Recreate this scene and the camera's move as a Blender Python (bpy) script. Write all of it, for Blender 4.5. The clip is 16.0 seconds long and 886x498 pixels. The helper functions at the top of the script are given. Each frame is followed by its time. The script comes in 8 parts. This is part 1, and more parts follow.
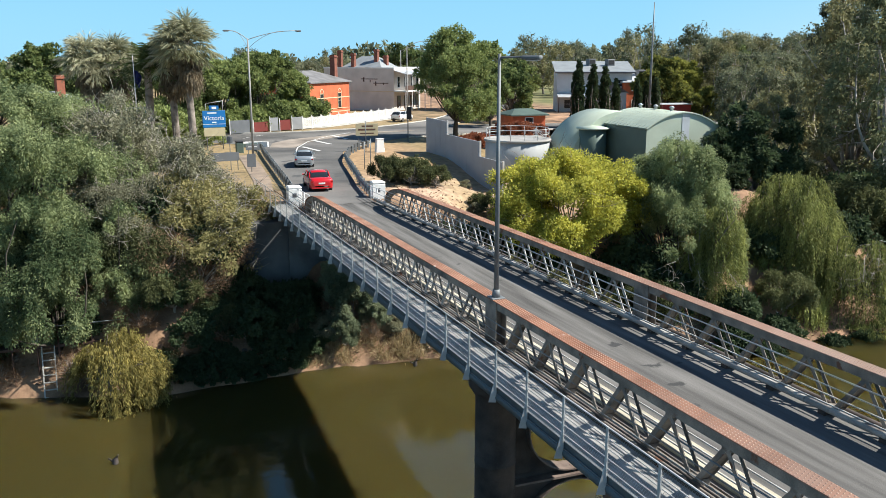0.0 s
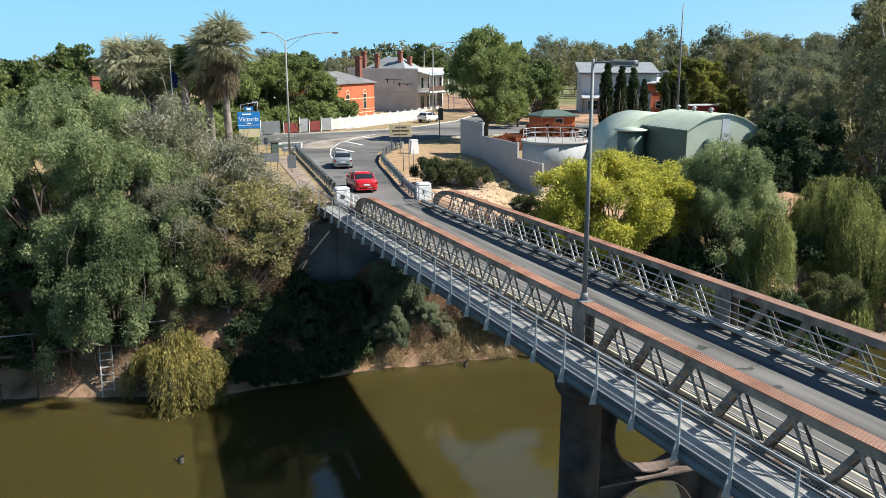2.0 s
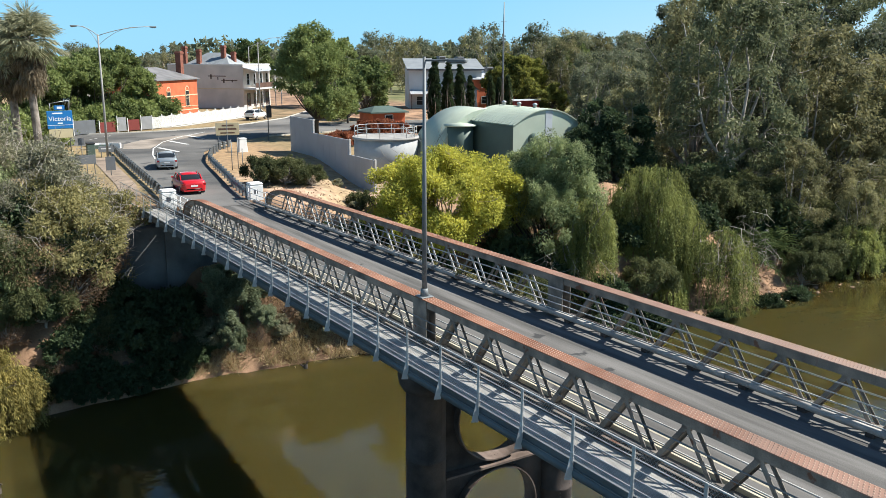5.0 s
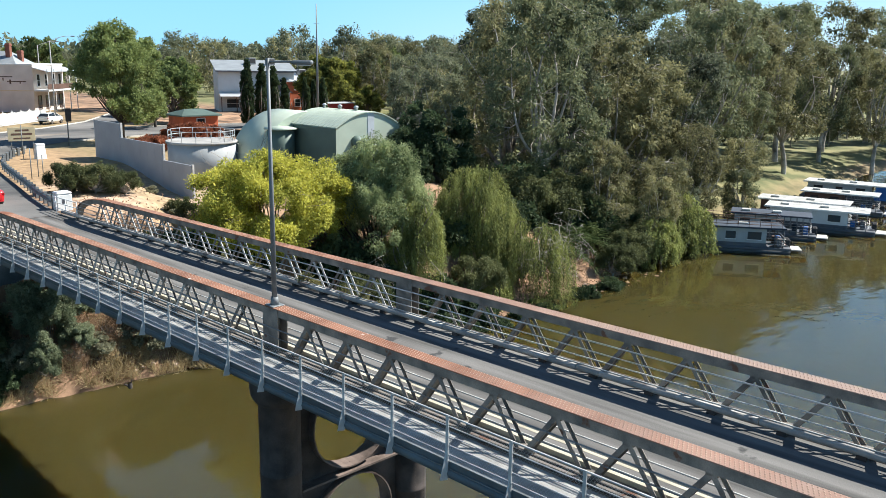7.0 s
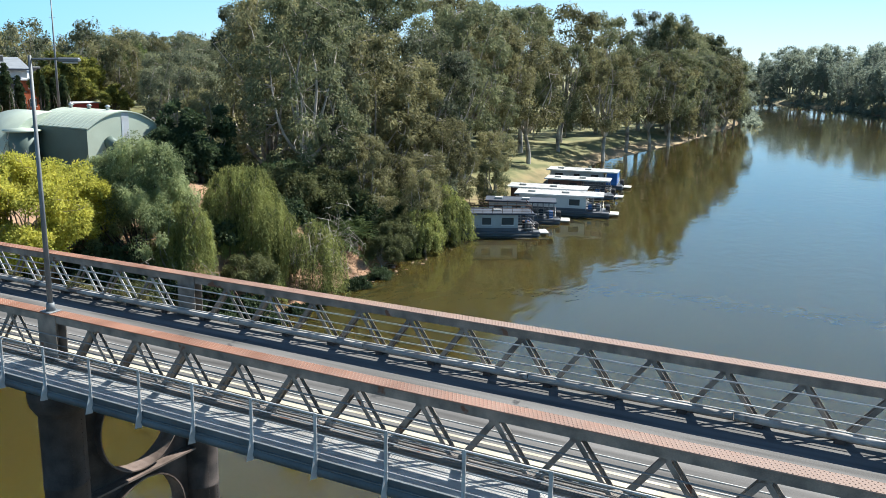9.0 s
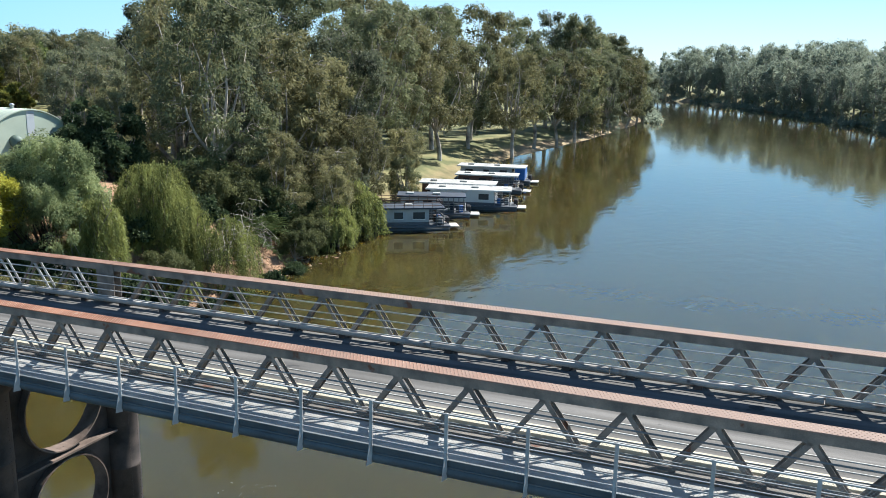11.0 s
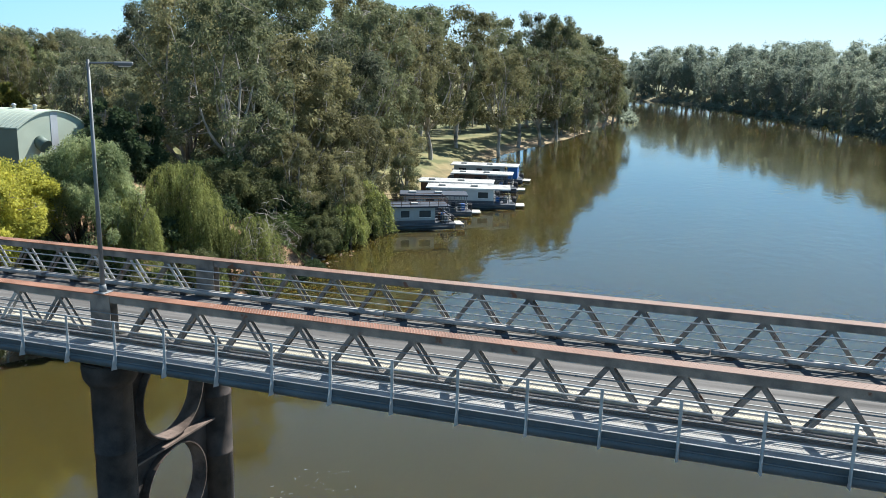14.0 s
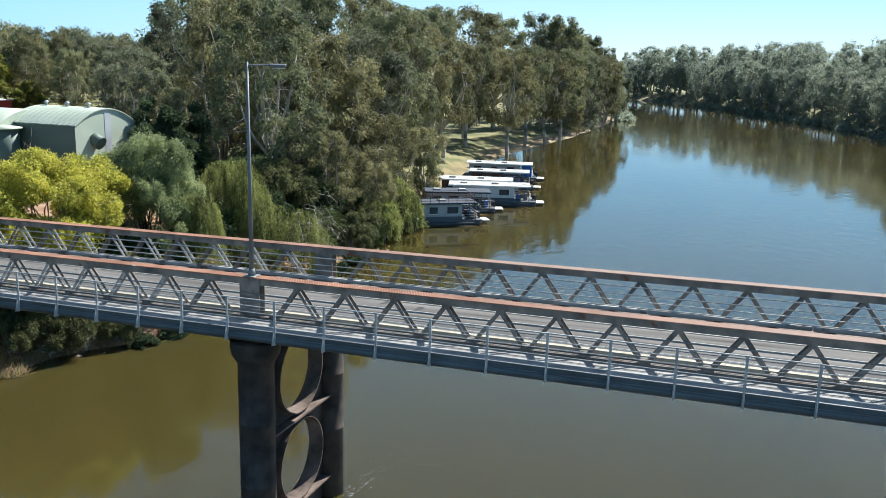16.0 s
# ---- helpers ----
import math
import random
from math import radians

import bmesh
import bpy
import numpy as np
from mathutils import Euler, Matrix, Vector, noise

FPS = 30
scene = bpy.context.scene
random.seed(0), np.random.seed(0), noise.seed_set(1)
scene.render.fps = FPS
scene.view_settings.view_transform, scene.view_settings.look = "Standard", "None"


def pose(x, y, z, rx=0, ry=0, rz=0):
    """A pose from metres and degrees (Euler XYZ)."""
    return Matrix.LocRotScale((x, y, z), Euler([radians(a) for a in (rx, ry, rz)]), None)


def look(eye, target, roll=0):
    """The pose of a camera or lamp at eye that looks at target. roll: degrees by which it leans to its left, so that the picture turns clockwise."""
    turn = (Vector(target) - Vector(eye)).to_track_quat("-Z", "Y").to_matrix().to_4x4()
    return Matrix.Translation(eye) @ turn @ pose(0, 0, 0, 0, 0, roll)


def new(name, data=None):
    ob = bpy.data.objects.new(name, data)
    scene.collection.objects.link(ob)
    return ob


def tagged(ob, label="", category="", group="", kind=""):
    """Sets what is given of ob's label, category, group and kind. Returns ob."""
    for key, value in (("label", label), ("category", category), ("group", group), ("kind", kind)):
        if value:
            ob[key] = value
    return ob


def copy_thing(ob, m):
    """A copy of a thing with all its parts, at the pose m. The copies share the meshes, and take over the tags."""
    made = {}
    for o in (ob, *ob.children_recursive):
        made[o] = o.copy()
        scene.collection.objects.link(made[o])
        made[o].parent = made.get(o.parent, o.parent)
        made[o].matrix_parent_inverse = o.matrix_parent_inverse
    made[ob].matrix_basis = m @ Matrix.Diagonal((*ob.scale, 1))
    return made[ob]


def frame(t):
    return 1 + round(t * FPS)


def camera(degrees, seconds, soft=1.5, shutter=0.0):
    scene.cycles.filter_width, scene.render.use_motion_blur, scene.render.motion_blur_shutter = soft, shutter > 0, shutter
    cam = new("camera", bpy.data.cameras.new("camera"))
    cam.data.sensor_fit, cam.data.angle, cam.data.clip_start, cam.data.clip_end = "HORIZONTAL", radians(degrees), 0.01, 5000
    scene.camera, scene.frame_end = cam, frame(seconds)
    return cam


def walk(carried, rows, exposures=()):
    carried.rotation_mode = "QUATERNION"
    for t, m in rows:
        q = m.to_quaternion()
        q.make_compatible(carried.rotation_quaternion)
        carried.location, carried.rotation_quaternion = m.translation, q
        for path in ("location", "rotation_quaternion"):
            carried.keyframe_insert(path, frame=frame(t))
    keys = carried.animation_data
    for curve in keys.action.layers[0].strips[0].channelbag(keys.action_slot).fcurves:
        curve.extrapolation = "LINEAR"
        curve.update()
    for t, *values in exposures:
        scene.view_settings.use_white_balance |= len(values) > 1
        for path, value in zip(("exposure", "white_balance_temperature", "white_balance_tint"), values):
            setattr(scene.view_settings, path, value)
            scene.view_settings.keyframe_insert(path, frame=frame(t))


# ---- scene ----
cam = camera(55.0, 16.0, 0.55)
PATH = [
    (0, (-0.171, -1.01, 18.568), (0.527, 0.812, 18.13), 0.0),
    (0.5, (-0.91, -0.875, 18.666), (-0.216, 0.949, 18.227), 0.0),
    (1, (-1.602, -0.73, 18.684), (-0.911, 1.095, 18.245), 0.0),
    (1.5, (-2.299, -0.481, 18.687), (-1.612, 1.346, 18.249), 0.0),
    (2, (-2.781, -0.268, 18.721), (-2.104, 1.563, 18.283), 0.0),
    (2.5, (-2.906, -0.171, 18.764), (-2.229, 1.66, 18.325), 0.0),
    (3, (-2.913, -0.264, 18.727), (-2.229, 1.563, 18.287), 0.0),
    (3.5, (-2.908, -0.311, 18.755), (-2.158, 1.49, 18.315), 0.1),
    (4, (-2.864, -0.312, 18.763), (-2.007, 1.44, 18.322), 0.2),
    (4.5, (-2.841, -0.213, 18.779), (-1.892, 1.492, 18.337), 0.2),
    (6.8, (-3.519, 0.781, 18.787), (-2.194, 2.213, 18.344), 0.85),
    (7, (-3.745, 0.904, 18.758), (-2.376, 2.295, 18.322), 0.9),
    (7.5, (-4.15, 1.133, 18.743), (-2.694, 2.432, 18.309), 0.8),
    (8, (-4.375, 1.135, 18.746), (-2.832, 2.332, 18.314), 1.0),
    (8.5, (-4.779, 0.883, 18.739), (-3.153, 1.966, 18.308), 1.0),
    (9, (-5.391, 0.446, 18.77), (-3.687, 1.399, 18.338), 1.1),
    (9.5, (-6.043, -0.096, 18.673), (-4.299, 0.785, 18.242), 0.9),
    (10, (-6.615, -0.47, 18.624), (-4.842, 0.349, 18.192), 1.2),
    (11.3, (-7.80, -1.08, 18.73), (-5.994, -0.305, 18.297), 1.1),
    (12.5, (-9.055, -0.342, 18.828), (-7.246, 0.39, 18.393), 1.0),
    (13, (-9.755, 0.625, 18.908), (-7.941, 1.346, 18.474), 1.2),
    (13.5, (-10.556, 1.608, 18.895), (-8.737, 2.319, 18.463), 1.2),
    (14, (-11.403, 2.669, 18.906), (-9.581, 3.37, 18.475), 1.3),
    (14.5, (-12.411, 3.717, 18.913), (-10.585, 4.409, 18.482), 1.4),
    (15, (-13.546, 4.731, 18.929), (-11.717, 5.416, 18.499), 1.4),
    (15.5, (-14.733, 5.605, 18.944), (-12.901, 6.282, 18.512), 1.5),
    (16, (-15.91, 6.548, 18.921), (-14.076, 7.218, 18.489), 1.5),
]
walk(cam, [(t, look(eye, target, roll)) for t, eye, target, roll in PATH], [(0, 0.85, 6480, 8), (4.5, 0.85, 6480, 8), (8, 1.08, 6300, 8), (12.5, 1.05, 6250, 8), (16, 1.03, 6250, 8)])

# ---- world, sun ----
SUN = Vector((0.91, -0.365, 1.0)).normalized()
world = bpy.data.worlds.new("sky")
scene.world = world
world.use_nodes = True
wn = world.node_tree.nodes
sky = wn.new("ShaderNodeTexSky")
sky.sky_type = "NISHITA"
sky.sun_disc = False
sky.sun_elevation = math.asin(SUN.z)
sky.sun_rotation = math.atan2(SUN.x, SUN.y)
sky.altitude = 150
sky.air_density, sky.dust_density, sky.ozone_density = 0.9, 0.1, 3.0
clear = wn.new("ShaderNodeMix")          # a clear inland autumn sky, deeper blue than the plain model
clear.data_type, clear.blend_type = "RGBA", "MULTIPLY"
clear.inputs["Factor"].default_value = 1
clear.inputs["B"].default_value = (0.78, 0.88, 0.95, 1)
haze = wn.new("ShaderNodeMix")           # even blue of the dry air, down to the horizon
haze.data_type = "RGBA"
height = wn.new("ShaderNodeTexCoord")
split, fade = wn.new("ShaderNodeSeparateXYZ"), wn.new("ShaderNodeMapRange")
world.node_tree.links.new(height.outputs["Generated"], split.inputs[0])
world.node_tree.links.new(split.outputs["Z"], fade.inputs["Value"])
fade.inputs["From Min"].default_value, fade.inputs["From Max"].default_value = 0.0, 0.6
fade.inputs["To Min"].default_value, fade.inputs["To Max"].default_value = 0.78, 0.0
world.node_tree.links.new(fade.outputs["Result"], haze.inputs["Factor"])
glare = wn.new("ShaderNodeMix")          # whiter low down towards the sun's side
glare.data_type = "RGBA"
glare.inputs["A"].default_value, glare.inputs["B"].default_value = (2.6, 6.6, 10.0, 1), (7.4, 8.8, 9.5, 1)
east, low, both = wn.new("ShaderNodeMapRange"), wn.new("ShaderNodeMapRange"), wn.new("ShaderNodeMath")
world.node_tree.links.new(split.outputs["X"], east.inputs["Value"])
east.inputs["From Min"].default_value, east.inputs["From Max"].default_value = 0.55, 1.0
world.node_tree.links.new(split.outputs["Z"], low.inputs["Value"])
low.inputs["From Min"].default_value, low.inputs["From Max"].default_value = 0.0, 0.13
low.inputs["To Min"].default_value, low.inputs["To Max"].default_value = 0.9, 0.0
both.operation = "MULTIPLY"
world.node_tree.links.new(east.outputs["Result"], both.inputs[0])
world.node_tree.links.new(low.outputs["Result"], both.inputs[1])
world.node_tree.links.new(both.outputs[0], glare.inputs["Factor"])
world.node_tree.links.new(glare.outputs["Result"], haze.inputs["B"])
world.node_tree.links.new(sky.outputs[0], clear.inputs["A"])
world.node_tree.links.new(clear.outputs["Result"], haze.inputs["A"])
world.node_tree.links.new(haze.outputs["Result"], wn["Background"].inputs[0])
wn["Background"].inputs[1].default_value = 0.064
sun = new("sun", bpy.data.lights.new("sun", "SUN"))
sun.data.energy, sun.data.angle, sun.data.color = 5.0, radians(0.53), (1.0, 0.955, 0.885)
sun.matrix_world = look(SUN * 200, (0, 0, 0))
scene.view_settings.exposure = 0.0

WATER = -1.4      # level of the river
TOWN = 8.3        # level of the town's streets


# ---- materials ----
def material(name, colour, rough=0.8, metal=0.0, scale=3.0, fine=40.0, vary=0.25, bump=0.15, island=0.0, other=None, spec=None, stretch=None, flecks=None):
    """Base colour broken by a broad and a fine noise, with fine relief."""
    m = bpy.data.materials.new(name)
    m.use_nodes = True
    nt = m.node_tree
    n, l = nt.nodes, nt.links
    b = n["Principled BSDF"]
    b.inputs["Roughness"].default_value, b.inputs["Metallic"].default_value = rough, metal
    if spec is not None:
        b.inputs["Specular IOR Level"].default_value = spec
    pos = n.new("ShaderNodeNewGeometry")
    big, small = n.new("ShaderNodeTexNoise"), n.new("ShaderNodeTexNoise")
    big.inputs["Scale"].default_value, small.inputs["Scale"].default_value = scale, fine
    big.inputs["Detail"].default_value = 5
    for t in (big, small):
        l.new(pos.outputs["Position"], t.inputs["Vector"])
    if stretch:
        mp = n.new("ShaderNodeMapping")
        mp.inputs["Scale"].default_value = stretch
        l.new(pos.outputs["Position"], mp.inputs["Vector"])
        l.new(mp.outputs["Vector"], big.inputs["Vector"])
    mix = n.new("ShaderNodeMix")
    mix.data_type = "RGBA"
    lo = [c * (1 - vary) for c in colour]
    hi = [min(1, c * (1 + vary)) for c in (other or colour)]
    mix.inputs["A"].default_value, mix.inputs["B"].default_value = (*lo, 1), (*hi, 1)
    ramp = n.new("ShaderNodeMapRange")
    ramp.inputs["From Min"].default_value, ramp.inputs["From Max"].default_value = 0.3, 0.7
    l.new(big.outputs["Fac"], ramp.inputs["Value"])
    l.new(ramp.outputs["Result"], mix.inputs["Factor"])
    col = mix.outputs["Result"]
    grain = n.new("ShaderNodeMapRange")
    grain.inputs["To Min"].default_value, grain.inputs["To Max"].default_value = 1 - vary * 0.7, 1 + vary * 0.7
    l.new(small.outputs["Fac"], grain.inputs["Value"])
    mul = n.new("ShaderNodeMix")
    mul.data_type, mul.blend_type = "RGBA", "MULTIPLY"
    mul.inputs["Factor"].default_value = 1
    l.new(col, mul.inputs["A"])
    l.new(grain.outputs["Result"], mul.inputs["B"])
    col = mul.outputs["Result"]
    if island:
        tone = n.new("ShaderNodeMapRange")
        tone.inputs["To Min"].default_value, tone.inputs["To Max"].default_value = 1 - island, 1 + island
        l.new(pos.outputs["Random Per Island"], tone.inputs["Value"])
        m2 = n.new("ShaderNodeMix")
        m2.data_type, m2.blend_type = "RGBA", "MULTIPLY"
        m2.inputs["Factor"].default_value = 1
        l.new(col, m2.inputs["A"])
        l.new(tone.outputs["Result"], m2.inputs["B"])
        col = m2.outputs["Result"]
    if flecks:
        sp, lim, m3 = n.new("ShaderNodeTexNoise"), n.new("ShaderNodeMapRange"), n.new("ShaderNodeMix")
        sp.inputs["Scale"].default_value, sp.inputs["Detail"].default_value = flecks[0], 4
        l.new(pos.outputs["Position"], sp.inputs["Vector"])
        lim.inputs["From Min"].default_value, lim.inputs["From Max"].default_value = flecks[1], flecks[1] + 0.04
        l.new(sp.outputs["Fac"], lim.inputs["Value"])
        m3.data_type = "RGBA"
        l.new(lim.outputs["Result"], m3.inputs["Factor"])
        l.new(col, m3.inputs["A"])
        m3.inputs["B"].default_value = (*flecks[2], 1)
        col = m3.outputs["Result"]
    l.new(col, b.inputs["Base Color"])
    if bump:
        bp = n.new("ShaderNodeBump")
        bp.inputs["Strength"].default_value, bp.inputs["Distance"].default_value = bump, 0.02
        l.new(small.outputs["Fac"], bp.inputs["Height"])
        l.new(bp.outputs["Normal"], b.inputs["Normal"])
    return m


def leaf_material(name, dark, light, through_light=0.38, scale=0.35, streak=None, each=0.45):
    """Foliage: leaf by leaf and clump by clump from dark to light, partly letting light through."""
    m = bpy.data.materials.new(name)
    m.use_nodes = True
    n, l = m.node_tree.nodes, m.node_tree.links
    b = n["Principled BSDF"]
    b.inputs["Roughness"].default_value = 0.7
    b.inputs["Specular IOR Level"].default_value = 0.2
    pos, tx, ob = n.new("ShaderNodeNewGeometry"), n.new("ShaderNodeTexNoise"), n.new("ShaderNodeObjectInfo")
    tx.inputs["Scale"].default_value = scale
    l.new(pos.outputs["Position"], tx.inputs["Vector"])
    tone = tx.outputs["Fac"]
    if streak:          # strands and billows that differ in tone
        mp, st = n.new("ShaderNodeMapping"), n.new("ShaderNodeMapRange")
        mp.inputs["Scale"].default_value = streak
        l.new(pos.outputs["Position"], mp.inputs["Vector"])
        l.new(mp.outputs["Vector"], tx.inputs["Vector"])
        st.inputs["From Min"].default_value, st.inputs["From Max"].default_value = 0.36, 0.64
        st.inputs["To Min"].default_value, st.inputs["To Max"].default_value = 0.15, 0.85
        l.new(tone, st.inputs["Value"])
        tone = st.outputs["Result"]
    add = n.new("ShaderNodeMath")
    add.operation = "MULTIPLY_ADD"
    l.new(pos.outputs["Random Per Island"], add.inputs[0])
    add.inputs[1].default_value = each
    l.new(tone, add.inputs[2])
    add2 = n.new("ShaderNodeMath")
    add2.operation = "MULTIPLY_ADD"
    l.new(ob.outputs["Random"], add2.inputs[0])
    add2.inputs[1].default_value = 0.35
    l.new(add.outputs[0], add2.inputs[2])
    rg = n.new("ShaderNodeMapRange")
    rg.inputs["From Min"].default_value, rg.inputs["From Max"].default_value = 0.45, 1.25
    l.new(add2.outputs[0], rg.inputs["Value"])
    mix = n.new("ShaderNodeMix")
    mix.data_type = "RGBA"
    mix.inputs["A"].default_value, mix.inputs["B"].default_value = (*dark, 1), (*light, 1)
    l.new(rg.outputs["Result"], mix.inputs["Factor"])
    l.new(mix.outputs["Result"], b.inputs["Base Color"])
    tr, ms = n.new("ShaderNodeBsdfTranslucent"), n.new("ShaderNodeMixShader")
    l.new(mix.outputs["Result"], tr.inputs["Color"])
    ms.inputs[0].default_value = through_light
    l.new(b.outputs[0], ms.inputs[1])
    l.new(tr.outputs[0], ms.inputs[2])
    l.new(ms.outputs[0], n["Material Output"].inputs[0])
    return m


M_steel = material("grey_bridge_paint", (0.150, 0.142, 0.130), 0.7, 0.0, 1.5, 30, 0.35, 0.2, other=(0.215, 0.187, 0.158), spec=0.25, flecks=(1.6, 0.66, (0.14, 0.07, 0.045)))


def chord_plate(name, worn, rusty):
    """Rusty plate whose colour grows paler along the bridge, from y = rusty to y = worn."""
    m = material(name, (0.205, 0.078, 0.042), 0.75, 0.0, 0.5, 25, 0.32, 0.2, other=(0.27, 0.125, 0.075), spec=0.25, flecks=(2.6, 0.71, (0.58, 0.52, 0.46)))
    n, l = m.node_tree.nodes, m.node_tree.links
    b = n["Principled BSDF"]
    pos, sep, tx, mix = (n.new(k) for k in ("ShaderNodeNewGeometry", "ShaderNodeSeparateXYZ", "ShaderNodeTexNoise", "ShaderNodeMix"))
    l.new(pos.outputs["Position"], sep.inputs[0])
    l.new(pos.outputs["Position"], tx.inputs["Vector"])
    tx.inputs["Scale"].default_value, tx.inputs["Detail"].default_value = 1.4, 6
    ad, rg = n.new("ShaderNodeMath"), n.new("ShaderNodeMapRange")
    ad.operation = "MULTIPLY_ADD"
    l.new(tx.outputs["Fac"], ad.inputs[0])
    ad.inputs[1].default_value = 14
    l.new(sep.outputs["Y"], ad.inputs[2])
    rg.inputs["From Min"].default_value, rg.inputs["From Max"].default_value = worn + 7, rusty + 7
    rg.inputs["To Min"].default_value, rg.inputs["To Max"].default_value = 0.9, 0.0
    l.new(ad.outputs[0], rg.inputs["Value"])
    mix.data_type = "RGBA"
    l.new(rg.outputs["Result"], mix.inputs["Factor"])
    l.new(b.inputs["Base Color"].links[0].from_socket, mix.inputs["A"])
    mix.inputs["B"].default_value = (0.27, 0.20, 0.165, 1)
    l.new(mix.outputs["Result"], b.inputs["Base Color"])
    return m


M_rust = chord_plate("rusty_chord_plate", 2.0, 19.0)
# highlights put into the colour: rivet heads paler than the plate
M_rivet = material("pale_rivet_heads", (0.36, 0.25, 0.19), 0.8, 0.0, 1.0, 30, 0.3, 0.1, spec=0.2)
M_rustfar = chord_plate("paler_chord_plate", 12.0, 30.0)
# bridge paint lightened to stand for sun on the ties
M_sunlit = material("sunlit_grey_paint", (0.42, 0.41, 0.385), 0.6, 0.1, 1.5, 30, 0.3, 0.2, flecks=(2.0, 0.62, (0.16, 0.12, 0.10)))
M_iron = material("dark_pier_iron", (0.034, 0.029, 0.027), 0.8, 0.0, 1.2, 20, 0.4, 0.25, other=(0.062, 0.048, 0.042))
# pier iron lightened and browned to show sun on the flanges
M_flange = material("sunlit_brown_iron", (0.10, 0.075, 0.063), 0.8, 0.0, 1.2, 20, 0.35, 0.25, other=(0.17, 0.13, 0.11), spec=0.25)
M_galv = material("galvanised_steel", (0.47, 0.47, 0.455), 0.65, 0.0, 2.0, 40, 0.2, 0.1, spec=0.3)
M_galv_dark = material("weathered_galvanised_steel", (0.17, 0.185, 0.19), 0.6, 0.2, 1.0, 30, 0.25, 0.1)
M_fascia = material("blue_grey_beam", (0.085, 0.105, 0.115), 0.5, 0.0, 0.8, 20, 0.3, 0.1)
M_grate = material("steel_grating", (0.32, 0.31, 0.29), 0.8, 0.0, 2.0, 60, 0.3, 0.3)
M_deck = material("dark_deck_asphalt", (0.096, 0.093, 0.088), 0.85, 0, 1.0, 50, 0.3, 0.4, other=(0.155, 0.149, 0.141), spec=0.15, stretch=(2.2, 0.12, 1.0), flecks=(0.9, 0.68, (0.06, 0.06, 0.06)))
M_asphalt = material("asphalt", (0.085, 0.085, 0.085), 0.9, 0, 0.12, 30, 0.25, 0.3, other=(0.165, 0.158, 0.148), spec=0.2, flecks=(0.3, 0.62, (0.085, 0.085, 0.085)))
M_kerb = material("pale_concrete", (0.50, 0.48, 0.43), 0.85, 0, 1.2, 30, 0.2, 0.2)
M_conc = material("grey_concrete", (0.33, 0.32, 0.30), 0.9, 0, 0.6, 20, 0.25, 0.2)
M_paint = material("white_paint", (0.80, 0.79, 0.76), 0.6, 0, 1.0, 20, 0.06, 0.1)
M_line = material("road_marking", (0.66, 0.66, 0.63), 0.8, 0, 2.0, 30, 0.15, 0.1)
M_bark = material("grey_bark", (0.17, 0.14, 0.115), 0.95, 0, 1.2, 12, 0.4, 0.5, other=(0.24, 0.21, 0.18))
M_gumbark = material("pale_gum_bark", (0.17, 0.145, 0.12), 0.9, 0, 0.5, 8, 0.45, 0.4, other=(0.40, 0.36, 0.31))
M_darkbark = material("dark_street_tree_bark", (0.075, 0.062, 0.05), 0.95, 0, 1.2, 12, 0.4, 0.5)
M_twig = material("dry_twigs", (0.26, 0.225, 0.19), 0.95, 0, 1, 20, 0.3, 0.2, other=(0.42, 0.38, 0.33))
M_gum = leaf_material("gum_leaves", (0.036, 0.051, 0.027), (0.32, 0.335, 0.175), scale=0.25, each=0.32)
M_gumolive = leaf_material("olive_gum_leaves", (0.050, 0.052, 0.025), (0.40, 0.375, 0.185), scale=0.25, each=0.32)
M_gumgrey = leaf_material("grey_gum_leaves", (0.040, 0.050, 0.032), (0.30, 0.325, 0.20), scale=0.25, each=0.32)
# distance haze put into the colour: paler and bluer than near gum leaves
M_gumhaze = leaf_material("far_gum_leaves", (0.19, 0.228, 0.18), (0.325, 0.365, 0.27), 0.64, scale=0.15, each=0.2)
M_woodfar = leaf_material("dull_green_wood_leaves", (0.085, 0.10, 0.058), (0.29, 0.30, 0.185), 0.5, scale=0.15, each=0.3)
M_pepper = leaf_material("pepper_tree_leaves", (0.092, 0.132, 0.060), (0.385, 0.435, 0.21), 0.44, scale=1.0, streak=(0.7, 0.7, 0.5), each=0.3)
M_pepperpale = leaf_material("pale_pepper_tree_leaves", (0.12, 0.16, 0.07), (0.44, 0.49, 0.245), 0.46, scale=1.0, streak=(0.7, 0.7, 0.5), each=0.3)
M_under = leaf_material("undergrowth_leaves", (0.04, 0.055, 0.022), (0.19, 0.20, 0.085), each=0.3)
M_bankgreen = leaf_material("grey_green_bank_leaves", (0.075, 0.10, 0.055), (0.36, 0.40, 0.25), 0.4, scale=0.8, each=0.4)
M_grey = leaf_material("grey_shrub_leaves", (0.11, 0.115, 0.075), (0.36, 0.35, 0.23))
M_olive = leaf_material("olive_shrub_leaves", (0.095, 0.10, 0.04), (0.40, 0.36, 0.16))
M_yellow = leaf_material("yellow_autumn_leaves", (0.065, 0.105, 0.026), (0.60, 0.565, 0.105), 0.44, scale=0.5, each=0.5)
M_yellowgreen = leaf_material("yellow_green_leaves", (0.06, 0.075, 0.02), (0.36, 0.36, 0.085), 0.42, scale=0.5, each=0.5)
M_willow = leaf_material("willow_leaves", (0.045, 0.062, 0.018), (0.37, 0.39, 0.125), 0.32, scale=1.0, streak=(1.5, 1.5, 0.16))
M_goldwillow = leaf_material("golden_willow_leaves", (0.13, 0.115, 0.035), (0.44, 0.37, 0.12), scale=1.0, streak=(1.6, 1.6, 0.2))
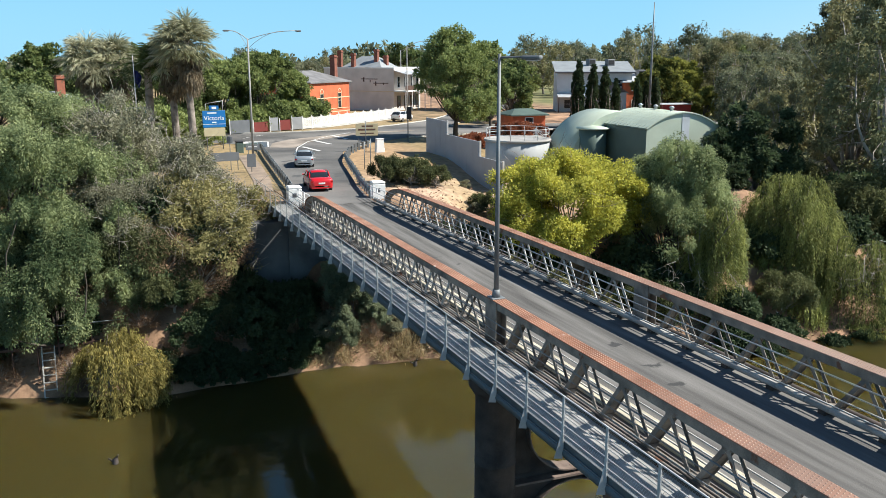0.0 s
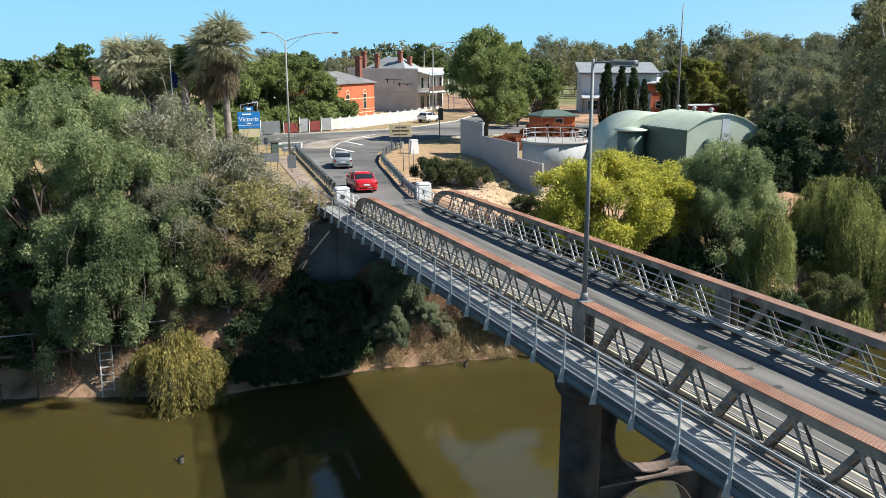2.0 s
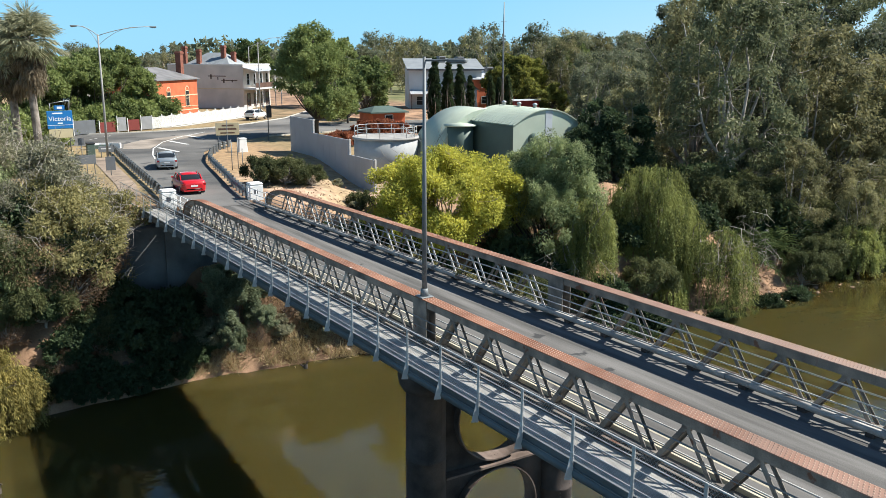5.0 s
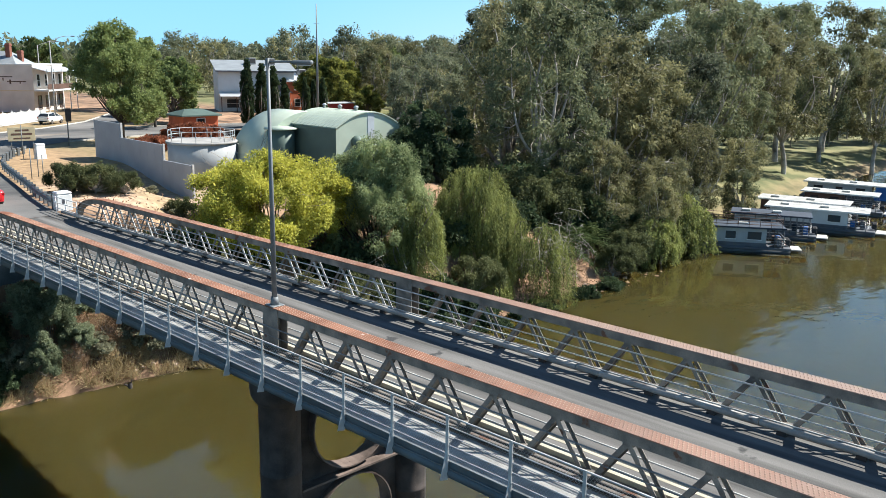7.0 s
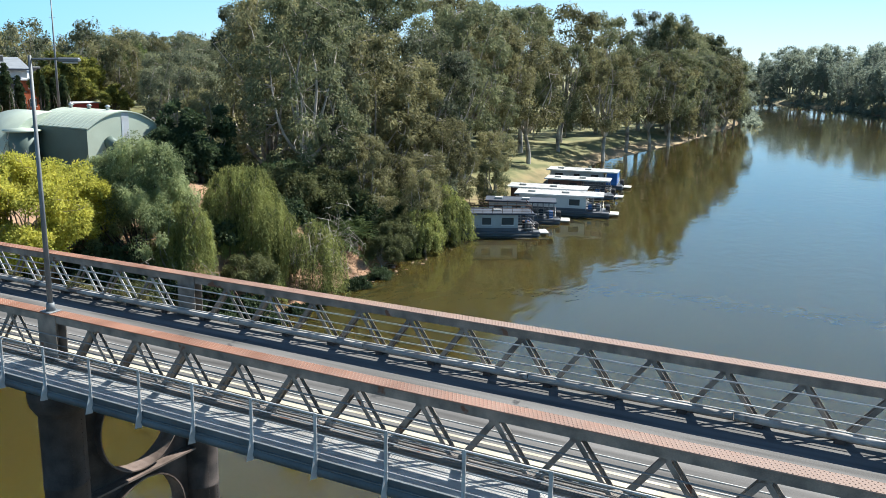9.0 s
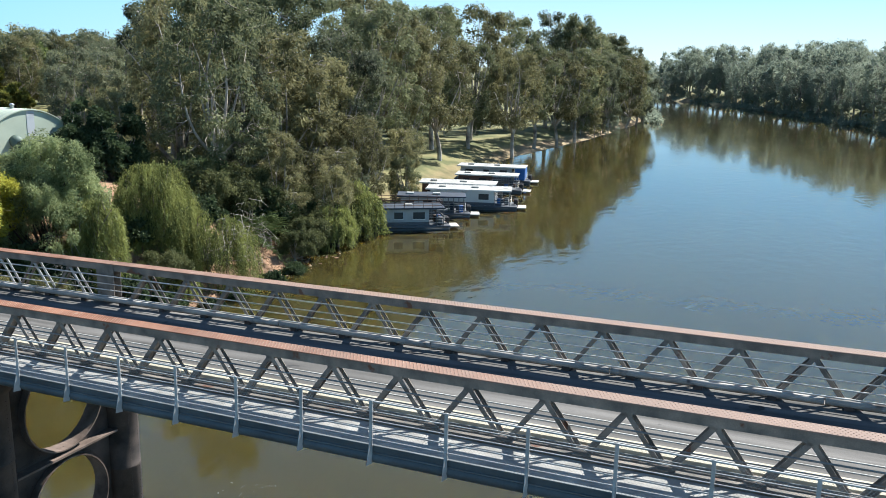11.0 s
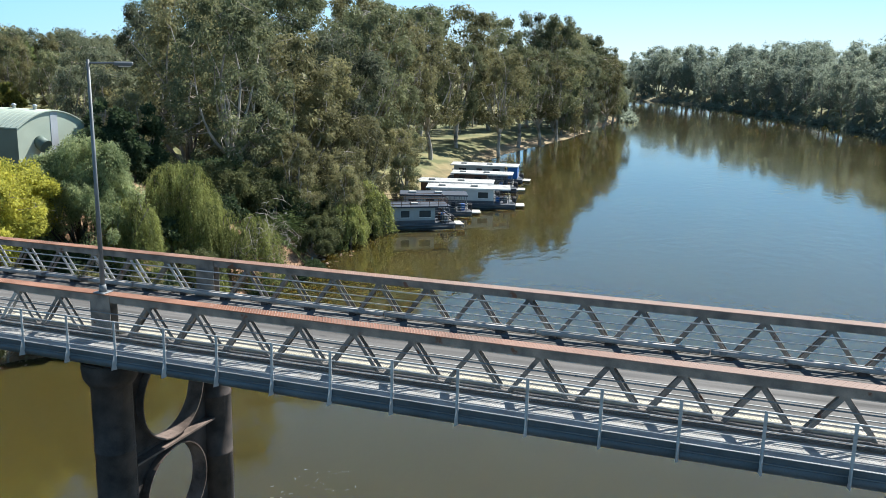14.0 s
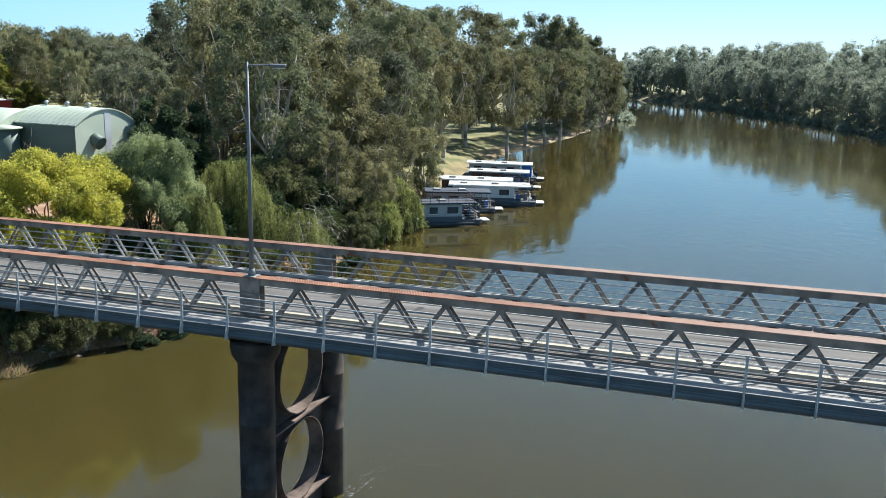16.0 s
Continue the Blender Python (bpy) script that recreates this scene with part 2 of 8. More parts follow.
M_green = leaf_material("street_tree_leaves", (0.050, 0.080, 0.028), (0.29, 0.34, 0.12))
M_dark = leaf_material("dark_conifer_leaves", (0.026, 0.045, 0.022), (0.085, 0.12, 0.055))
M_palm = leaf_material("palm_fronds", (0.15, 0.165, 0.08), (0.54, 0.52, 0.36))
M_palmdead = leaf_material("dead_palm_fronds", (0.09, 0.07, 0.05), (0.34, 0.28, 0.19))
M_phoenix = leaf_material("date_palm_fronds", (0.06, 0.095, 0.033), (0.21, 0.26, 0.095))
M_reed = leaf_material("dry_grass_blades", (0.22, 0.17, 0.085), (0.50, 0.40, 0.23))
M_litter = leaf_material("leaf_litter", (0.13, 0.075, 0.045), (0.36, 0.24, 0.15))
M_rock = material("bank_rock", (0.13, 0.09, 0.068), 0.9, 0, 1.5, 12, 0.35, 0.5, other=(0.27, 0.2, 0.15))


# ---- mesh helpers ----
def link_mesh(name, bm, mat, parent=None, label=""):
    me = bpy.data.meshes.new(name)
    bm.to_mesh(me)
    bm.free()
    for mm in (mat if isinstance(mat, (list, tuple)) else [mat]):
        me.materials.append(mm)
    ob = new(name, me)
    ob.parent = parent
    if label:
        ob["label"] = label
    return ob


def part(name, bm, mat, parent, label=""):
    return link_mesh(name, bm, mat, parent, label)


def again(ob, m, parent):
    """The same mesh once more, as an object of its own."""
    o = new(ob.name.split(".")[0], ob.data)
    o.parent, o.matrix_basis = parent, m
    if "label" in ob:
        o["label"] = ob["label"]
    return o


def thing(name, label, category, group="", m=None, kind=""):
    ob = new(name)
    ob.empty_display_size = 0.3
    if m is not None:
        ob.matrix_basis = m
    return tagged(ob, label, category, group, kind)


def box(bm, x0, x1, y0, y1, z0, z1, m=None, bevel=0.0):
    geo = bmesh.ops.create_cube(bm, size=1)
    vs = geo["verts"]
    bmesh.ops.scale(bm, vec=(x1 - x0, y1 - y0, z1 - z0), verts=vs)
    bmesh.ops.translate(bm, vec=((x0 + x1) / 2, (y0 + y1) / 2, (z0 + z1) / 2), verts=vs)
    if m is not None:
        bmesh.ops.transform(bm, matrix=m, verts=vs)
    if bevel:
        es = list({e for v in vs for e in v.link_edges})
        bmesh.ops.bevel(bm, geom=es, offset=bevel, segments=1, affect="EDGES")
    return bm


def bar(bm, a, b, w, h, up=(0, 0, 1)):
    """A straight bar from a to b, w wide across and h deep."""
    a, b = Vector(a), Vector(b)
    d = b - a
    z = Vector(up)
    x = d.cross(z).normalized()
    z = x.cross(d).normalized()
    m = Matrix((x, d.normalized(), z)).transposed().to_4x4()
    m.translation = (a + b) / 2
    L = d.length / 2
    return box(bm, -w / 2, w / 2, -L, L, -h / 2, h / 2, m)


def pipe(bm, pts, radii, seg=8, caps=True):
    """A tube along points."""
    if not isinstance(radii, (list, tuple)):
        radii = [radii] * len(pts)
    pts = [Vector(p) for p in pts]
    rings = []
    for i, p in enumerate(pts):
        d = (pts[min(i + 1, len(pts) - 1)] - pts[max(i - 1, 0)]).normalized()
        ref = Vector((0, 0, 1)) if abs(d.z) < 0.9 else Vector((1, 0, 0))
        x = d.cross(ref).normalized()
        y = d.cross(x)
        rings.append([bm.verts.new(p + radii[i] * (math.cos(a) * x + math.sin(a) * y)) for a in (2 * math.pi * k / seg for k in range(seg))])
    for r, s in zip(rings, rings[1:]):
        for k in range(seg):
            f = bm.faces.new((r[k], s[k], s[(k + 1) % seg], r[(k + 1) % seg]))
            f.smooth = True
    if caps:
        bm.faces.new(rings[0])
        bm.faces.new(rings[-1][::-1])
    return bm


def raw(name, verts, faces, mat, parent=None, smooth=False):
    """A mesh out of arrays of places and quads."""
    me = bpy.data.meshes.new(name)
    v, f = np.asarray(verts, np.float32), np.asarray(faces, np.int32)
    k = f.shape[1]
    me.vertices.add(len(v))
    me.vertices.foreach_set("co", v.ravel())
    me.loops.add(f.size)
    me.loops.foreach_set("vertex_index", f.ravel())
    me.polygons.add(len(f))
    me.polygons.foreach_set("loop_start", np.arange(0, f.size, k, dtype=np.int32))
    me.polygons.foreach_set("loop_total", np.full(len(f), k, np.int32))
    if smooth:
        me.polygons.foreach_set("use_smooth", np.ones(len(f), bool))
    me.update(calc_edges=True)
    me.materials.append(mat)
    ob = new(name, me)
    ob.parent = parent
    return ob


def ngon(bm, pts, z):
    return bm.faces.new([bm.verts.new((x, y, z)) for x, y in pts])


# ---- ground ----
SHORE = np.array([(-2500, 160), (-300, 75), (-60, 61), (-20, 56), (-8, 53.5), (2, 50.3), (11, 51.5), (20, 50.4), (26, 48.3), (32, 44.8), (42, 42.5), (64, 42.4), (74, 43.5), (82, 47), (100, 48.5), (118, 49.5), (135, 51.5), (175, 54), (225, 50.5), (310, 52), (380, 66), (450, 100), (520, 160), (700, 400), (2500, 2500)])
OPPO = np.array([(-2500, -100), (-300, -60), (-40, -46), (60, -48), (200, -46), (298, -27), (370, -3), (423, 22), (488, 50), (560, 105), (640, 180), (800, 380), (2500, 2400)])


def smooth01(t):
    t = np.clip(t, 0, 1)
    return t * t * (3 - 2 * t)


def ground_z(x, y):
    """Height of the ground: the town's terrace, the low river park, the bed and the other bank."""
    x, y = np.asarray(x, float), np.asarray(y, float)
    inland = y - np.interp(x, SHORE[:, 0], SHORE[:, 1])
    low = 1.2 + 7.1 * smooth01((inland - 25) / 70)
    park = smooth01((x - 44) / 34)
    top = TOWN * (1 - park) + low * park
    run = 9.0 + 8 * smooth01((x - 18) / 10) + 4 * smooth01((-6 - x) / 14)
    h = WATER - 1.8 + (top - WATER + 1.8) * smooth01((inland + 3.2) / (run + 3.2))
    h = np.where(inland < -3.2, WATER - 1.8, h)
    h = h - 1.9 * smooth01((x - 24.5) / 7.5) * smooth01((50 - x) / 8) * smooth01((84 - y) / 14) * smooth01((h - 5.5) / 2.0)
    hollow = smooth01((x - 5.2) / 1.6) * smooth01((13.0 - x) / 2.5) * smooth01((59.2 - y) / 1.4)
    h = h - 0.85 * hollow * np.maximum(h - 1.4, 0)
    h = h - 0.42 * smooth01((x - 10) / 2.5) * smooth01((20.5 - x) / 2.5) * smooth01((58.6 - y) / 1.4) * np.maximum(h, 0)
    back = np.interp(x, OPPO[:, 0], OPPO[:, 1]) - y
    other = WATER - 1.8 + 6.5 * smooth01((back + 2) / 13)
    return np.where(inland > -3.2, h, np.maximum(other, WATER - 1.8))


def gz(x, y):
    return float(ground_z(x, y))


def spaced(lo, hi, step, far, n):
    outer = np.geomspace(1, far, n)
    return np.concatenate((lo - outer[::-1], np.arange(lo, hi + step, step), hi + outer))


gx, gy = spaced(-60, 150, 1.3, 2400, 90), spaced(38, 135, 1.1, 2400, 90)
X, Y = np.meshgrid(gx, gy)
Z = ground_z(X, Y)
rough = np.random.default_rng(3).normal(0, 1, X.shape)
slope = np.hypot(*np.gradient(Z, gy, gx))
Z = Z + 0.16 * rough * np.clip(slope * 2.2, 0, 1) * (1 - 0.75 * (X > 17) * (X < 60) * (Y > 56))
nx, ny = len(gx), len(gy)
idx = np.arange(nx * ny).reshape(ny, nx)
quads = np.stack((idx[:-1, :-1], idx[:-1, 1:], idx[1:, 1:], idx[1:, :-1]), -1).reshape(-1, 4)


def ground_material():
    m = material("bank_earth", (0.12, 0.072, 0.043), 0.95, 0, 0.4, 9, 0.4, 0.9, other=(0.33, 0.20, 0.12))
    n, l = m.node_tree.nodes, m.node_tree.links
    b = n["Principled BSDF"]
    at = n.new("ShaderNodeAttribute")
    at.attribute_name = "grass"
    pos, tx = n.new("ShaderNodeNewGeometry"), n.new("ShaderNodeTexNoise")
    tx.inputs["Scale"].default_value, tx.inputs["Detail"].default_value = 0.18, 6
    l.new(pos.outputs["Position"], tx.inputs["Vector"])
    green = n.new("ShaderNodeMix")
    green.data_type = "RGBA"
    green.inputs["A"].default_value, green.inputs["B"].default_value = (0.11, 0.12, 0.042, 1), (0.22, 0.20, 0.085, 1)
    rg = n.new("ShaderNodeMapRange")
    rg.inputs["From Min"].default_value, rg.inputs["From Max"].default_value = 0.42, 0.58
    l.new(tx.outputs["Fac"], rg.inputs["Value"])
    l.new(rg.outputs["Result"], green.inputs["Factor"])
    sand, sat = n.new("ShaderNodeMix"), n.new("ShaderNodeAttribute")
    sand.data_type = "RGBA"
    sat.attribute_name = "sand"
    l.new(sat.outputs["Fac"], sand.inputs["Factor"])
    l.new(b.inputs["Base Color"].links[0].from_socket, sand.inputs["A"])
    tan = n.new("ShaderNodeMix")
    tan.data_type = "RGBA"
    tan.inputs["A"].default_value, tan.inputs["B"].default_value = (0.50, 0.345, 0.24, 1), (0.36, 0.26, 0.15, 1)
    l.new(rg.outputs["Result"], tan.inputs["Factor"])
    straw, strat = n.new("ShaderNodeMix"), n.new("ShaderNodeAttribute")
    straw.data_type = "RGBA"
    strat.attribute_name = "straw"
    l.new(strat.outputs["Fac"], straw.inputs["Factor"])
    l.new(tan.outputs["Result"], straw.inputs["A"])
    straw.inputs["B"].default_value = (0.33, 0.215, 0.11, 1)
    grit, gr, gm = n.new("ShaderNodeTexNoise"), n.new("ShaderNodeMapRange"), n.new("ShaderNodeMix")
    grit.inputs["Scale"].default_value, grit.inputs["Detail"].default_value = 1.6, 8
    l.new(pos.outputs["Position"], grit.inputs["Vector"])
    gr.inputs["From Min"].default_value, gr.inputs["From Max"].default_value = 0.3, 0.7
    gr.inputs["To Min"].default_value, gr.inputs["To Max"].default_value = 0.62, 1.25
    l.new(grit.outputs["Fac"], gr.inputs["Value"])
    gm.data_type, gm.blend_type = "RGBA", "MULTIPLY"
    gm.inputs["Factor"].default_value = 1
    l.new(straw.outputs["Result"], gm.inputs["A"])
    l.new(gr.outputs["Result"], gm.inputs["B"])
    l.new(gm.outputs["Result"], sand.inputs["B"])
    mix = n.new("ShaderNodeMix")
    mix.data_type = "RGBA"
    l.new(at.outputs["Fac"], mix.inputs["Factor"])
    l.new(sand.outputs["Result"], mix.inputs["A"])
    l.new(green.outputs["Result"], mix.inputs["B"])
    l.new(mix.outputs["Result"], b.inputs["Base Color"])
    return m


ground = raw("ground", np.stack((X, Y, Z), -1).reshape(-1, 3), quads, ground_material(), smooth=True)
grass = ground.data.attributes.new("grass", "FLOAT", "POINT")
lush = smooth01((X - 84) / 14) * (0.7 - 0.35 * smooth01((X - 150) / 20) + (0.3 + 0.35 * smooth01((X - 150) / 20)) * smooth01((Z - WATER - 0.9) / 0.5)) + 0.35 * (X < 60) * (Y > 62) * (slope < 0.12) * (1 - smooth01((X - 15) / 3) * smooth01((34 - X) / 4) * smooth01((104 - Y) / 6)) + 0.25 * (Y < 0)
grass.data.foreach_set("value", np.clip(lush, 0, 1).astype(np.float32).ravel())
dry = ground.data.attributes.new("sand", "FLOAT", "POINT")
bare = smooth01((X - 18.5) / 2) * smooth01((36 - X) / 3) * smooth01((Y - 57) / 4) + smooth01((Y - 66) / 5) * (X < 46) + 0.8 * smooth01((X - 44) / 3) * smooth01((60 - X) / 6) * smooth01((Y - 58) / 4) * smooth01((95 - Y) / 6) + 0.75 * smooth01((X - 160) / 20) * smooth01((320 - X) / 30) * (Y > 20) * smooth01((1.2 - Z) / 1.5)
dry.data.foreach_set("value", np.clip(bare, 0, 1).astype(np.float32).ravel())
st = ground.data.attributes.new("straw", "FLOAT", "POINT")
st.data.foreach_set("value", (0.9 * smooth01((Y - 68 + 0.5 * (22 - X)) / 9)).astype(np.float32).ravel())
tagged(ground, "dry earth river bank with patchy grass", "ground", kind="structure")


def water_material():
    m = bpy.data.materials.new("river_water")
    m.use_nodes = True
    n, l = m.node_tree.nodes, m.node_tree.links
    b = n["Principled BSDF"]
    b.inputs["Roughness"].default_value, b.inputs["IOR"].default_value = 0.05, 1.36
    b.inputs["Specular IOR Level"].default_value = 0.8
    pos, mp = n.new("ShaderNodeNewGeometry"), n.new("ShaderNodeMapping")
    mp.inputs["Scale"].default_value = (0.5, 1.0, 1.0)
    l.new(pos.outputs["Position"], mp.inputs["Vector"])
    a, c, d = (n.new("ShaderNodeTexNoise") for _ in range(3))
    for t, s, det in ((a, 0.9, 3), (c, 0.035, 4), (d, 0.12, 3)):
        t.inputs["Scale"].default_value, t.inputs["Detail"].default_value = s, det
        l.new(mp.outputs["Vector"], t.inputs["Vector"])
    mix = n.new("ShaderNodeMix")
    mix.data_type = "RGBA"
    mix.inputs["A"].default_value, mix.inputs["B"].default_value = (0.045, 0.037, 0.0100, 1), (0.063, 0.051, 0.0150, 1)
    l.new(c.outputs["Fac"], mix.inputs["Factor"])
    l.new(mix.outputs["Result"], b.inputs["Base Color"])
    b.subsurface_method = "RANDOM_WALK"          # silt scatters the light under the surface
    b.inputs["Subsurface Weight"].default_value = 1.0
    b.inputs["Subsurface Radius"].default_value = (1.0, 0.7, 0.3)
    b.inputs["Subsurface Scale"].default_value = 3.5
    strength = n.new("ShaderNodeMapRange")
    strength.inputs["From Min"].default_value, strength.inputs["From Max"].default_value = 0.35, 0.7
    strength.inputs["To Min"].default_value, strength.inputs["To Max"].default_value = 0.02, 0.15
    l.new(d.outputs["Fac"], strength.inputs["Value"])
    bp = n.new("ShaderNodeBump")
    bp.inputs["Distance"].default_value = 0.25
    l.new(strength.outputs["Result"], bp.inputs["Strength"])
    l.new(a.outputs["Fac"], bp.inputs["Height"])
    l.new(bp.outputs["Normal"], b.inputs["Normal"])
    return m


bm = bmesh.new()
ngon(bm, [(-2500, -2500), (2500, -2500), (2500, 2500), (-2500, 2500)], WATER)
tagged(link_mesh("water", bm, water_material()), "calm brown river water", "river", kind="structure")


# ---- the bridge ----
GRADE = 0.02


def lift(y):
    """How far the bridge lies above its level at the pier with the lamp."""
    return GRADE * (24.4 - y) if y > -10 else GRADE * 34.4


Y_PIER = 24.4
ROAD = 9.0
Xn, Xf = 11.5, 17.5       # the two trusses
Y_END = {Xn: 54.9, Xf: 56.1}
BEND = 4.6                # length over which the top chord curves down


def along(y0, y1, z, x=0.0):
    return (x, y0, z + lift(y0)), (x, y1, z + lift(y1))


bridge = thing("road_bridge", "old riveted iron truss road bridge over the river", "bridge")


def deck_part(name, x0, x1, z0, z1, mat, label="", ya=-40.0, yb=58.0):
    bm = bmesh.new()
    for a, b in ((ya, -10.0), (-10.0, yb)):
        v = [bm.verts.new((x, y, z + lift(y))) for y in (a, b) for x, z in ((x0, z0), (x1, z0), (x1, z1), (x0, z1))]
        for f in ((0, 1, 2, 3), (7, 6, 5, 4), (0, 4, 5, 1), (1, 5, 6, 2), (2, 6, 7, 3), (3, 7, 4, 0)):
            bm.faces.new([v[i] for i in f])
    return part(name, bm, mat, bridge, label)


deck_part("deck", 11.75, 17.25, ROAD - 0.28, ROAD, M_deck, "grey asphalt carriageway")
M_cream = material("worn_cream_paint", (0.44, 0.40, 0.30), 0.8, 0, 1.2, 30, 0.25, 0.2, flecks=(1.5, 0.64, (0.20, 0.17, 0.14)))
M_farkerb = material("dull_grey_kerb_rail", (0.36, 0.345, 0.32), 0.7, 0.1, 1.0, 25, 0.3, 0.2, flecks=(0.8, 0.6, (0.12, 0.10, 0.09)))
deck_part("edge_line", 12.62, 12.74, ROAD - 0.02, ROAD + 0.006, M_cream, "worn cream line beside the kerb")
deck_part("kerb", 11.90, 12.12, ROAD - 0.1, ROAD + 0.13, M_cream, "cream-painted kerb beam")
for ka in np.arange(-38, 57, 6.0):          # lengths of old pipe set on brackets
    bm = bmesh.new()
    pipe(bm, along(float(ka), float(ka) + 5.97, ROAD + 0.19, 17.1), 0.1, 12)
    part("kerb", bm, M_farkerb, bridge, "dull grey pipe kerb")
bm = bmesh.new()
box(bm, 17.02, 17.32, -0.12, 0.12, -0.02, 0.13)
kerb_foot = part("kerb_bracket", bm, M_iron, bridge)
for k in range(-26, 21):
    y = 15.36 + 2.0 * k
    if k == -26:
        kerb_foot.matrix_basis = pose(0, y, ROAD + lift(y))
    else:
        again(kerb_foot, pose(0, y, ROAD + lift(y)), bridge)
deck_part("service_pipe", 11.17, 11.3, ROAD - 0.5, ROAD - 0.35, M_iron, "dark service duct between truss and footway")
for gx_ in (11.5, 17.5, 13.4, 15.6):
    deck_part("girder", gx_ - 0.16, gx_ + 0.16, ROAD - 0.85, ROAD - 0.282, M_iron, "dark iron girder under the deck")
bm = bmesh.new()
# runs out past the far truss to carry the added shadow pipe
box(bm, 11.4, 18.2, -0.09, 0.09, -0.66, -0.285)
cross = part("cross_beam", bm, M_iron, bridge)
cross.matrix_basis = pose(0, 57.36, ROAD + lift(57.36))
for k in range(1, 34):
    y = 57.36 - 2.0 * k
    again(cross, pose(0, y, ROAD + lift(y)), bridge)

# unseen pipe added outside the far truss to widen the shadow on the water
bm = bmesh.new()
for a, b in ((-40.0, -10.0), (-10.0, 58.0)):
    pipe(bm, along(a, b, ROAD - 0.16, 18.1), 0.12, 10)
part("service_pipe", bm, M_iron, bridge, "unseen pipe added on the beam ends to widen the bridge's shadow")

# truss pieces, built once
TOP, BOT = 10.60, 8.95
strut_bm, tie_bm = bmesh.new(), bmesh.new()
bar(strut_bm, (0, 0, TOP - 0.3), (0, 1.0, BOT), 0.30, 0.035, (0, -1, 1))
for sx in (-0.15, 0.15):
    bar(strut_bm, (sx, 0, TOP - 0.3), (sx, 1.0, BOT), 0.02, 0.13, (0, -1, 1))
for sx in (-0.14, 0.14):
    bar(tie_bm, (sx, 0, TOP - 0.3), (sx, -1.0, BOT), 0.022, 0.12, (0, 1, 1))
    bar(tie_bm, (sx * 0.82, 0, TOP - 0.3), (sx * 0.82, -1.0, BOT), 0.06, 0.02, (0, 1, 1))
back_bm = bmesh.new()
for sx in (-0.14, 0.14):
    bar(back_bm, (sx, 0, TOP - 0.3), (sx, 1.0, BOT), 0.022, 0.12, (0, -1, 1))
    bar(back_bm, (sx * 0.82, 0, TOP - 0.3), (sx * 0.82, 1.0, BOT), 0.06, 0.02, (0, -1, 1))
gus_bm, gus2_bm = bmesh.new(), bmesh.new()
box(gus_bm, -0.165, 0.165, 0.80, 1.20, BOT - 0.08, BOT + 0.20)
box(gus2_bm, -0.16, 0.16, -0.13, 0.13, TOP - 0.37, TOP - 0.29)


def chord(bm, x0, x1, z0, z1, ya, yb, curve):
    """A straight piece of top chord that bends down to the abutment at its end."""
    ys = list(np.linspace(ya, yb, 18))
    if curve:
        ys = [ya + (yb - BEND - ya) * i / 10 for i in range(11)] + [yb - BEND + BEND * i / 12 for i in range(1, 13)]
    rows = []
    for y in ys:
        t = max(0.0, (y - (yb - BEND)) / BEND) if curve else 0.0
        dz = lift(y) - 1.3 * (1 - math.sqrt(max(0.0, 1 - t ** 2.2)))
        rows.append([bm.verts.new((x, y, z + dz)) for x, z in ((x0, z0), (x1, z0), (x1, z1), (x0, z1))])
    for a, b in zip(rows, rows[1:]):
        for k in range(4):
            bm.faces.new((a[k], b[k], b[(k + 1) % 4], a[(k + 1) % 4]))
    bm.faces.new(rows[0][::-1])
    bm.faces.new(rows[-1])


def rivet_rows(x, y0, y1, parent):
    """Domed rivet heads in five staggered rows along a top plate."""
    ys = np.arange(y0, y1, 0.105)
    dx = np.tile([-0.2, -0.1, 0.0, 0.1, 0.2], len(ys))
    y = np.repeat(ys, 5) + np.tile([0, 0.052, 0, 0.052, 0], len(ys))
    z = TOP + np.where(y > -10, GRADE * (24.4 - y), GRADE * 34.4)
    c = np.stack((x + dx, y, z), 1)
    a = np.arange(6) * np.pi / 3
    low = np.stack((0.024 * np.cos(a), 0.024 * np.sin(a), 0 * a - 0.002), 1)
    top = np.stack((0.014 * np.cos(a), 0.014 * np.sin(a), 0 * a + 0.012), 1)
    v = (c[:, None] + np.concatenate((low, top))[None]).reshape(-1, 3)
    k = np.arange(6)
    f = np.concatenate((np.stack((k, (k + 1) % 6, (k + 1) % 6 + 6, k + 6), 1), [[6, 7, 8, 9], [6, 9, 10, 11]]))
    f = (12 * np.arange(len(c))[:, None, None] + f[None]).reshape(-1, 4)
    tagged(raw("rivets", v, f, M_rivet, parent), kind="stuff")


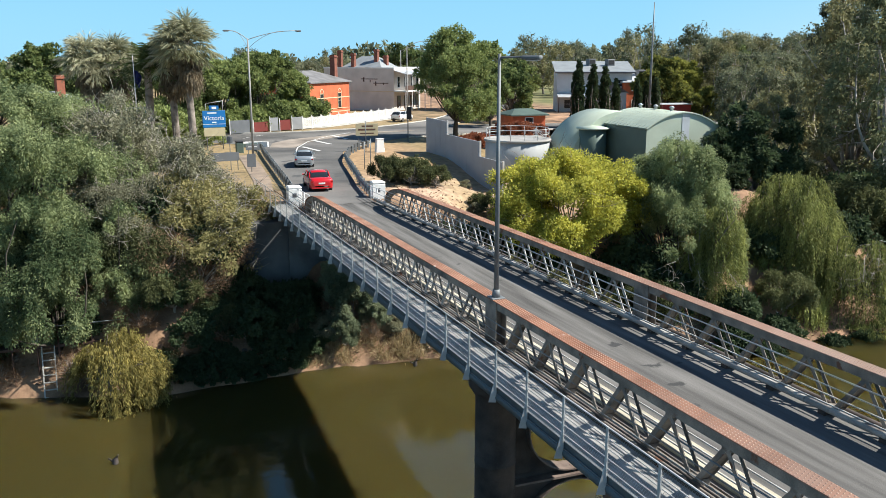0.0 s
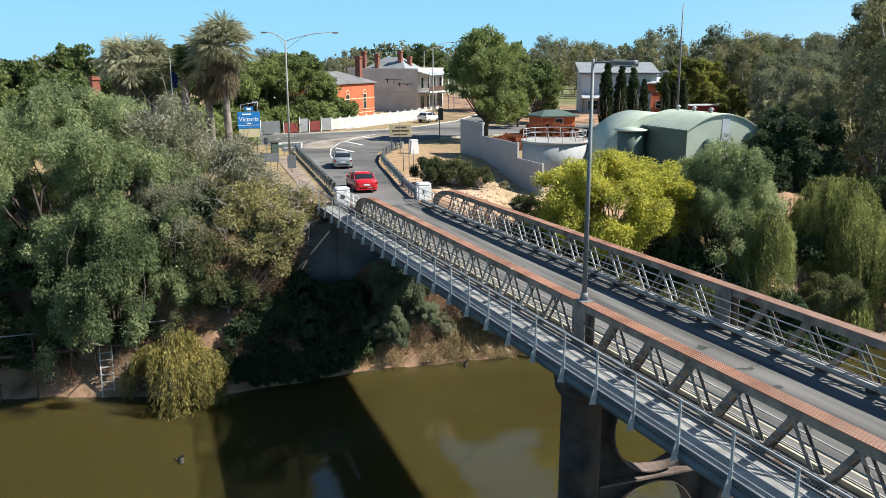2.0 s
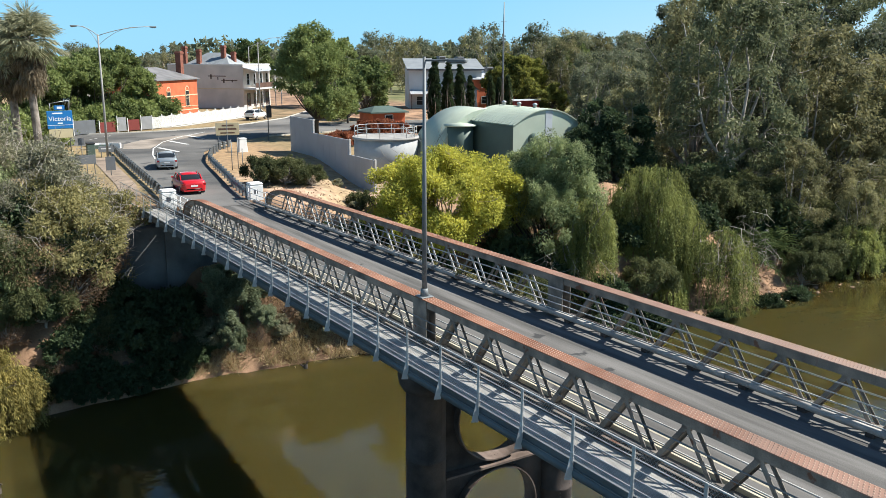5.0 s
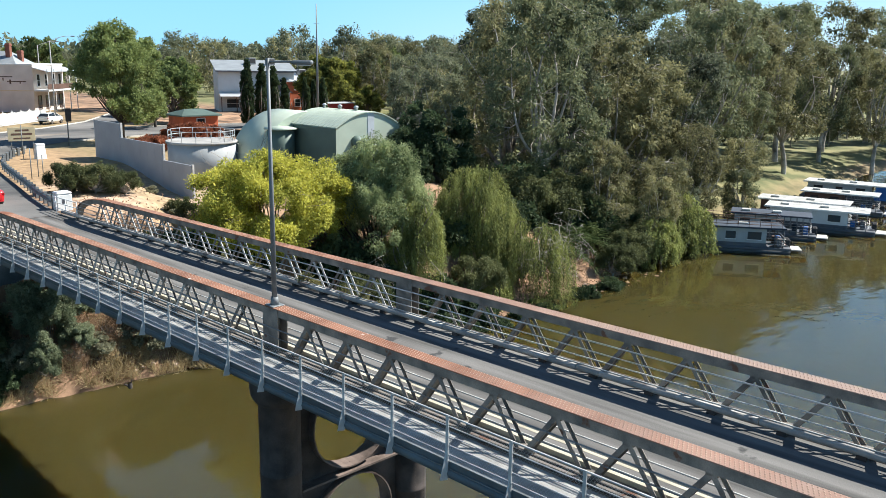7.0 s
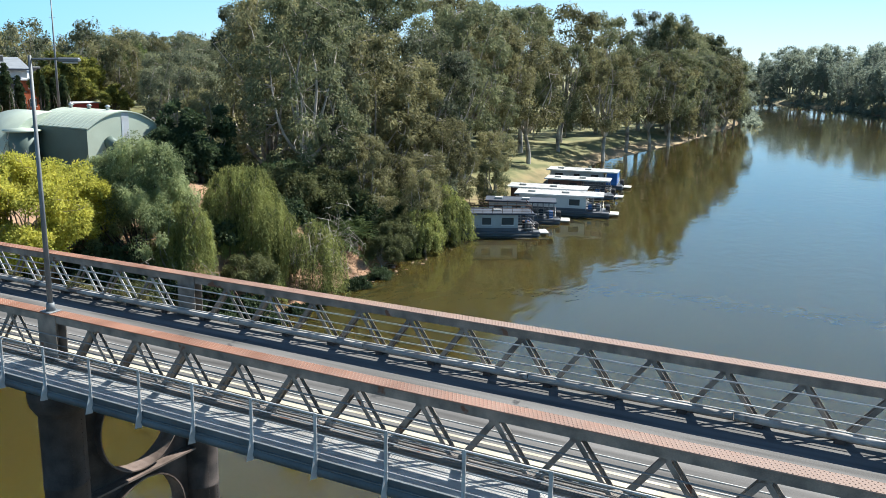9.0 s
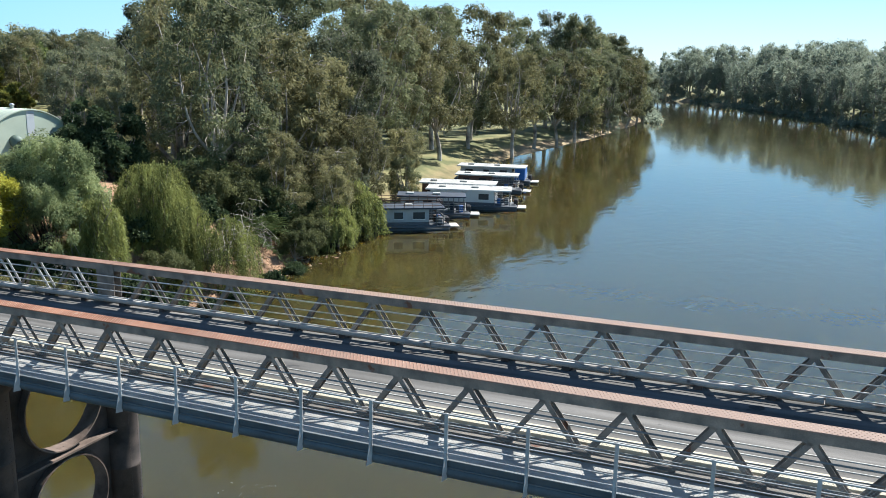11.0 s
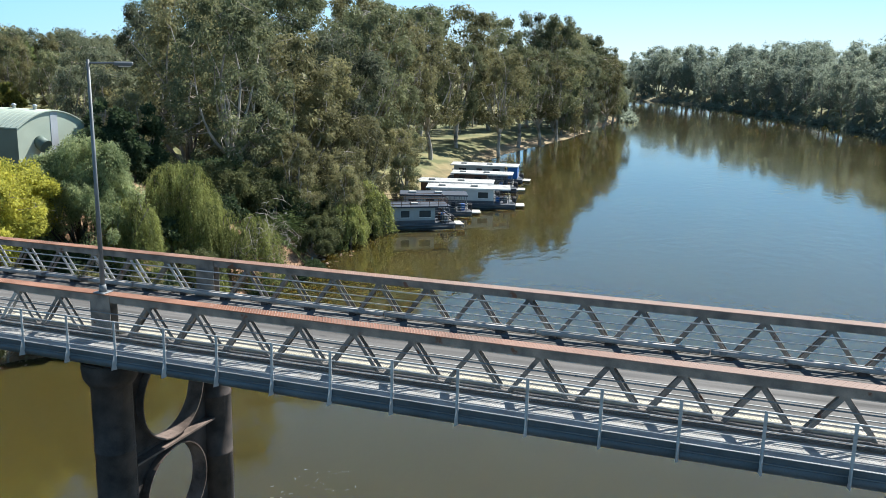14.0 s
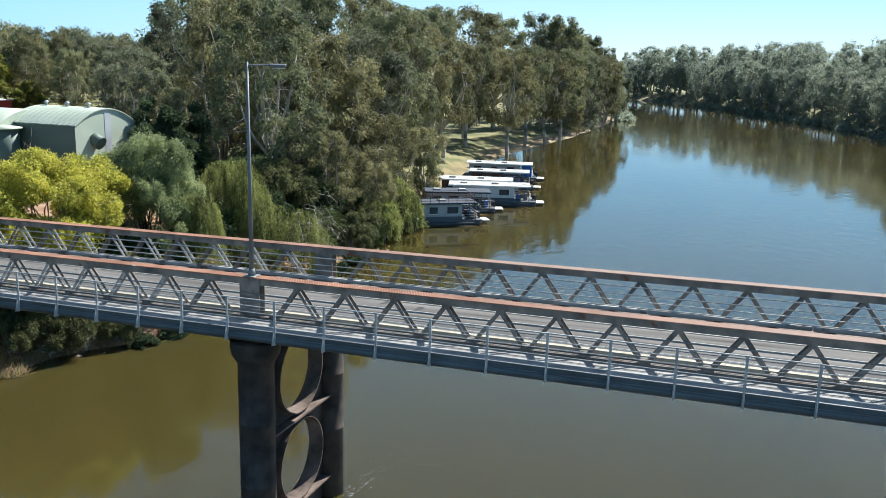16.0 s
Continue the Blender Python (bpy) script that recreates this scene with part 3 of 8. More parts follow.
first = {}
for tx in (Xn, Xf):
    truss = part("truss", bmesh.new(), M_steel, bridge, "riveted iron truss with rust-brown top plate")
    for ya, yb, curve in ((Y_PIER, Y_END[tx], True), (-9.0, Y_PIER, False), (-40.0, -9.0, False)):
        bm = bmesh.new()
        chord(bm, tx - 0.17, tx + 0.17, TOP - 0.30, TOP - 0.03, ya, yb, curve)
        part("top_chord", bm, M_steel, truss)
        bm = bmesh.new()
        chord(bm, tx - 0.24, tx + 0.24, TOP - 0.029, TOP, ya, yb, curve)
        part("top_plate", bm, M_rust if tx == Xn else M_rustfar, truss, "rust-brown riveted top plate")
        rivet_rows(tx, ya + 0.06, yb - (BEND + 0.2 if curve else 0.06), truss)
        bm = bmesh.new()
        v = along(ya, yb - (0.2 if curve else 0), BOT - 0.05, tx)
        bar(bm, v[0], v[1], 0.34, 0.2)
        part("bottom_chord", bm, M_steel, truss)
    for k in range(-27, 21):
        y = 14.36 + 2.0 * k
        if y > Y_END[tx] - 2.3 or y < -38 or abs(y - Y_PIER) < 0.7:
            continue
        for nm, b0 in (("strut", strut_bm) if y < Y_PIER else ("back_tie", back_bm), ("tie", tie_bm), ("gusset", gus_bm), ("top_gusset", gus2_bm)):
            if nm not in first:
                first[nm] = part(nm, b0, M_steel, truss)
                first[nm].matrix_basis = pose(tx, y, lift(y))
            # ties of one lean past the pier take the sun-lightened paint
            elif y > Y_PIER and nm == ("tie" if tx == Xf else "back_tie"):
                key = "pale_" + nm
                if key not in first:
                    first[key] = first[nm].data.copy()
                    first[key].materials[0] = M_sunlit
                o = again(first[nm], pose(tx, y, lift(y)), truss)
                o.data = first[key]
            else:
                again(first[nm], pose(tx, y, lift(y)), truss)
    for y in (Y_PIER, -9.0):
        for sx in (-0.186, 0.186):
            bm = bmesh.new()
            box(bm, tx + sx - 0.014, tx + sx + 0.014, y - 0.44, y + 0.44, BOT - 0.4 + lift(y), TOP - 0.035 + lift(y))
            part("end_plate", bm, M_steel, truss)
        bm = bmesh.new()
        box(bm, tx - 0.17, tx + 0.17, y - 0.06, y + 0.06, BOT - 0.4 + lift(y), TOP - 0.302 + lift(y))
        part("end_post", bm, M_steel, truss)
    inner = tx + 0.33 if tx == Xn else tx - 0.33
    for rz, rr in ((0.30, 0.022), (0.55, 0.022), (0.80, 0.022), (1.12, 0.026)):
        bm = bmesh.new()
        for a, b in ((-40.0, -10.0), (-10.0, 55.6)):
            pipe(bm, along(a, b, ROAD + rz, inner), rr, 6)
        part("guard_rail", bm, M_galv, bridge, "thin galvanised guard rail")

    for rz in (0.32, 0.68, 1.04):          # white rails from the truss foot to the pillar
        bm = bmesh.new()
        pipe(bm, along(55.6, 59.5, ROAD + rz, inner), 0.032, 8)
        part("end_rail", bm, M_paint, bridge, "white-painted pipe rail")
    for py in (55.7, 57.5, 59.2):
        bm = bmesh.new()
        pipe(bm, ((inner, py, ROAD - 0.2 + lift(py)), (inner, py, ROAD + 1.08 + lift(py))), 0.036, 8)
        part("rail_post", bm, M_paint, bridge, "white-painted rail post")

# pier: two iron columns with a plate that has two round openings
for py in (24.3, -9.0):
    pier = thing("bridge_pier", "dark iron twin-column bridge pier standing in the river", "pier", "bridge piers")
    for cx in (Xn, Xf):
        bm = bmesh.new()
        zs = [(-5, 0.72), (1.9, 0.72), (1.92, 0.735), (2.0, 0.735), (2.02, 0.72), (4.6, 0.72), (4.62, 0.735), (4.7, 0.735), (4.72, 0.72), (7.2, 0.72), (7.25, 0.8), (7.5, 0.95), (7.85, 1.0), (8.1, 1.0)]
        pipe(bm, [(cx, py, z) for z, r in zs], [r for z, r in zs], 28)
        part("column", bm, M_iron, pier)
    bm = bmesh.new()
    R, N, half = 1.85, 40, 0.045
    mid = (Xn + Xf) / 2
    for cz, lo, hi in ((5.75, 3.75, 8.1), (1.7, -1.6, 3.75)):
        for s in (-half, half):
            ring, rim = [], []
            for k in range(N):
                a = 2 * math.pi * k / N
                c, sn = math.cos(a), math.sin(a)
                f = min(2.6 / abs(c) if abs(c) > 1e-6 else 99, (hi - cz) / sn if sn > 1e-6 else 99, (lo - cz) / sn if sn < -1e-6 else 99)
                ring.append(bm.verts.new((mid + R * c, py + s, cz + R * sn)))
                rim.append(bm.verts.new((mid + f * c, py + s, cz + f * sn)))
            for k in range(N):
                bm.faces.new((ring[k], ring[(k + 1) % N], rim[(k + 1) % N], rim[k]))
    part("web_plate", bm, M_iron, pier)
    for cz in (5.75, 1.7):
        bm = bmesh.new()
        loops = [[bm.verts.new((mid + rr_ * math.cos(2 * math.pi * k / N), py + sy, cz + rr_ * math.sin(2 * math.pi * k / N))) for k in range(N)] for rr_, sy in ((R, -0.36), (R, 0.36), (R - 0.05, 0.36), (R - 0.05, -0.36))]
        for i in range(4):
            for k in range(N):
                bm.faces.new((loops[i][k], loops[i][(k + 1) % N], loops[(i + 1) % 4][(k + 1) % N], loops[(i + 1) % 4][k]))
        part("ring_flange", bm, M_flange, pier, "brown iron flange with sunlight put into its colour")
    for fz in (3.75, -0.25):
        bm = bmesh.new()
        box(bm, Xn + 0.6, Xf - 0.6, py - 0.46, py + 0.46, fz - 0.04, fz + 0.04)
        part("cross_flange", bm, M_flange, pier, "brown iron flange with sunlight put into its colour")
    bm = bmesh.new()
    box(bm, Xn - 0.9, Xf + 0.9, py - 0.45, py + 0.45, 8.02, 8.14, bevel=0.02)
    part("bearing_plate", bm, M_iron, pier)

# rows of rivets on the pier: round the openings and down the columns
dots = []
for cz in (5.75, 1.7):
    for k in range(44):
        a = 2 * math.pi * k / 44
        dots.append((14.5 + 2.0 * math.cos(a), 24.245, cz + 2.0 * math.sin(a)))
for fz in (3.55, 3.95, -0.45, -0.05):
    dots += [(12.4 + 0.14 * k, 24.245, fz) for k in range(31)]
for cx in (11.5, 17.5):
    for a in (-1.9, -1.25, -0.6):
        dots += [(cx + 0.73 * math.cos(a), 24.3 + 0.73 * math.sin(a), -1.2 + 0.16 * k) for k in range(52)]
c = np.array(dots)
oct_ = np.array([(1, 0, 0), (0, 0, 1), (-1, 0, 0), (0, 0, -1), (0, 1, 0), (0, -1, 0)]) * 0.024
v = (c[:, None] + oct_[None]).reshape(-1, 3)
f = np.array([(0, 1, 5), (1, 2, 5), (2, 3, 5), (3, 0, 5), (1, 0, 4), (2, 1, 4), (3, 2, 4), (0, 3, 4)])
f = (6 * np.arange(len(c))[:, None, None] + f[None]).reshape(-1, 3)
tagged(raw("rivets", v, f, M_iron, bpy.data.objects["bridge_pier"]), kind="stuff")

# footway on the upstream side
walkway = thing("footway", "galvanised steel footway with mesh railing beside the bridge", "walkway")
WX0, WX1, WZ = 9.72, 11.12, 8.98


def way_bar(name, x, z, w, h, mat, ya=-40.0, yb=66.0, round_=False):
    bm = bmesh.new()
    for a, b in ((ya, -10.0), (-10.0, yb)):
        p, q = along(a, b, z, x)
        if round_:
            pipe(bm, (p, q), w / 2, 10)
        else:
            bar(bm, p, q, w, h)
    return part(name, bm, mat, walkway)


way_bar("grating", (WX0 + WX1) / 2, WZ - 0.02, WX1 - WX0, 0.04, M_grate)
way_bar("edge_beam", WX0 - 0.02, WZ + 0.02, 0.06, 0.16, M_fascia)
way_bar("edge_pipe", WX0 + 0.04, WZ - 0.2, 0.32, 0.32, M_fascia, round_=True)
way_bar("edge_lip", WX0 - 0.075, WZ - 0.06, 0.03, 0.03, M_galv_dark)
way_bar("inner_beam", WX1 - 0.05, WZ - 0.18, 0.08, 0.24, M_iron)
for rz, w in ((1.28, 0.048), (1.02, 0.026), (0.78, 0.026), (0.54, 0.026), (0.3, 0.026)):
    way_bar("rail", 9.66, WZ + rz, w, w, M_galv, round_=True)
for rz, w in ((1.02, 0.045), (0.72, 0.03), (0.42, 0.03)):
    way_bar("inner_rail", 11.08, WZ + rz, w, w, M_galv_dark, round_=True)
for px, rz, w in ((11.2, 0.06, 0.10), (11.22, 0.2, 0.06)):
    way_bar("service_pipe", px, WZ + rz, w, w, M_iron, round_=True)
bm = bmesh.new()
bar(bm, (9.63, 0, WZ - 0.28), (9.63, 0, WZ + 1.32), 0.03, 0.085, (0, 1, 0))
v = [bm.verts.new(p) for p in ((9.62, -0.05, WZ - 0.34), (9.62, 0.05, WZ - 0.34), (9.40, 0.0, WZ - 0.32), (9.62, -0.02, WZ + 0.42), (9.62, 0.02, WZ + 0.42))]
for f in ((0, 2, 1), (0, 3, 2), (1, 2, 4), (2, 3, 4), (0, 1, 4, 3)):
    bm.faces.new([v[i] for i in f])
post = part("post", bm, M_galv, walkway, "tapered flat steel post")
post.matrix_basis = pose(0, 24.29, lift(24.29))
bm = bmesh.new()
bar(bm, (9.7, 0, WZ - 0.2), (11.45, 0, WZ - 0.3), 0.08, 0.16)
brk = part("bracket", bm, M_galv_dark, walkway)
brk.matrix_basis = pose(0, 24.29, lift(24.29))
way_bar("edge_strip", WX0 - 0.03, WZ + 0.12, 0.07, 0.02, M_galv_dark)
for k in range(-32, 21):
    if k:
        y = 24.29 + 2.008 * k
        again(post, pose(0, y, lift(y)), walkway)
        again(brk, pose(0, y, lift(y)), walkway)
my = np.arange(66.0, -12.0, -0.085)          # diamond mesh between the rails
quads_, wire = [], 0.0075
for sgn in (-1, 1):
    z0 = WZ + GRADE * (24.4 - np.maximum(my, -10.0))
    quads_.append(np.stack([np.stack((np.full_like(my, 9.675), my + dy, z0 + dz), 1) for dy, dz in ((0, 0.1), (wire, 0.1), (0.9 * sgn + wire, 1.24), (0.9 * sgn, 1.24))], 1).reshape(-1, 3))
mesh_v = np.concatenate(quads_)
tagged(raw("wire_mesh", mesh_v, np.arange(len(mesh_v)).reshape(-1, 4), M_galv, walkway), "woven wire mesh", kind="stuff")

# lamp on the truss
def street_lamp(name, label, base, height, arms, r0=0.11, r1=0.06, mat=None):
    lamp = thing(name, label, "street lamp", "street lamps", pose(*base))
    bm = bmesh.new()
    pipe(bm, [(0, 0, 0.03), (0, 0, height)], [r0, r1], 12)
    part("pole", bm, mat or M_galv_dark, lamp)
    bm = bmesh.new()
    box(bm, -0.24, 0.24, -0.24, 0.24, 0, 0.04, bevel=0.01)
    pipe(bm, [(0, 0, 0.04), (0, 0, 0.3)], [0.15, 0.12], 12)
    part("base_plate", bm, mat or M_galv_dark, lamp)
    for ax, ay, rise, bend in arms:
        n = 8
        pts = [(ax * t, ay * t, height - 0.12 + rise * (1 - (1 - t) ** bend)) for t in (i / n for i in range(n + 1))]
        bm = bmesh.new()
        pipe(bm, pts, 0.035, 8)
        if bend > 1:
            pipe(bm, [(ax * t, ay * t, height - 1.0 + (rise + 0.85) * (1 - (1 - t / 0.75) ** 2)) for t in (0, 0.15, 0.3, 0.45, 0.6, 0.75)], 0.025, 6)
        part("arm", bm, mat or M_galv_dark, lamp)
        d = Vector((ax, ay, 0)).normalized()
        tip = Vector(pts[-1])
        bm = bmesh.new()
        ma = Matrix.Translation(tip) @ d.to_track_quat("X", "Z").to_matrix().to_4x4()
        box(bm, -0.15, 0.5, -0.13, 0.13, -0.09, 0.05, ma, 0.04)
        head = part("lamp_head", bm, M_galv_dark, lamp)
        bm = bmesh.new()
        box(bm, 0.0, 0.42, -0.1, 0.1, -0.13, -0.088, ma, 0.015)
        part("lens", bm, M_kerb, head, "clear lamp lens")
    return lamp


street_lamp("street_lamp", "tall grey street lamp with short arm on the bridge truss", (Xn, 24.4, TOP + 0.002), 8.1, [(0.62, -0.7, 0.02, 1)], 0.09, 0.05)


# ---- trees ----
def unit(a):
    return a / np.maximum(np.linalg.norm(a, axis=-1, keepdims=True), 1e-9)


def leaves(at, way, L, W, r):
    """One small four-cornered leaf at each place, hanging along its way."""
    n = len(at)
    d = unit(way)
    s = unit(np.cross(d, r.normal(size=(n, 3))))
    L = L * r.uniform(0.6, 1.3, (n, 1))
    w = W * r.uniform(0.7, 1.2, (n, 1)) / 2
    v = np.stack((at, at + d * L * 0.45 + s * w, at + d * L, at + d * L * 0.45 - s * w), 1)
    return v.reshape(-1, 3), np.arange(4 * n).reshape(-1, 4)


def tube(pts, radii, seg=6):
    pts, radii = np.asarray(pts, float), np.asarray(radii, float)
    d = unit(np.gradient(pts, axis=0))
    ref = np.where(np.abs(d[:, 2:3]) < 0.9, [[0, 0, 1.0]], [[1.0, 0, 0]])
    x = unit(np.cross(d, ref))
    y = np.cross(d, x)
    a = np.linspace(0, 2 * np.pi, seg, endpoint=False)
    ring = pts[:, None] + radii[:, None, None] * (np.cos(a)[None, :, None] * x[:, None] + np.sin(a)[None, :, None] * y[:, None])
    n = len(pts)
    i = np.arange(n * seg).reshape(n, seg)
    f = np.stack((i[:-1], i[1:], np.roll(i, -1, 1)[1:], np.roll(i, -1, 1)[:-1]), -1).reshape(-1, 4)
    return ring.reshape(-1, 3), f


def joined(pieces):
    v, f, k = [], [], 0
    for a, b in pieces:
        v.append(a)
        f.append(b + k)
        k += len(a)
    return np.concatenate(v), np.concatenate(f)


def clump_leaves(centres, radii, n, L, W, droop, r, flat=0.75, core=0.3):
    """Leaves thrown about the centres, most of them near the clump's skin, larger ones in its middle."""
    c = np.repeat(centres, n, 0)
    rad = np.repeat(radii, n)[:, None]
    u = unit(r.normal(size=(len(c), 3)))
    inner = r.uniform(size=(len(c), 1)) < core
    depth = np.where(inner, r.uniform(0.1, 0.7, (len(c), 1)), r.uniform(0.35, 1, (len(c), 1)) ** 0.5)
    p = c + u * rad * depth * np.array([1, 1, flat])
    way = u * 0.7 + r.normal(size=(len(c), 3)) * 0.6 + np.array([0, 0, -droop])
    big = np.where(inner, 1.7, 1.0)
    return leaves(p, way, L * big, W * big * np.where(inner, 1.3, 1.0), r)


def bent(a, b, sag, r, n=6):
    t = np.linspace(0, 1, n)[:, None]
    a, b = np.asarray(a, float), np.asarray(b, float)
    side = r.normal(size=3) * sag * np.linalg.norm(b - a)
    return a + (b - a) * t + np.sin(np.pi * t) * side


def gum_tree(seed, height=26.0, spread=6.5, clumps=85, n=180, L=0.33, W=0.15, leaf=None, bark=None, low=0.16, clump=1.25, name="gum_tree", label="tall river red gum with pale bark and grey-green crown"):
    """A leaning forked trunk with rising limbs and hanging clumps of leaves from low down to the top."""
    r = np.random.default_rng(seed)
    tree = thing(name, label, "tree", "gum trees on the river bank")
    wood = []
    fork = height * r.uniform(0.14, 0.24)
    mid = np.array([r.normal() * 0.5, r.normal() * 0.5, fork])
    rr = height * 0.015
    wood.append(tube(bent([0, 0, -0.8], mid, 0.03, r), np.linspace(rr * 1.3, rr, 6), 9))
    k = 9
    paths = []
    for i in range(k):
        a = 2 * np.pi * (i + r.uniform(0, 0.7)) / k
        far = spread * r.uniform(0.3, 0.95)
        top = np.array([np.cos(a) * far, np.sin(a) * far, height * r.uniform(0.5, 0.95) - 0.25 * far])
        if i == 0:
            top = np.array([r.normal(), r.normal(), height * 0.95])
        path = bent(mid, top, 0.1, r, 9)
        paths.append(path)
        wood.append(tube(path, np.linspace(rr * 0.6, rr * 0.1, 9), 6))
    nodes = np.concatenate([p[2:] for p in paths])
    u = unit(r.normal(size=(clumps, 3)))
    rad = r.uniform(0.25, 1, clumps) ** 0.5
    tall = r.uniform(low, 0.97, clumps)
    girth = spread * np.clip(np.sqrt(np.clip(1 - ((tall - 0.5) / 0.56) ** 2, 0.05, 1)), 0.2, 1) * (1 + 0.25 * np.sin(5 * tall + seed))
    ang = r.uniform(0, 2 * np.pi, clumps)
    cs = np.stack((np.cos(ang) * rad * girth, np.sin(ang) * rad * girth, tall * height), 1)
    near = nodes[np.argmin(np.linalg.norm(cs[:, None] - nodes[None], axis=2), axis=1)]
    cs = cs * 0.7 + near * 0.3
    for c, p in zip(cs, near):
        wood.append(tube(bent(p, c, 0.1, r, 4), np.linspace(rr * 0.15, rr * 0.04, 4), 4))
    v, f = joined(wood)
    raw("trunk", v, f, bark or M_gumbark, tree, True)
    v, f = clump_leaves(cs, r.uniform(0.6, 1.25, clumps) * clump, n, L, W, 0.75, r, 0.9, 0.2)
    raw("crown", v, f, leaf or M_gum, tree)
    return tree


def round_tree(seed, height, radius, base=0.25, clumps=70, n=260, L=0.22, W=0.13, leaf=None, name="street_tree", label="", droop=0.2, group="", clump=0.2, bark=None, flat=0.85, core=0.3, lobes=0, lobe=0.42, twigs=0):
    """A broad tree or shrub: clumps all over an uneven dome."""
    r = np.random.default_rng(seed)
    tree = thing(name, label, "tree" if height > 4 else "shrub", group)
    cz = height * (base + (1 - base) * 0.42)
    u = unit(r.normal(size=(clumps, 3)))
    u[:, 2] = np.where(u[:, 2] < -0.75, -u[:, 2], u[:, 2])
    lump = 1 + 0.16 * np.sin(u[:, 0] * 5 + seed) * np.cos(u[:, 1] * 4 + seed * 2)
    rad = r.uniform(0.45, 1.0, clumps) ** 0.5 * lump
    up = np.where(u[:, 2] > 0, height - cz, cz - height * base)
    cs = np.stack((u[:, 0] * rad * radius, u[:, 1] * rad * radius, cz + u[:, 2] * rad * up), 1)
    if lobes:          # billows: clumps gathered over a few rounded masses
        ub = unit(r.normal(size=(lobes, 3)))
        ub[:, 2] = np.where(ub[:, 2] < -0.5, -ub[:, 2], ub[:, 2])
        which = r.integers(0, lobes, clumps)
        out = r.uniform(0.55, 0.92, lobes)[:, None]
        upl = np.where(ub[:, 2] > 0, height - cz, cz - height * base)
        hub_ = np.stack((ub[:, 0] * radius, ub[:, 1] * radius, ub[:, 2] * upl), 1) * out + np.array([0, 0, cz])
        size = lobe * r.uniform(0.65, 1.2, lobes)[which][:, None]
        w = unit(u + np.array([0, 0, 0.25]))
        cs = hub_[which] + w * size * rad[:, None] * np.array([radius, radius, (height * (1 - base)) * 0.5])
    rs = r.uniform(0.7, 1.3, clumps) * clump * radius
    wood = []
    rr = 0.024 * height + 0.03
    hub = np.array([0, 0, max(0.2, height * (max(base + 0.08, 0.18) if height > 9 else base + 0.08))])
    wood.append(tube(bent([0, 0, -0.5], hub, 0.04, r, 5), np.linspace(rr * 1.2, rr * 0.9, 5), 8))
    for c in cs[:: max(1, clumps // 34)]:
        wood.append(tube(bent(hub, c, 0.1, r, 5), np.linspace(rr * 0.34, rr * 0.06, 5), 5))
    for i in range(twigs):          # bare grey twigs standing out of the crown
        c = cs[r.integers(0, clumps)] + r.normal(size=3) * 0.4
        d = unit(c - np.array([0, 0, cz]) + r.normal(size=3) * radius * 0.35)
        p = bent(c, c + d * r.uniform(0.4, 1.3), 0.25, r, 5)
        wood.append(tube(p, np.linspace(0.02, 0.006, 5), 3))
        for k in (2, 3):
            wood.append(tube(bent(p[k], p[k] + (d + r.normal(size=3) * 0.8) * r.uniform(0.3, 0.7), 0.1, r, 3), np.linspace(0.015, 0.006, 3), 3))
    v, f = joined(wood)
    raw("trunk" if height > 4 else "stem", v, f, bark or M_bark, tree, True)
    v, f = clump_leaves(cs, rs, n, L, W, droop, r, flat, core)
    raw("crown", v, f, leaf, tree)
    return tree


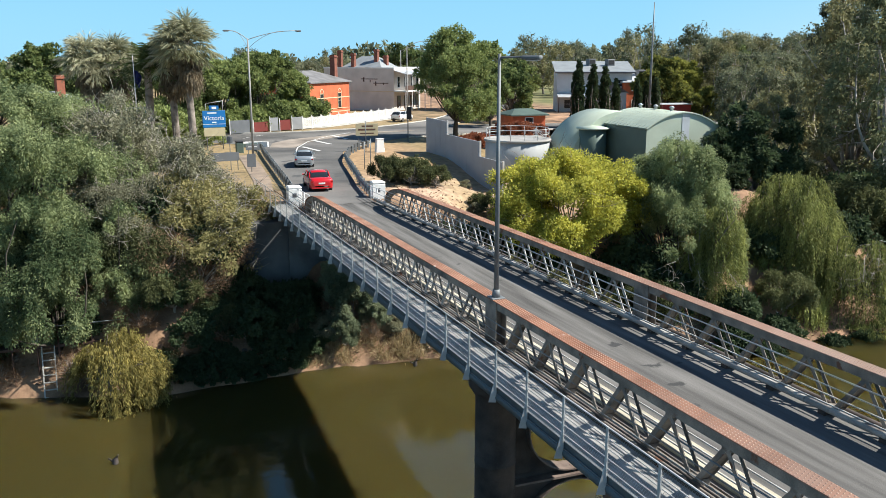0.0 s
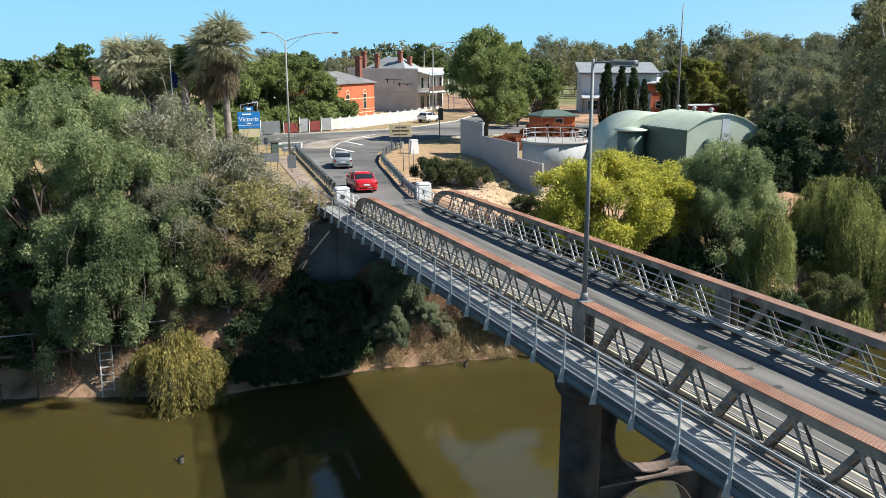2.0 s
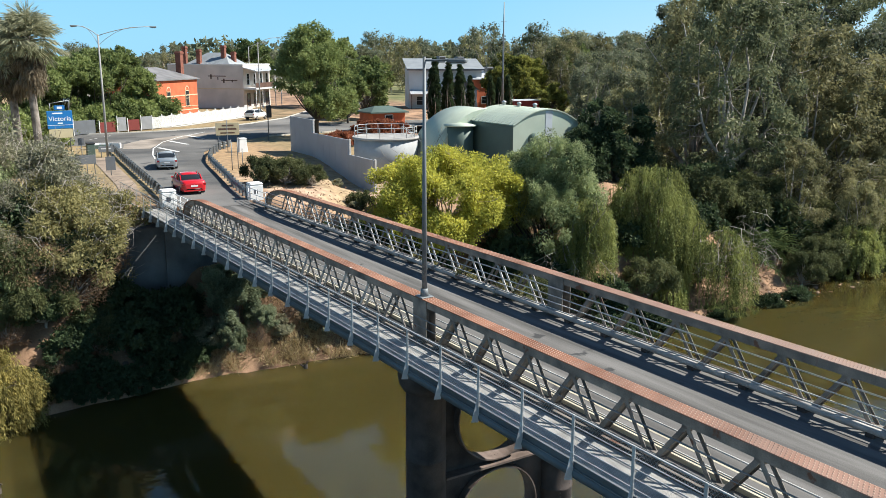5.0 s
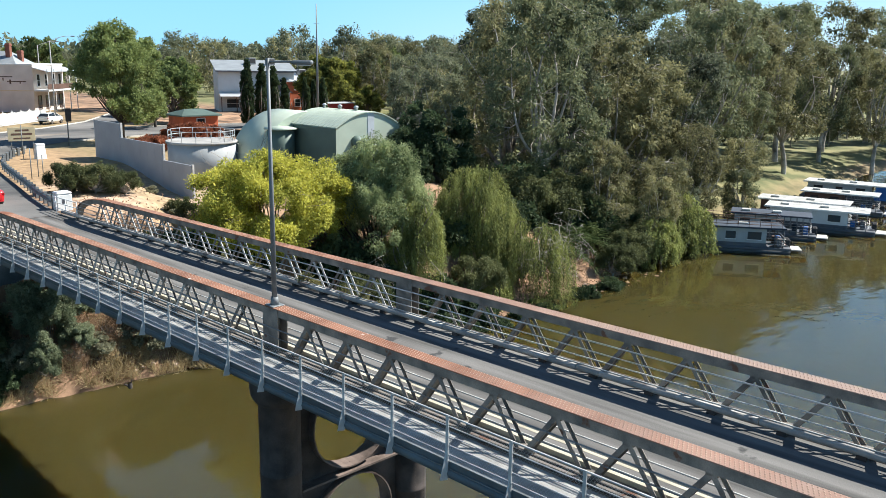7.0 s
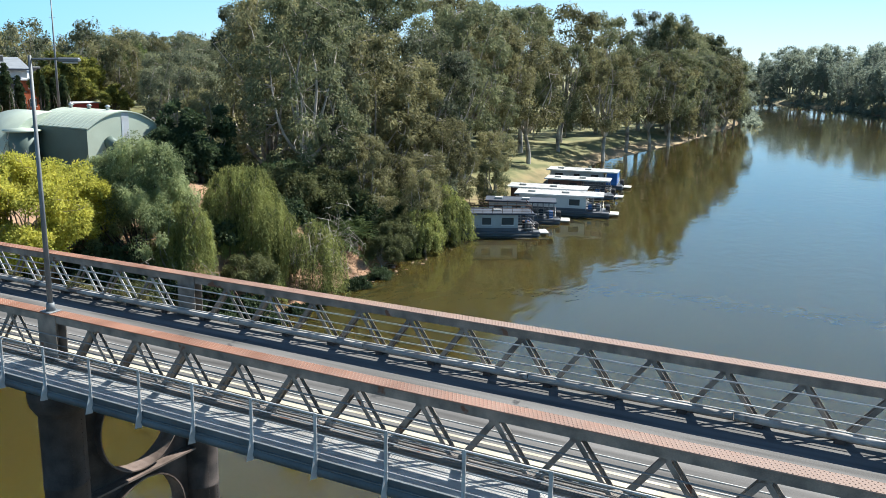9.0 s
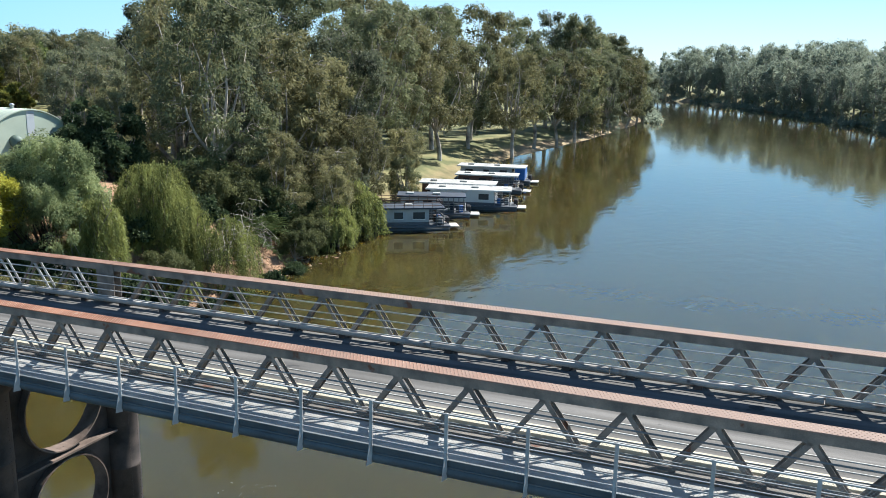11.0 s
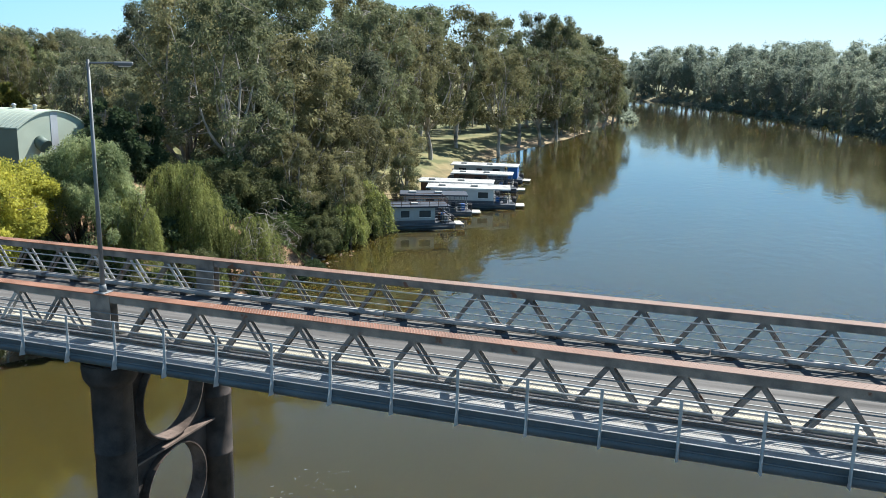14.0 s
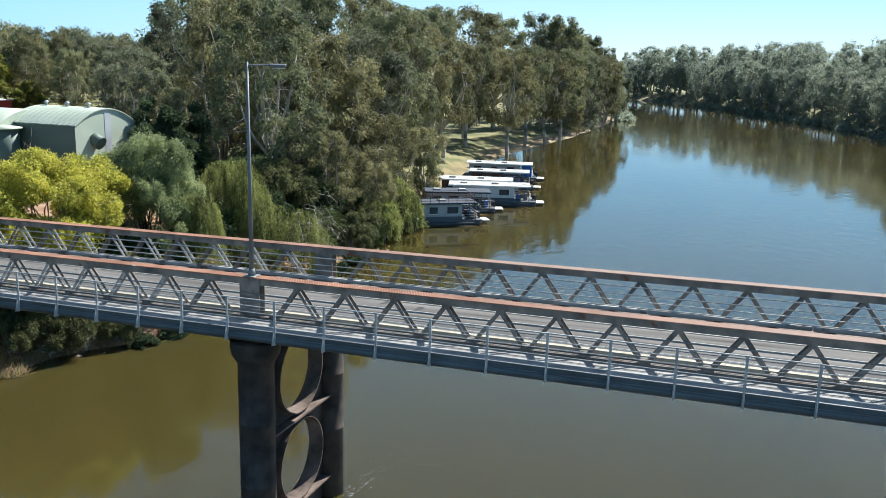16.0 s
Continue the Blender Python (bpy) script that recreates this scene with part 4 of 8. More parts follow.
def weeping_tree(seed, height, radius, strands=620, per=34, hang=(1.5, 5.0), L=0.26, W=0.07, leaf=None, name="willow_tree", label="", group="", sway=0.1, inner=0.5, bark=None, floor=0.3, boughs=0):
    """A dome of boughs from which leafy strands hang down."""
    r = np.random.default_rng(seed)
    tree = thing(name, label, "tree", group)
    boughs = boughs or max(10, strands // 22)
    ub = unit(r.normal(size=(boughs, 3)))
    ub[:, 2] = np.where(ub[:, 2] < -0.35, -ub[:, 2], ub[:, 2])
    which = r.integers(0, boughs, strands)
    u = unit(ub[which] + r.normal(size=(strands, 3)) * (1.1 / np.sqrt(boughs)))
    lump = 1 + 0.34 * np.sin(ub[which, 0] * 4.3 + seed) * np.cos(ub[which, 1] * 3.7 + seed * 1.7)
    rad = (r.uniform(inner, 1.0, boughs) ** 0.6)[which] * lump * (1 - 0.5 * np.linalg.norm(u - ub[which], axis=1) ** 2)
    cz = height * 0.5
    top = np.stack((u[:, 0] * rad * radius, u[:, 1] * rad * radius, cz + u[:, 2] * rad * (height - cz)), 1)
    wood = []
    rr = 0.028 * height
    hub = np.array([r.normal() * 0.3, r.normal() * 0.3, height * 0.3])
    wood.append(tube(bent([0, 0, -0.5], hub, 0.05, r, 5), np.linspace(rr * 1.3, rr, 5), 8))
    for c in top[:: max(1, strands // 45)]:
        wood.append(tube(bent(hub, c, 0.12, r, 6), np.linspace(rr * 0.4, rr * 0.06, 6), 5))
    v, f = joined(wood)
    raw("trunk", v, f, bark or M_bark, tree, True)
    drop = r.uniform(*hang, boughs)[which] * r.uniform(0.5, 1.1, strands)
    out = np.concatenate((u[:, :2], np.zeros((strands, 1))), 1)
    t = np.linspace(0, 1, per)[None, :, None] * np.ones((strands, 1, 1))
    drift = (r.normal(size=(strands, 1, 3)) * sway * np.array([1, 1, 0]))
    p = top[:, None] + out[:, None] * (0.16 * radius) * np.sqrt(t) + drift * t * drop[:, None, None] + np.array([0, 0, -1.0]) * (t ** 1.25) * drop[:, None, None]
    p = p + r.normal(size=p.shape) * np.where(r.uniform(size=p.shape[:2]) < 0.15, 0.22, 0.06)[..., None]
    p[..., 2] = np.maximum(p[..., 2], floor + 0.2 * r.uniform(size=p.shape[:2]))
    p = p.reshape(-1, 3)
    way = r.normal(size=p.shape) * 0.45 + np.array([0, 0, -1.0]) + 0.5 * np.repeat(out, per, 0)
    v, f = leaves(p, way, L, W, r)
    raw("crown", v, f, leaf, tree)
    return tree


def palm_tree(seed, height, fan=True, label="", frond=2.2, count=46):
    """A palm: ringed trunk, a ball of fronds, and for the fan palm a skirt of dead ones."""
    r = np.random.default_rng(seed)
    tree = thing("palm_tree", label, "palm tree", "palms beside the crossing")
    zs = np.linspace(-0.3, height, 40)
    rad = (0.36 if fan else 0.42) * (1.15 - 0.25 * zs / height) + 0.02 * (np.arange(40) % 2)
    v, f = tube(np.stack((0.12 * np.sin(zs * 0.3 + seed), 0 * zs, zs), 1), rad, 12)
    raw("trunk", v, f, M_bark, tree, True)

    def fronds(n, lo, hi, length, sag, name, mat, drop=0.0, limp=0.5):
        pcs = []
        for i in range(n):
            a, e = r.uniform(0, 2 * np.pi), np.radians(r.uniform(lo, hi))
            d = np.array([np.cos(a) * np.cos(e), np.sin(a) * np.cos(e), np.sin(e)])
            t = np.linspace(0, 1, 9)[:, None]
            Lf = length * r.uniform(0.8, 1.15)
            path = np.array([0, 0, height - drop * r.uniform(0, 1)]) + d * t * Lf + np.array([0, 0, -1]) * sag * Lf * t ** 2.2
            pcs.append(tube(path, np.linspace(0.035, 0.012, 9), 4))
            side = unit(np.cross(d, [0, 0, 1.0]))
            if fan:
                k = 44
                ang = r.uniform(-1.7, 1.7, k)[:, None]
                way = np.cos(ang) * d + np.sin(ang) * side + np.array([0, 0, -0.15])
                at = np.repeat(path[6][None], k, 0)
                stiff = leaves(at, way, Lf * 0.42, 0.10, r)
                pcs.append(stiff)
                tips = stiff[0].reshape(-1, 4, 3)[:, 2]
                pcs.append(leaves(tips - unit(way) * 0.12, way * (1 - limp) + np.array([0, 0, -limp * 1.4]), Lf * 0.34, 0.075, r))
            else:
                k = 80
                s = r.uniform(0.15, 1, k)
                at = path[(s * 8).astype(int)]
                way = side * np.where(np.arange(k) % 2, 1, -1)[:, None] + d * 0.6 + np.array([0, 0, -0.45])
                pcs.append(leaves(at, way, 0.6, 0.09, r))
        v, f = joined(pcs)
        raw(name, v, f, mat, tree)
    if fan:
        fronds(int(count * 1.2), -38, 88, frond, 0.16, "crown", M_palm, 0.6, 0.3)
        fronds(count, -82, -40, frond * 0.75, 0.5, "skirt", M_palmdead, height * 0.24, 0.8)
    else:
        fronds(count, -25, 85, frond, 0.5, "crown", M_phoenix)
    return tree


def plant(ob, x, y, turn=0.0, size=1.0, z=None):
    ob.matrix_basis = pose(x, y, gz(x, y) - 0.1 if z is None else z, 0, 0, turn) @ Matrix.Scale(size, 4)
    return ob


def plant_copy(ob, x, y, turn=0.0, size=1.0, z=None):
    return copy_thing(ob, pose(x, y, gz(x, y) - 0.1 if z is None else z, 0, 0, turn) @ Matrix.Scale(size / ob.scale.x, 4))


PEPPER = "big weeping pepper tree on the river bank"
plant(round_tree(11, 15.4, 9.6, 0.16, 860, 390, 0.17, 0.066, M_pepper, "pepper_tree", PEPPER, 0.7, "bank trees", 0.068, flat=1.25, core=0.12, bark=M_darkbark, lobes=34, lobe=0.23), -8.2, 60.8, 0, 1.0, 1.0)
plant(round_tree(12, 10.8, 3.8, 0.05, 300, 340, 0.17, 0.066, M_pepper, "pepper_tree", "smaller weeping pepper tree hanging over the water's edge", 0.8, "bank trees", 0.15, flat=1.4, core=0.12, bark=M_darkbark, lobes=14, lobe=0.5), -4.4, 54.3, 40, 1.0, -0.6)
plant_copy(bpy.data.objects["pepper_tree.001"], -0.9, 56.2, 100, 0.82, 0.8)
plant(round_tree(13, 14.5, 7.0, 0.1, 230, 460, 0.22, 0.062, M_pepper, "pepper_tree", PEPPER, 0.7, "bank trees", 0.136, flat=1.3, core=0.12, bark=M_darkbark, lobes=20, lobe=0.36), -20.0, 63.0, 10, 1.0, 2.0)
plant(round_tree(14, 11.0, 6.0, 0.04, 320, 230, 0.2, 0.08, M_grey, "grey_shrub_tree", "twiggy grey-leaved tree on the bank", 0.3, "bank trees", 0.12, M_twig, core=0.1, lobes=20, lobe=0.34, twigs=420), 1.6, 61.5, 0, 1.0, 4.2)
grey_tree = bpy.data.objects["grey_shrub_tree"]
plant_copy(grey_tree, -0.6, 58.6, 130, 0.7, 3.4)
plant(round_tree(15, 9.6, 5.6, 0.0, 320, 210, 0.2, 0.085, M_olive, "olive_shrub_tree", "half-bare olive-coloured bush on the steep bank", 0.2, "bank trees", 0.12, M_twig, core=0.1, lobes=18, lobe=0.32, twigs=420), 3.4, 57.0, 60, 1.0, 0.6)
plant(round_tree(24, 6.2, 3.3, 0.02, 120, 230, 0.2, 0.085, M_olive, "olive_shrub_tree", "olive-coloured bush beside the footway", 0.2, "bank trees", 0.15, M_twig, core=0.1, lobes=10, lobe=0.4, twigs=120), 6.8, 61.0, 20, 1.0, 3.6)
plant(weeping_tree(16, 4.7, 2.7, 620, 44, (1.2, 3.2), 0.26, 0.055, M_goldwillow, "golden_willow", "golden willow bush drooping into the water", "bank trees", floor=0.25), -1.2, 50.6, 0, 1.0, WATER - 0.25)
under = plant(round_tree(17, 4.0, 2.3, 0.02, 210, 200, 0.17, 0.085, M_bankgreen, "bank_shrub", "grey-green shrub on the bank under the bridge", 0.2, "bank trees", 0.15, core=0.1, lobes=13, lobe=0.4), 14.2, 53.4, 0, 0.75)
for i, (x, y, s_) in enumerate(((13.2, 52.0, 0.5), (15.3, 54.4, 0.66), (15.2, 52.5, 0.5), (13.4, 55.0, 0.62), (16.3, 55.6, 0.55))):
    plant_copy(under, x, y, 70 * i + 40, s_)
plant(round_tree(18, 8.3, 5.9, 0.04, 430, 340, 0.17, 0.11, M_yellow, "autumn_tree", "round tree with yellow autumn leaves below the tank", 0.2, "", 0.13, core=0.1, lobes=64, lobe=0.27, twigs=80), 31.2, 54.4, 0, 1.0, 3.4)
plant(round_tree(19, 10.9, 5.0, 0.02, 400, 350, 0.18, 0.066, M_pepperpale, "pepper_tree", "grey-green weeping pepper tree beside the bridge", 0.8, "bank trees", 0.115, flat=1.35, core=0.1, bark=M_darkbark, lobes=26, lobe=0.36), 38.6, 51.6, 0, 1.0, 0.8)
plant(weeping_tree(20, 11.6, 4.4, 1150, 74, (3.5, 8.0), 0.26, 0.05, M_willow, "willow_tree", "weeping willow at the water's edge", "willows", floor=0.3, boughs=24, sway=0.05, inner=0.4), 48.8, 50.8, 0, 1.0, -0.9)
plant(weeping_tree(21, 7.2, 3.9, 620, 66, (2.5, 6.5), 0.28, 0.05, M_willow, "willow_tree", "lower willow trailing its strands into the river", "willows", floor=0.3, boughs=22, sway=0.04, inner=0.35), 51.3, 46.8, 0, 1.0, -1.2)
plant(weeping_tree(22, 9.9, 2.3, 620, 74, (3.5, 9.0), 0.28, 0.045, M_willow, "willow_tree", "narrow willow in front of the pepper tree", "willows", floor=0.3, boughs=14, sway=0.07, inner=0.3), 39.0, 48.5, 0, 1.0, -0.6)

def bare_twigs(seed, n, size, label):
    """A tangle of bare drooping grey twigs."""
    q = np.random.default_rng(seed)
    ob = thing("bare_branches", label, "branches", "bare branches in the willows")
    pcs = []
    for i in range(n):
        a = q.normal(size=3) * np.array([0.5, 0.5, 0.45]) * size
        b = a + q.normal(size=3) * size * 0.35 + np.array([0, 0, -0.35 * size])
        p = bent(a, b, 0.3, q, 6)
        pcs.append(tube(p, np.linspace(0.022, 0.007, 6), 4))
        for k in (2, 3, 4):
            pcs.append(tube(bent(p[k], p[k] + q.normal(size=3) * 0.35 * size + np.array([0, 0, -0.15 * size]), 0.25, q, 4), np.linspace(0.018, 0.006, 4), 3))
    v, f = joined(pcs)
    tagged(raw("tangle", v, f, M_twig, ob, True), kind="stuff")
    return ob


dead = plant(bare_twigs(95, 11, 1.6, "bare grey drooping willow branches"), 53.0, 44.6, 0, 1.0, 4.6)
for i, (x, y, z, s_) in enumerate(((50.6, 44.8, 3.6, 1.0), (55.2, 44.2, 3.4, 0.9), (38.6, 46.8, 4.2, 1.0), (36.4, 47.6, 3.4, 0.8), (52.0, 43.6, 2.2, 0.8))):
    plant_copy(dead, x, y, 70 * i, s_, z)

bush = round_tree(81, 4.2, 2.6, 0.03, 150, 130, 0.24, 0.065, M_under, "bank_shrub", "dark olive green shrub along the river bank", 0.75, "bank shrubs", 0.17, M_twig, flat=1.2, core=0.1, lobes=11, lobe=0.42)
plant(bush, 63.5, 46.0, 0, 0.8)
bush2 = weeping_tree(82, 5.5, 3.0, 420, 34, (1.5, 4.0), 0.3, 0.11, M_willow, "bank_shrub", "trailing green shrub over the water", "bank shrubs", floor=0.2)
plant(bush2, 71.5, 45.8, 0, 0.8, -1.3)
r = np.random.default_rng(17)
shrubs_upstream = [(66.5, 47.2, 0.9), (70, 48, 1.1), (74.5, 48, 1.1), (64, 52, 1.5), (60, 54, 1.3), (76, 52, 1.3), (82, 52, 1.0), (68, 58, 1.2), (88, 54, 0.8), (62, 64, 1.2), (72, 63, 1.0), (2.5, 53.5, 0.75), (5.5, 53.0, 0.6), (0.5, 55.5, 0.8)]
shrubs_downstream = [(-8, 55.6, 0.7), (-12, 57, 0.9), (19.5, 53, 0.55), (22.5, 52.5, 0.7), (25.5, 52.5, 0.8), (17.5, 55.5, 0.6), (28, 50.5, 0.9), (34, 48.2, 0.9), (45, 46.5, 0.8), (85, 50, 0.6), (92, 50.5, 0.6), (80, 50.5, 1.0)]
for i, (x, y, s_) in enumerate(shrubs_upstream + shrubs_downstream):
    plant_copy(bush, x, y, 47 * i, s_ * r.uniform(0.9, 1.1))
for i, (x, y, s_) in enumerate(((76.5, 46.6, 0.9), (79.8, 48.6, 1.1), (46.4, 46.6, 0.6))):
    plant_copy(bush2, x, y, 80 * i, s_, -1.3)
fern = palm_tree(83, 1.6, False, "low date palm in the dark undergrowth", 3.4, 60)
plant(fern, 68.5, 50.5)
for i, (x, y, s_) in enumerate(((58.4, 48.2, 1.1), (62.6, 48.6, 1.0), (72.5, 51.5, 1.1), (65, 53.5, 1.0), (76, 55, 1.0), (70, 55.5, 1.2))):
    plant_copy(fern, x, y, 75 * i, s_)
# shrubs on the mound and below the footway
small = round_tree(84, 2.4, 1.7, 0.03, 50, 200, 0.2, 0.1, M_grey, "mound_shrub", "grey-olive shrub on the dry mound", 0.0, "mound shrubs", 0.26)
plant(small, 22.4, 66.6, 0, 0.5)
for i, (x, y, s_) in enumerate(((24.0, 64.9, 0.38), (23.2, 65.8, 0.45), (26.0, 60.0, 0.35), (21.4, 68.0, 0.36), (29.8, 71.5, 0.3))):
    plant_copy(small, x, y, 65 * i, s_)

for i, (x, y, s_) in enumerate(((20.7, 66.6, 0.62), (22.4, 65.4, 0.6), (24.0, 63.6, 0.46), (27.0, 60.4, 0.4))):
    plant_copy(bush, x, y, 63 * i, s_)

# sunlit shrubs at the water's edge beyond the pier
for i, (x, y, s_) in enumerate(((24.0, 51.2, 0.62), (26.2, 50.0, 0.7), (28.4, 48.9, 0.75), (30.4, 47.8, 0.5))):
    plant_copy(bush, x, y, 71 * i, s_)

# scrub added beneath the bridge, its near-black leaves standing in for deep shade
scrub = round_tree(85, 2.6, 2.1, 0.02, 50, 110, 0.26, 0.15, M_dark, "dark_scrub", "near-black scrub standing in for deep shade on the bank", 0.3, "dark scrub", 0.26)
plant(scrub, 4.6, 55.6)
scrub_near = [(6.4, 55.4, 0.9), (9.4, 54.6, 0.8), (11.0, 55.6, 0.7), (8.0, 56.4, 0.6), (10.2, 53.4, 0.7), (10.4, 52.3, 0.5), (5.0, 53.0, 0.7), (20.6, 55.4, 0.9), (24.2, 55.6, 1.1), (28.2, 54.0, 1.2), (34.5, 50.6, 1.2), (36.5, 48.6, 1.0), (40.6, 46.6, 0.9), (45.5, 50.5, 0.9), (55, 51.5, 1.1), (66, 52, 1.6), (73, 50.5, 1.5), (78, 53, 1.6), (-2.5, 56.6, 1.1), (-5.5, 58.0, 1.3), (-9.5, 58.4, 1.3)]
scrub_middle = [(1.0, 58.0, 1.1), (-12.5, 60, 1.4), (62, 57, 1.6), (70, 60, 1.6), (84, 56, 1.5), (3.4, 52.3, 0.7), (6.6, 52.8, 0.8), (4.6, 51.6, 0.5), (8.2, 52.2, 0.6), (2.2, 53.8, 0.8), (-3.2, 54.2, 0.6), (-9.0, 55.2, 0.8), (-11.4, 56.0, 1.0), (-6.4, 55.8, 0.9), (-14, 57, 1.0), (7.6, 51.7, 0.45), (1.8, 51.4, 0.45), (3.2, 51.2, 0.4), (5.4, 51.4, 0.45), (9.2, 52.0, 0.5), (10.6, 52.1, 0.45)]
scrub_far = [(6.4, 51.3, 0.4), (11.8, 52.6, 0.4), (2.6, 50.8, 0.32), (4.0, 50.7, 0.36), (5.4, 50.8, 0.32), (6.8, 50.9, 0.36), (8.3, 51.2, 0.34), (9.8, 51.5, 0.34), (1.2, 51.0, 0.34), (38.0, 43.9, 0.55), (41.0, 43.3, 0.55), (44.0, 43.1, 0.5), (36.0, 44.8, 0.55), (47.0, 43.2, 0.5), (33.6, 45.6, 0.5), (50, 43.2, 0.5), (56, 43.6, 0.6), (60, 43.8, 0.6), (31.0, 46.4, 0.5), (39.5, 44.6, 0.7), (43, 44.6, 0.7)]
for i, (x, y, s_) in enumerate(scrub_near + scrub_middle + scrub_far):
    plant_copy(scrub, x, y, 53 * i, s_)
plant(round_tree(86, 7.6, 2.6, 0.02, 120, 220, 0.24, 0.12, M_dark, "dark_tree", "dark leafy tree against the shed's gable", 0.4, "bank trees", 0.2, lobes=14, lobe=0.4), 50.2, 60.6, 0, 1.0, 5.2)
plant_copy(bpy.data.objects["dark_tree"], 54.0, 60.4, 120, 1.3, 4.6)

# dry half-bare brush on the sunlit bank
brush = round_tree(87, 3.0, 2.2, 0.02, 60, 90, 0.16, 0.05, M_litter, "dry_brush", "dry half-bare brush on the earth bank", 0.1, "dry brush", 0.3, M_twig, core=0.0)
plant(brush, 2.0, 55.0)
for i, (x, y, s_) in enumerate(((4.2, 54.4, 0.9), (0.4, 53.4, 0.6), (5.8, 56.4, 1.0), (-1.6, 55.0, 0.7), (15.8, 53.4, 0.5), (17.4, 53.0, 0.5), (5.2, 52.6, 0.6), (2.8, 51.8, 0.5), (-3.8, 53.0, 0.5), (-8.0, 54.0, 0.6), (19.4, 52.4, 0.5), (15.0, 52.2, 0.45), (28.6, 60.5, 0.4), (22.0, 58.0, 0.5))):
    plant_copy(brush, x, y, 59 * i, s_)
# gum forest along the river park
GUM_H = (24, 22, 26, 19, 23, 21)
GUM_SORTS = ((M_gum, "grey-green"), (M_gumolive, "olive-brown"), (M_gumgrey, "blue-grey"), (M_gumolive, "olive-brown"), (M_gum, "grey-green"), (M_gumgrey, "blue-grey"))
gums = [gum_tree(31 + i, GUM_H[i], s, c, leaf=GUM_SORTS[i][0], label="tall river red gum with pale bark and %s crown" % GUM_SORTS[i][1]) for i, (s, c) in enumerate(((6.8, 95), (6.0, 85), (7.0, 100), (5.6, 75), (6.4, 90), (6.2, 80)))]
OPEN_H = (24, 21)
opens = [gum_tree(41 + i, OPEN_H[i], 6.2, 80, leaf=lf, low=0.30, label="river red gum with a bare pale trunk and %s crown" % c) for i, (lf, c) in enumerate(((M_gum, "grey-green"), (M_gumolive, "olive-brown")))]
near_stand = [(66, 57, 23), (72, 68, 25), (62, 73, 15), (80, 57, 22), (86, 70, 26), (95, 60, 22), (101, 74, 27), (76, 84, 16), (90, 88, 24), (110, 62, 23), (116, 80, 26), (124, 68, 24), (104, 96, 26), (137, 78, 27), (150, 70, 25), (128, 100, 27), (163, 84, 27)]
far_stand = [(176, 72, 27), (190, 88, 28), (205, 74, 27), (222, 68, 28), (238, 82, 27), (252, 64, 25), (268, 74, 27), (284, 64, 25), (298, 70, 26), (312, 63, 22), (326, 72, 24), (180, 108, 28), (150, 118, 28), (210, 110, 28), (57, 63, 10), (75, 61, 20), (88, 58, 19), (102, 62, 20)]
shore_stand = [(93, 78, 24), (82, 76, 22), (110, 90, 26), (140, 64, 20), (230, 60, 20), (262, 60, 20), (70, 78, 17), (118, 60, 15), (92, 54, 13), (129, 66, 19), (160, 66, 19), (168, 59, 20), (186, 60, 21), (198, 58, 20), (212, 57, 21), (244, 57, 20), (274, 57, 20), (292, 57, 19), (306, 57, 18)]
spots = near_stand + far_stand + shore_stand + [(226, 61, 29), (232, 63, 27)]
spots = [(x, y, h + (3.5 if x > 98 and h > 18 else 0)) for x, y, h in spots]
parked = []
for i, (x, y, h) in enumerate(spots):
    if 104 < x < 222 and y < 78:          # mown park: clear trunks under the crowns
        parked.append((x, y, h))
        continue
    src, hh = gums[i % 6], GUM_H[i % 6]
    if i < 6:
        plant(src, x, y, 0, h / hh)
    else:
        plant_copy(src, x, y, 67 * i, h / hh)
for i, (x, y, h) in enumerate(parked):
    if i < 2:
        plant(opens[i], x, y, 0, h / OPEN_H[i])
    else:
        plant_copy(opens[i % 2], x, y, 67 * i, h / OPEN_H[i % 2])
r = np.random.default_rng(9)
for i in range(20):      # woods rising behind the shed
    x, y = 101 + 3.6 * i + r.uniform(-3, 3), 112 + 1.2 * i + r.uniform(0, 26)
    plant_copy(gums[i % 6], x, y, 61 * i, r.uniform(10.5, 15) / GUM_H[i % 6])
for i in range(30):      # saplings and low boughs along the park's shore
    x = 88 + 5.2 * i + r.uniform(-2, 2)
    y = float(np.interp(x, SHORE[:, 0], SHORE[:, 1])) + 3 + r.uniform(0, 9)
    if 106 < x < 218:
        y += 15 + r.uniform(0, 14)          # keep the lawn by the boats open
    plant_copy(gums[(i * 5) % 6], x, y, 83 * i, r.uniform(6, 12) / GUM_H[(i * 5) % 6])
for i, (x, y, h) in enumerate(((73.0, 47.6, 9.5), (77.5, 49.0, 11.0), (81.5, 50.6, 10.0), (68.0, 50.5, 11.5), (88.0, 53.6, 13.5))):
    plant_copy(gums[(i * 2 + 1) % 6], x, y, 50 * i, h / GUM_H[(i * 2 + 1) % 6])
# far woods, lighter in detail; the river ones with haze-paled leaves
fars = [gum_tree(51 + i, h, s, 130, 46, 0.55, 0.26, M_gumhaze, low=0.14, clump=1.35, name="far_gum_tree", label="distant gum tree of the river forest") for i, (h, s) in enumerate(((24, 7), (21, 6.5), (26, 7.5), (23, 6.2)))]
backs = [gum_tree(57 + i, h, s, 60, 74, 0.6, 0.3, lf, low=0.10, clump=1.8, name="far_gum_tree", label="distant %s gum tree behind the town" % c) for i, (h, s, lf, c) in enumerate(((24, 8, M_woodfar, "dull green"), (22, 7.5, M_gumolive, "olive-brown"), (25, 8, M_gumgrey, "grey-green")))]
r = np.random.default_rng(5)
wood, behind = [], []
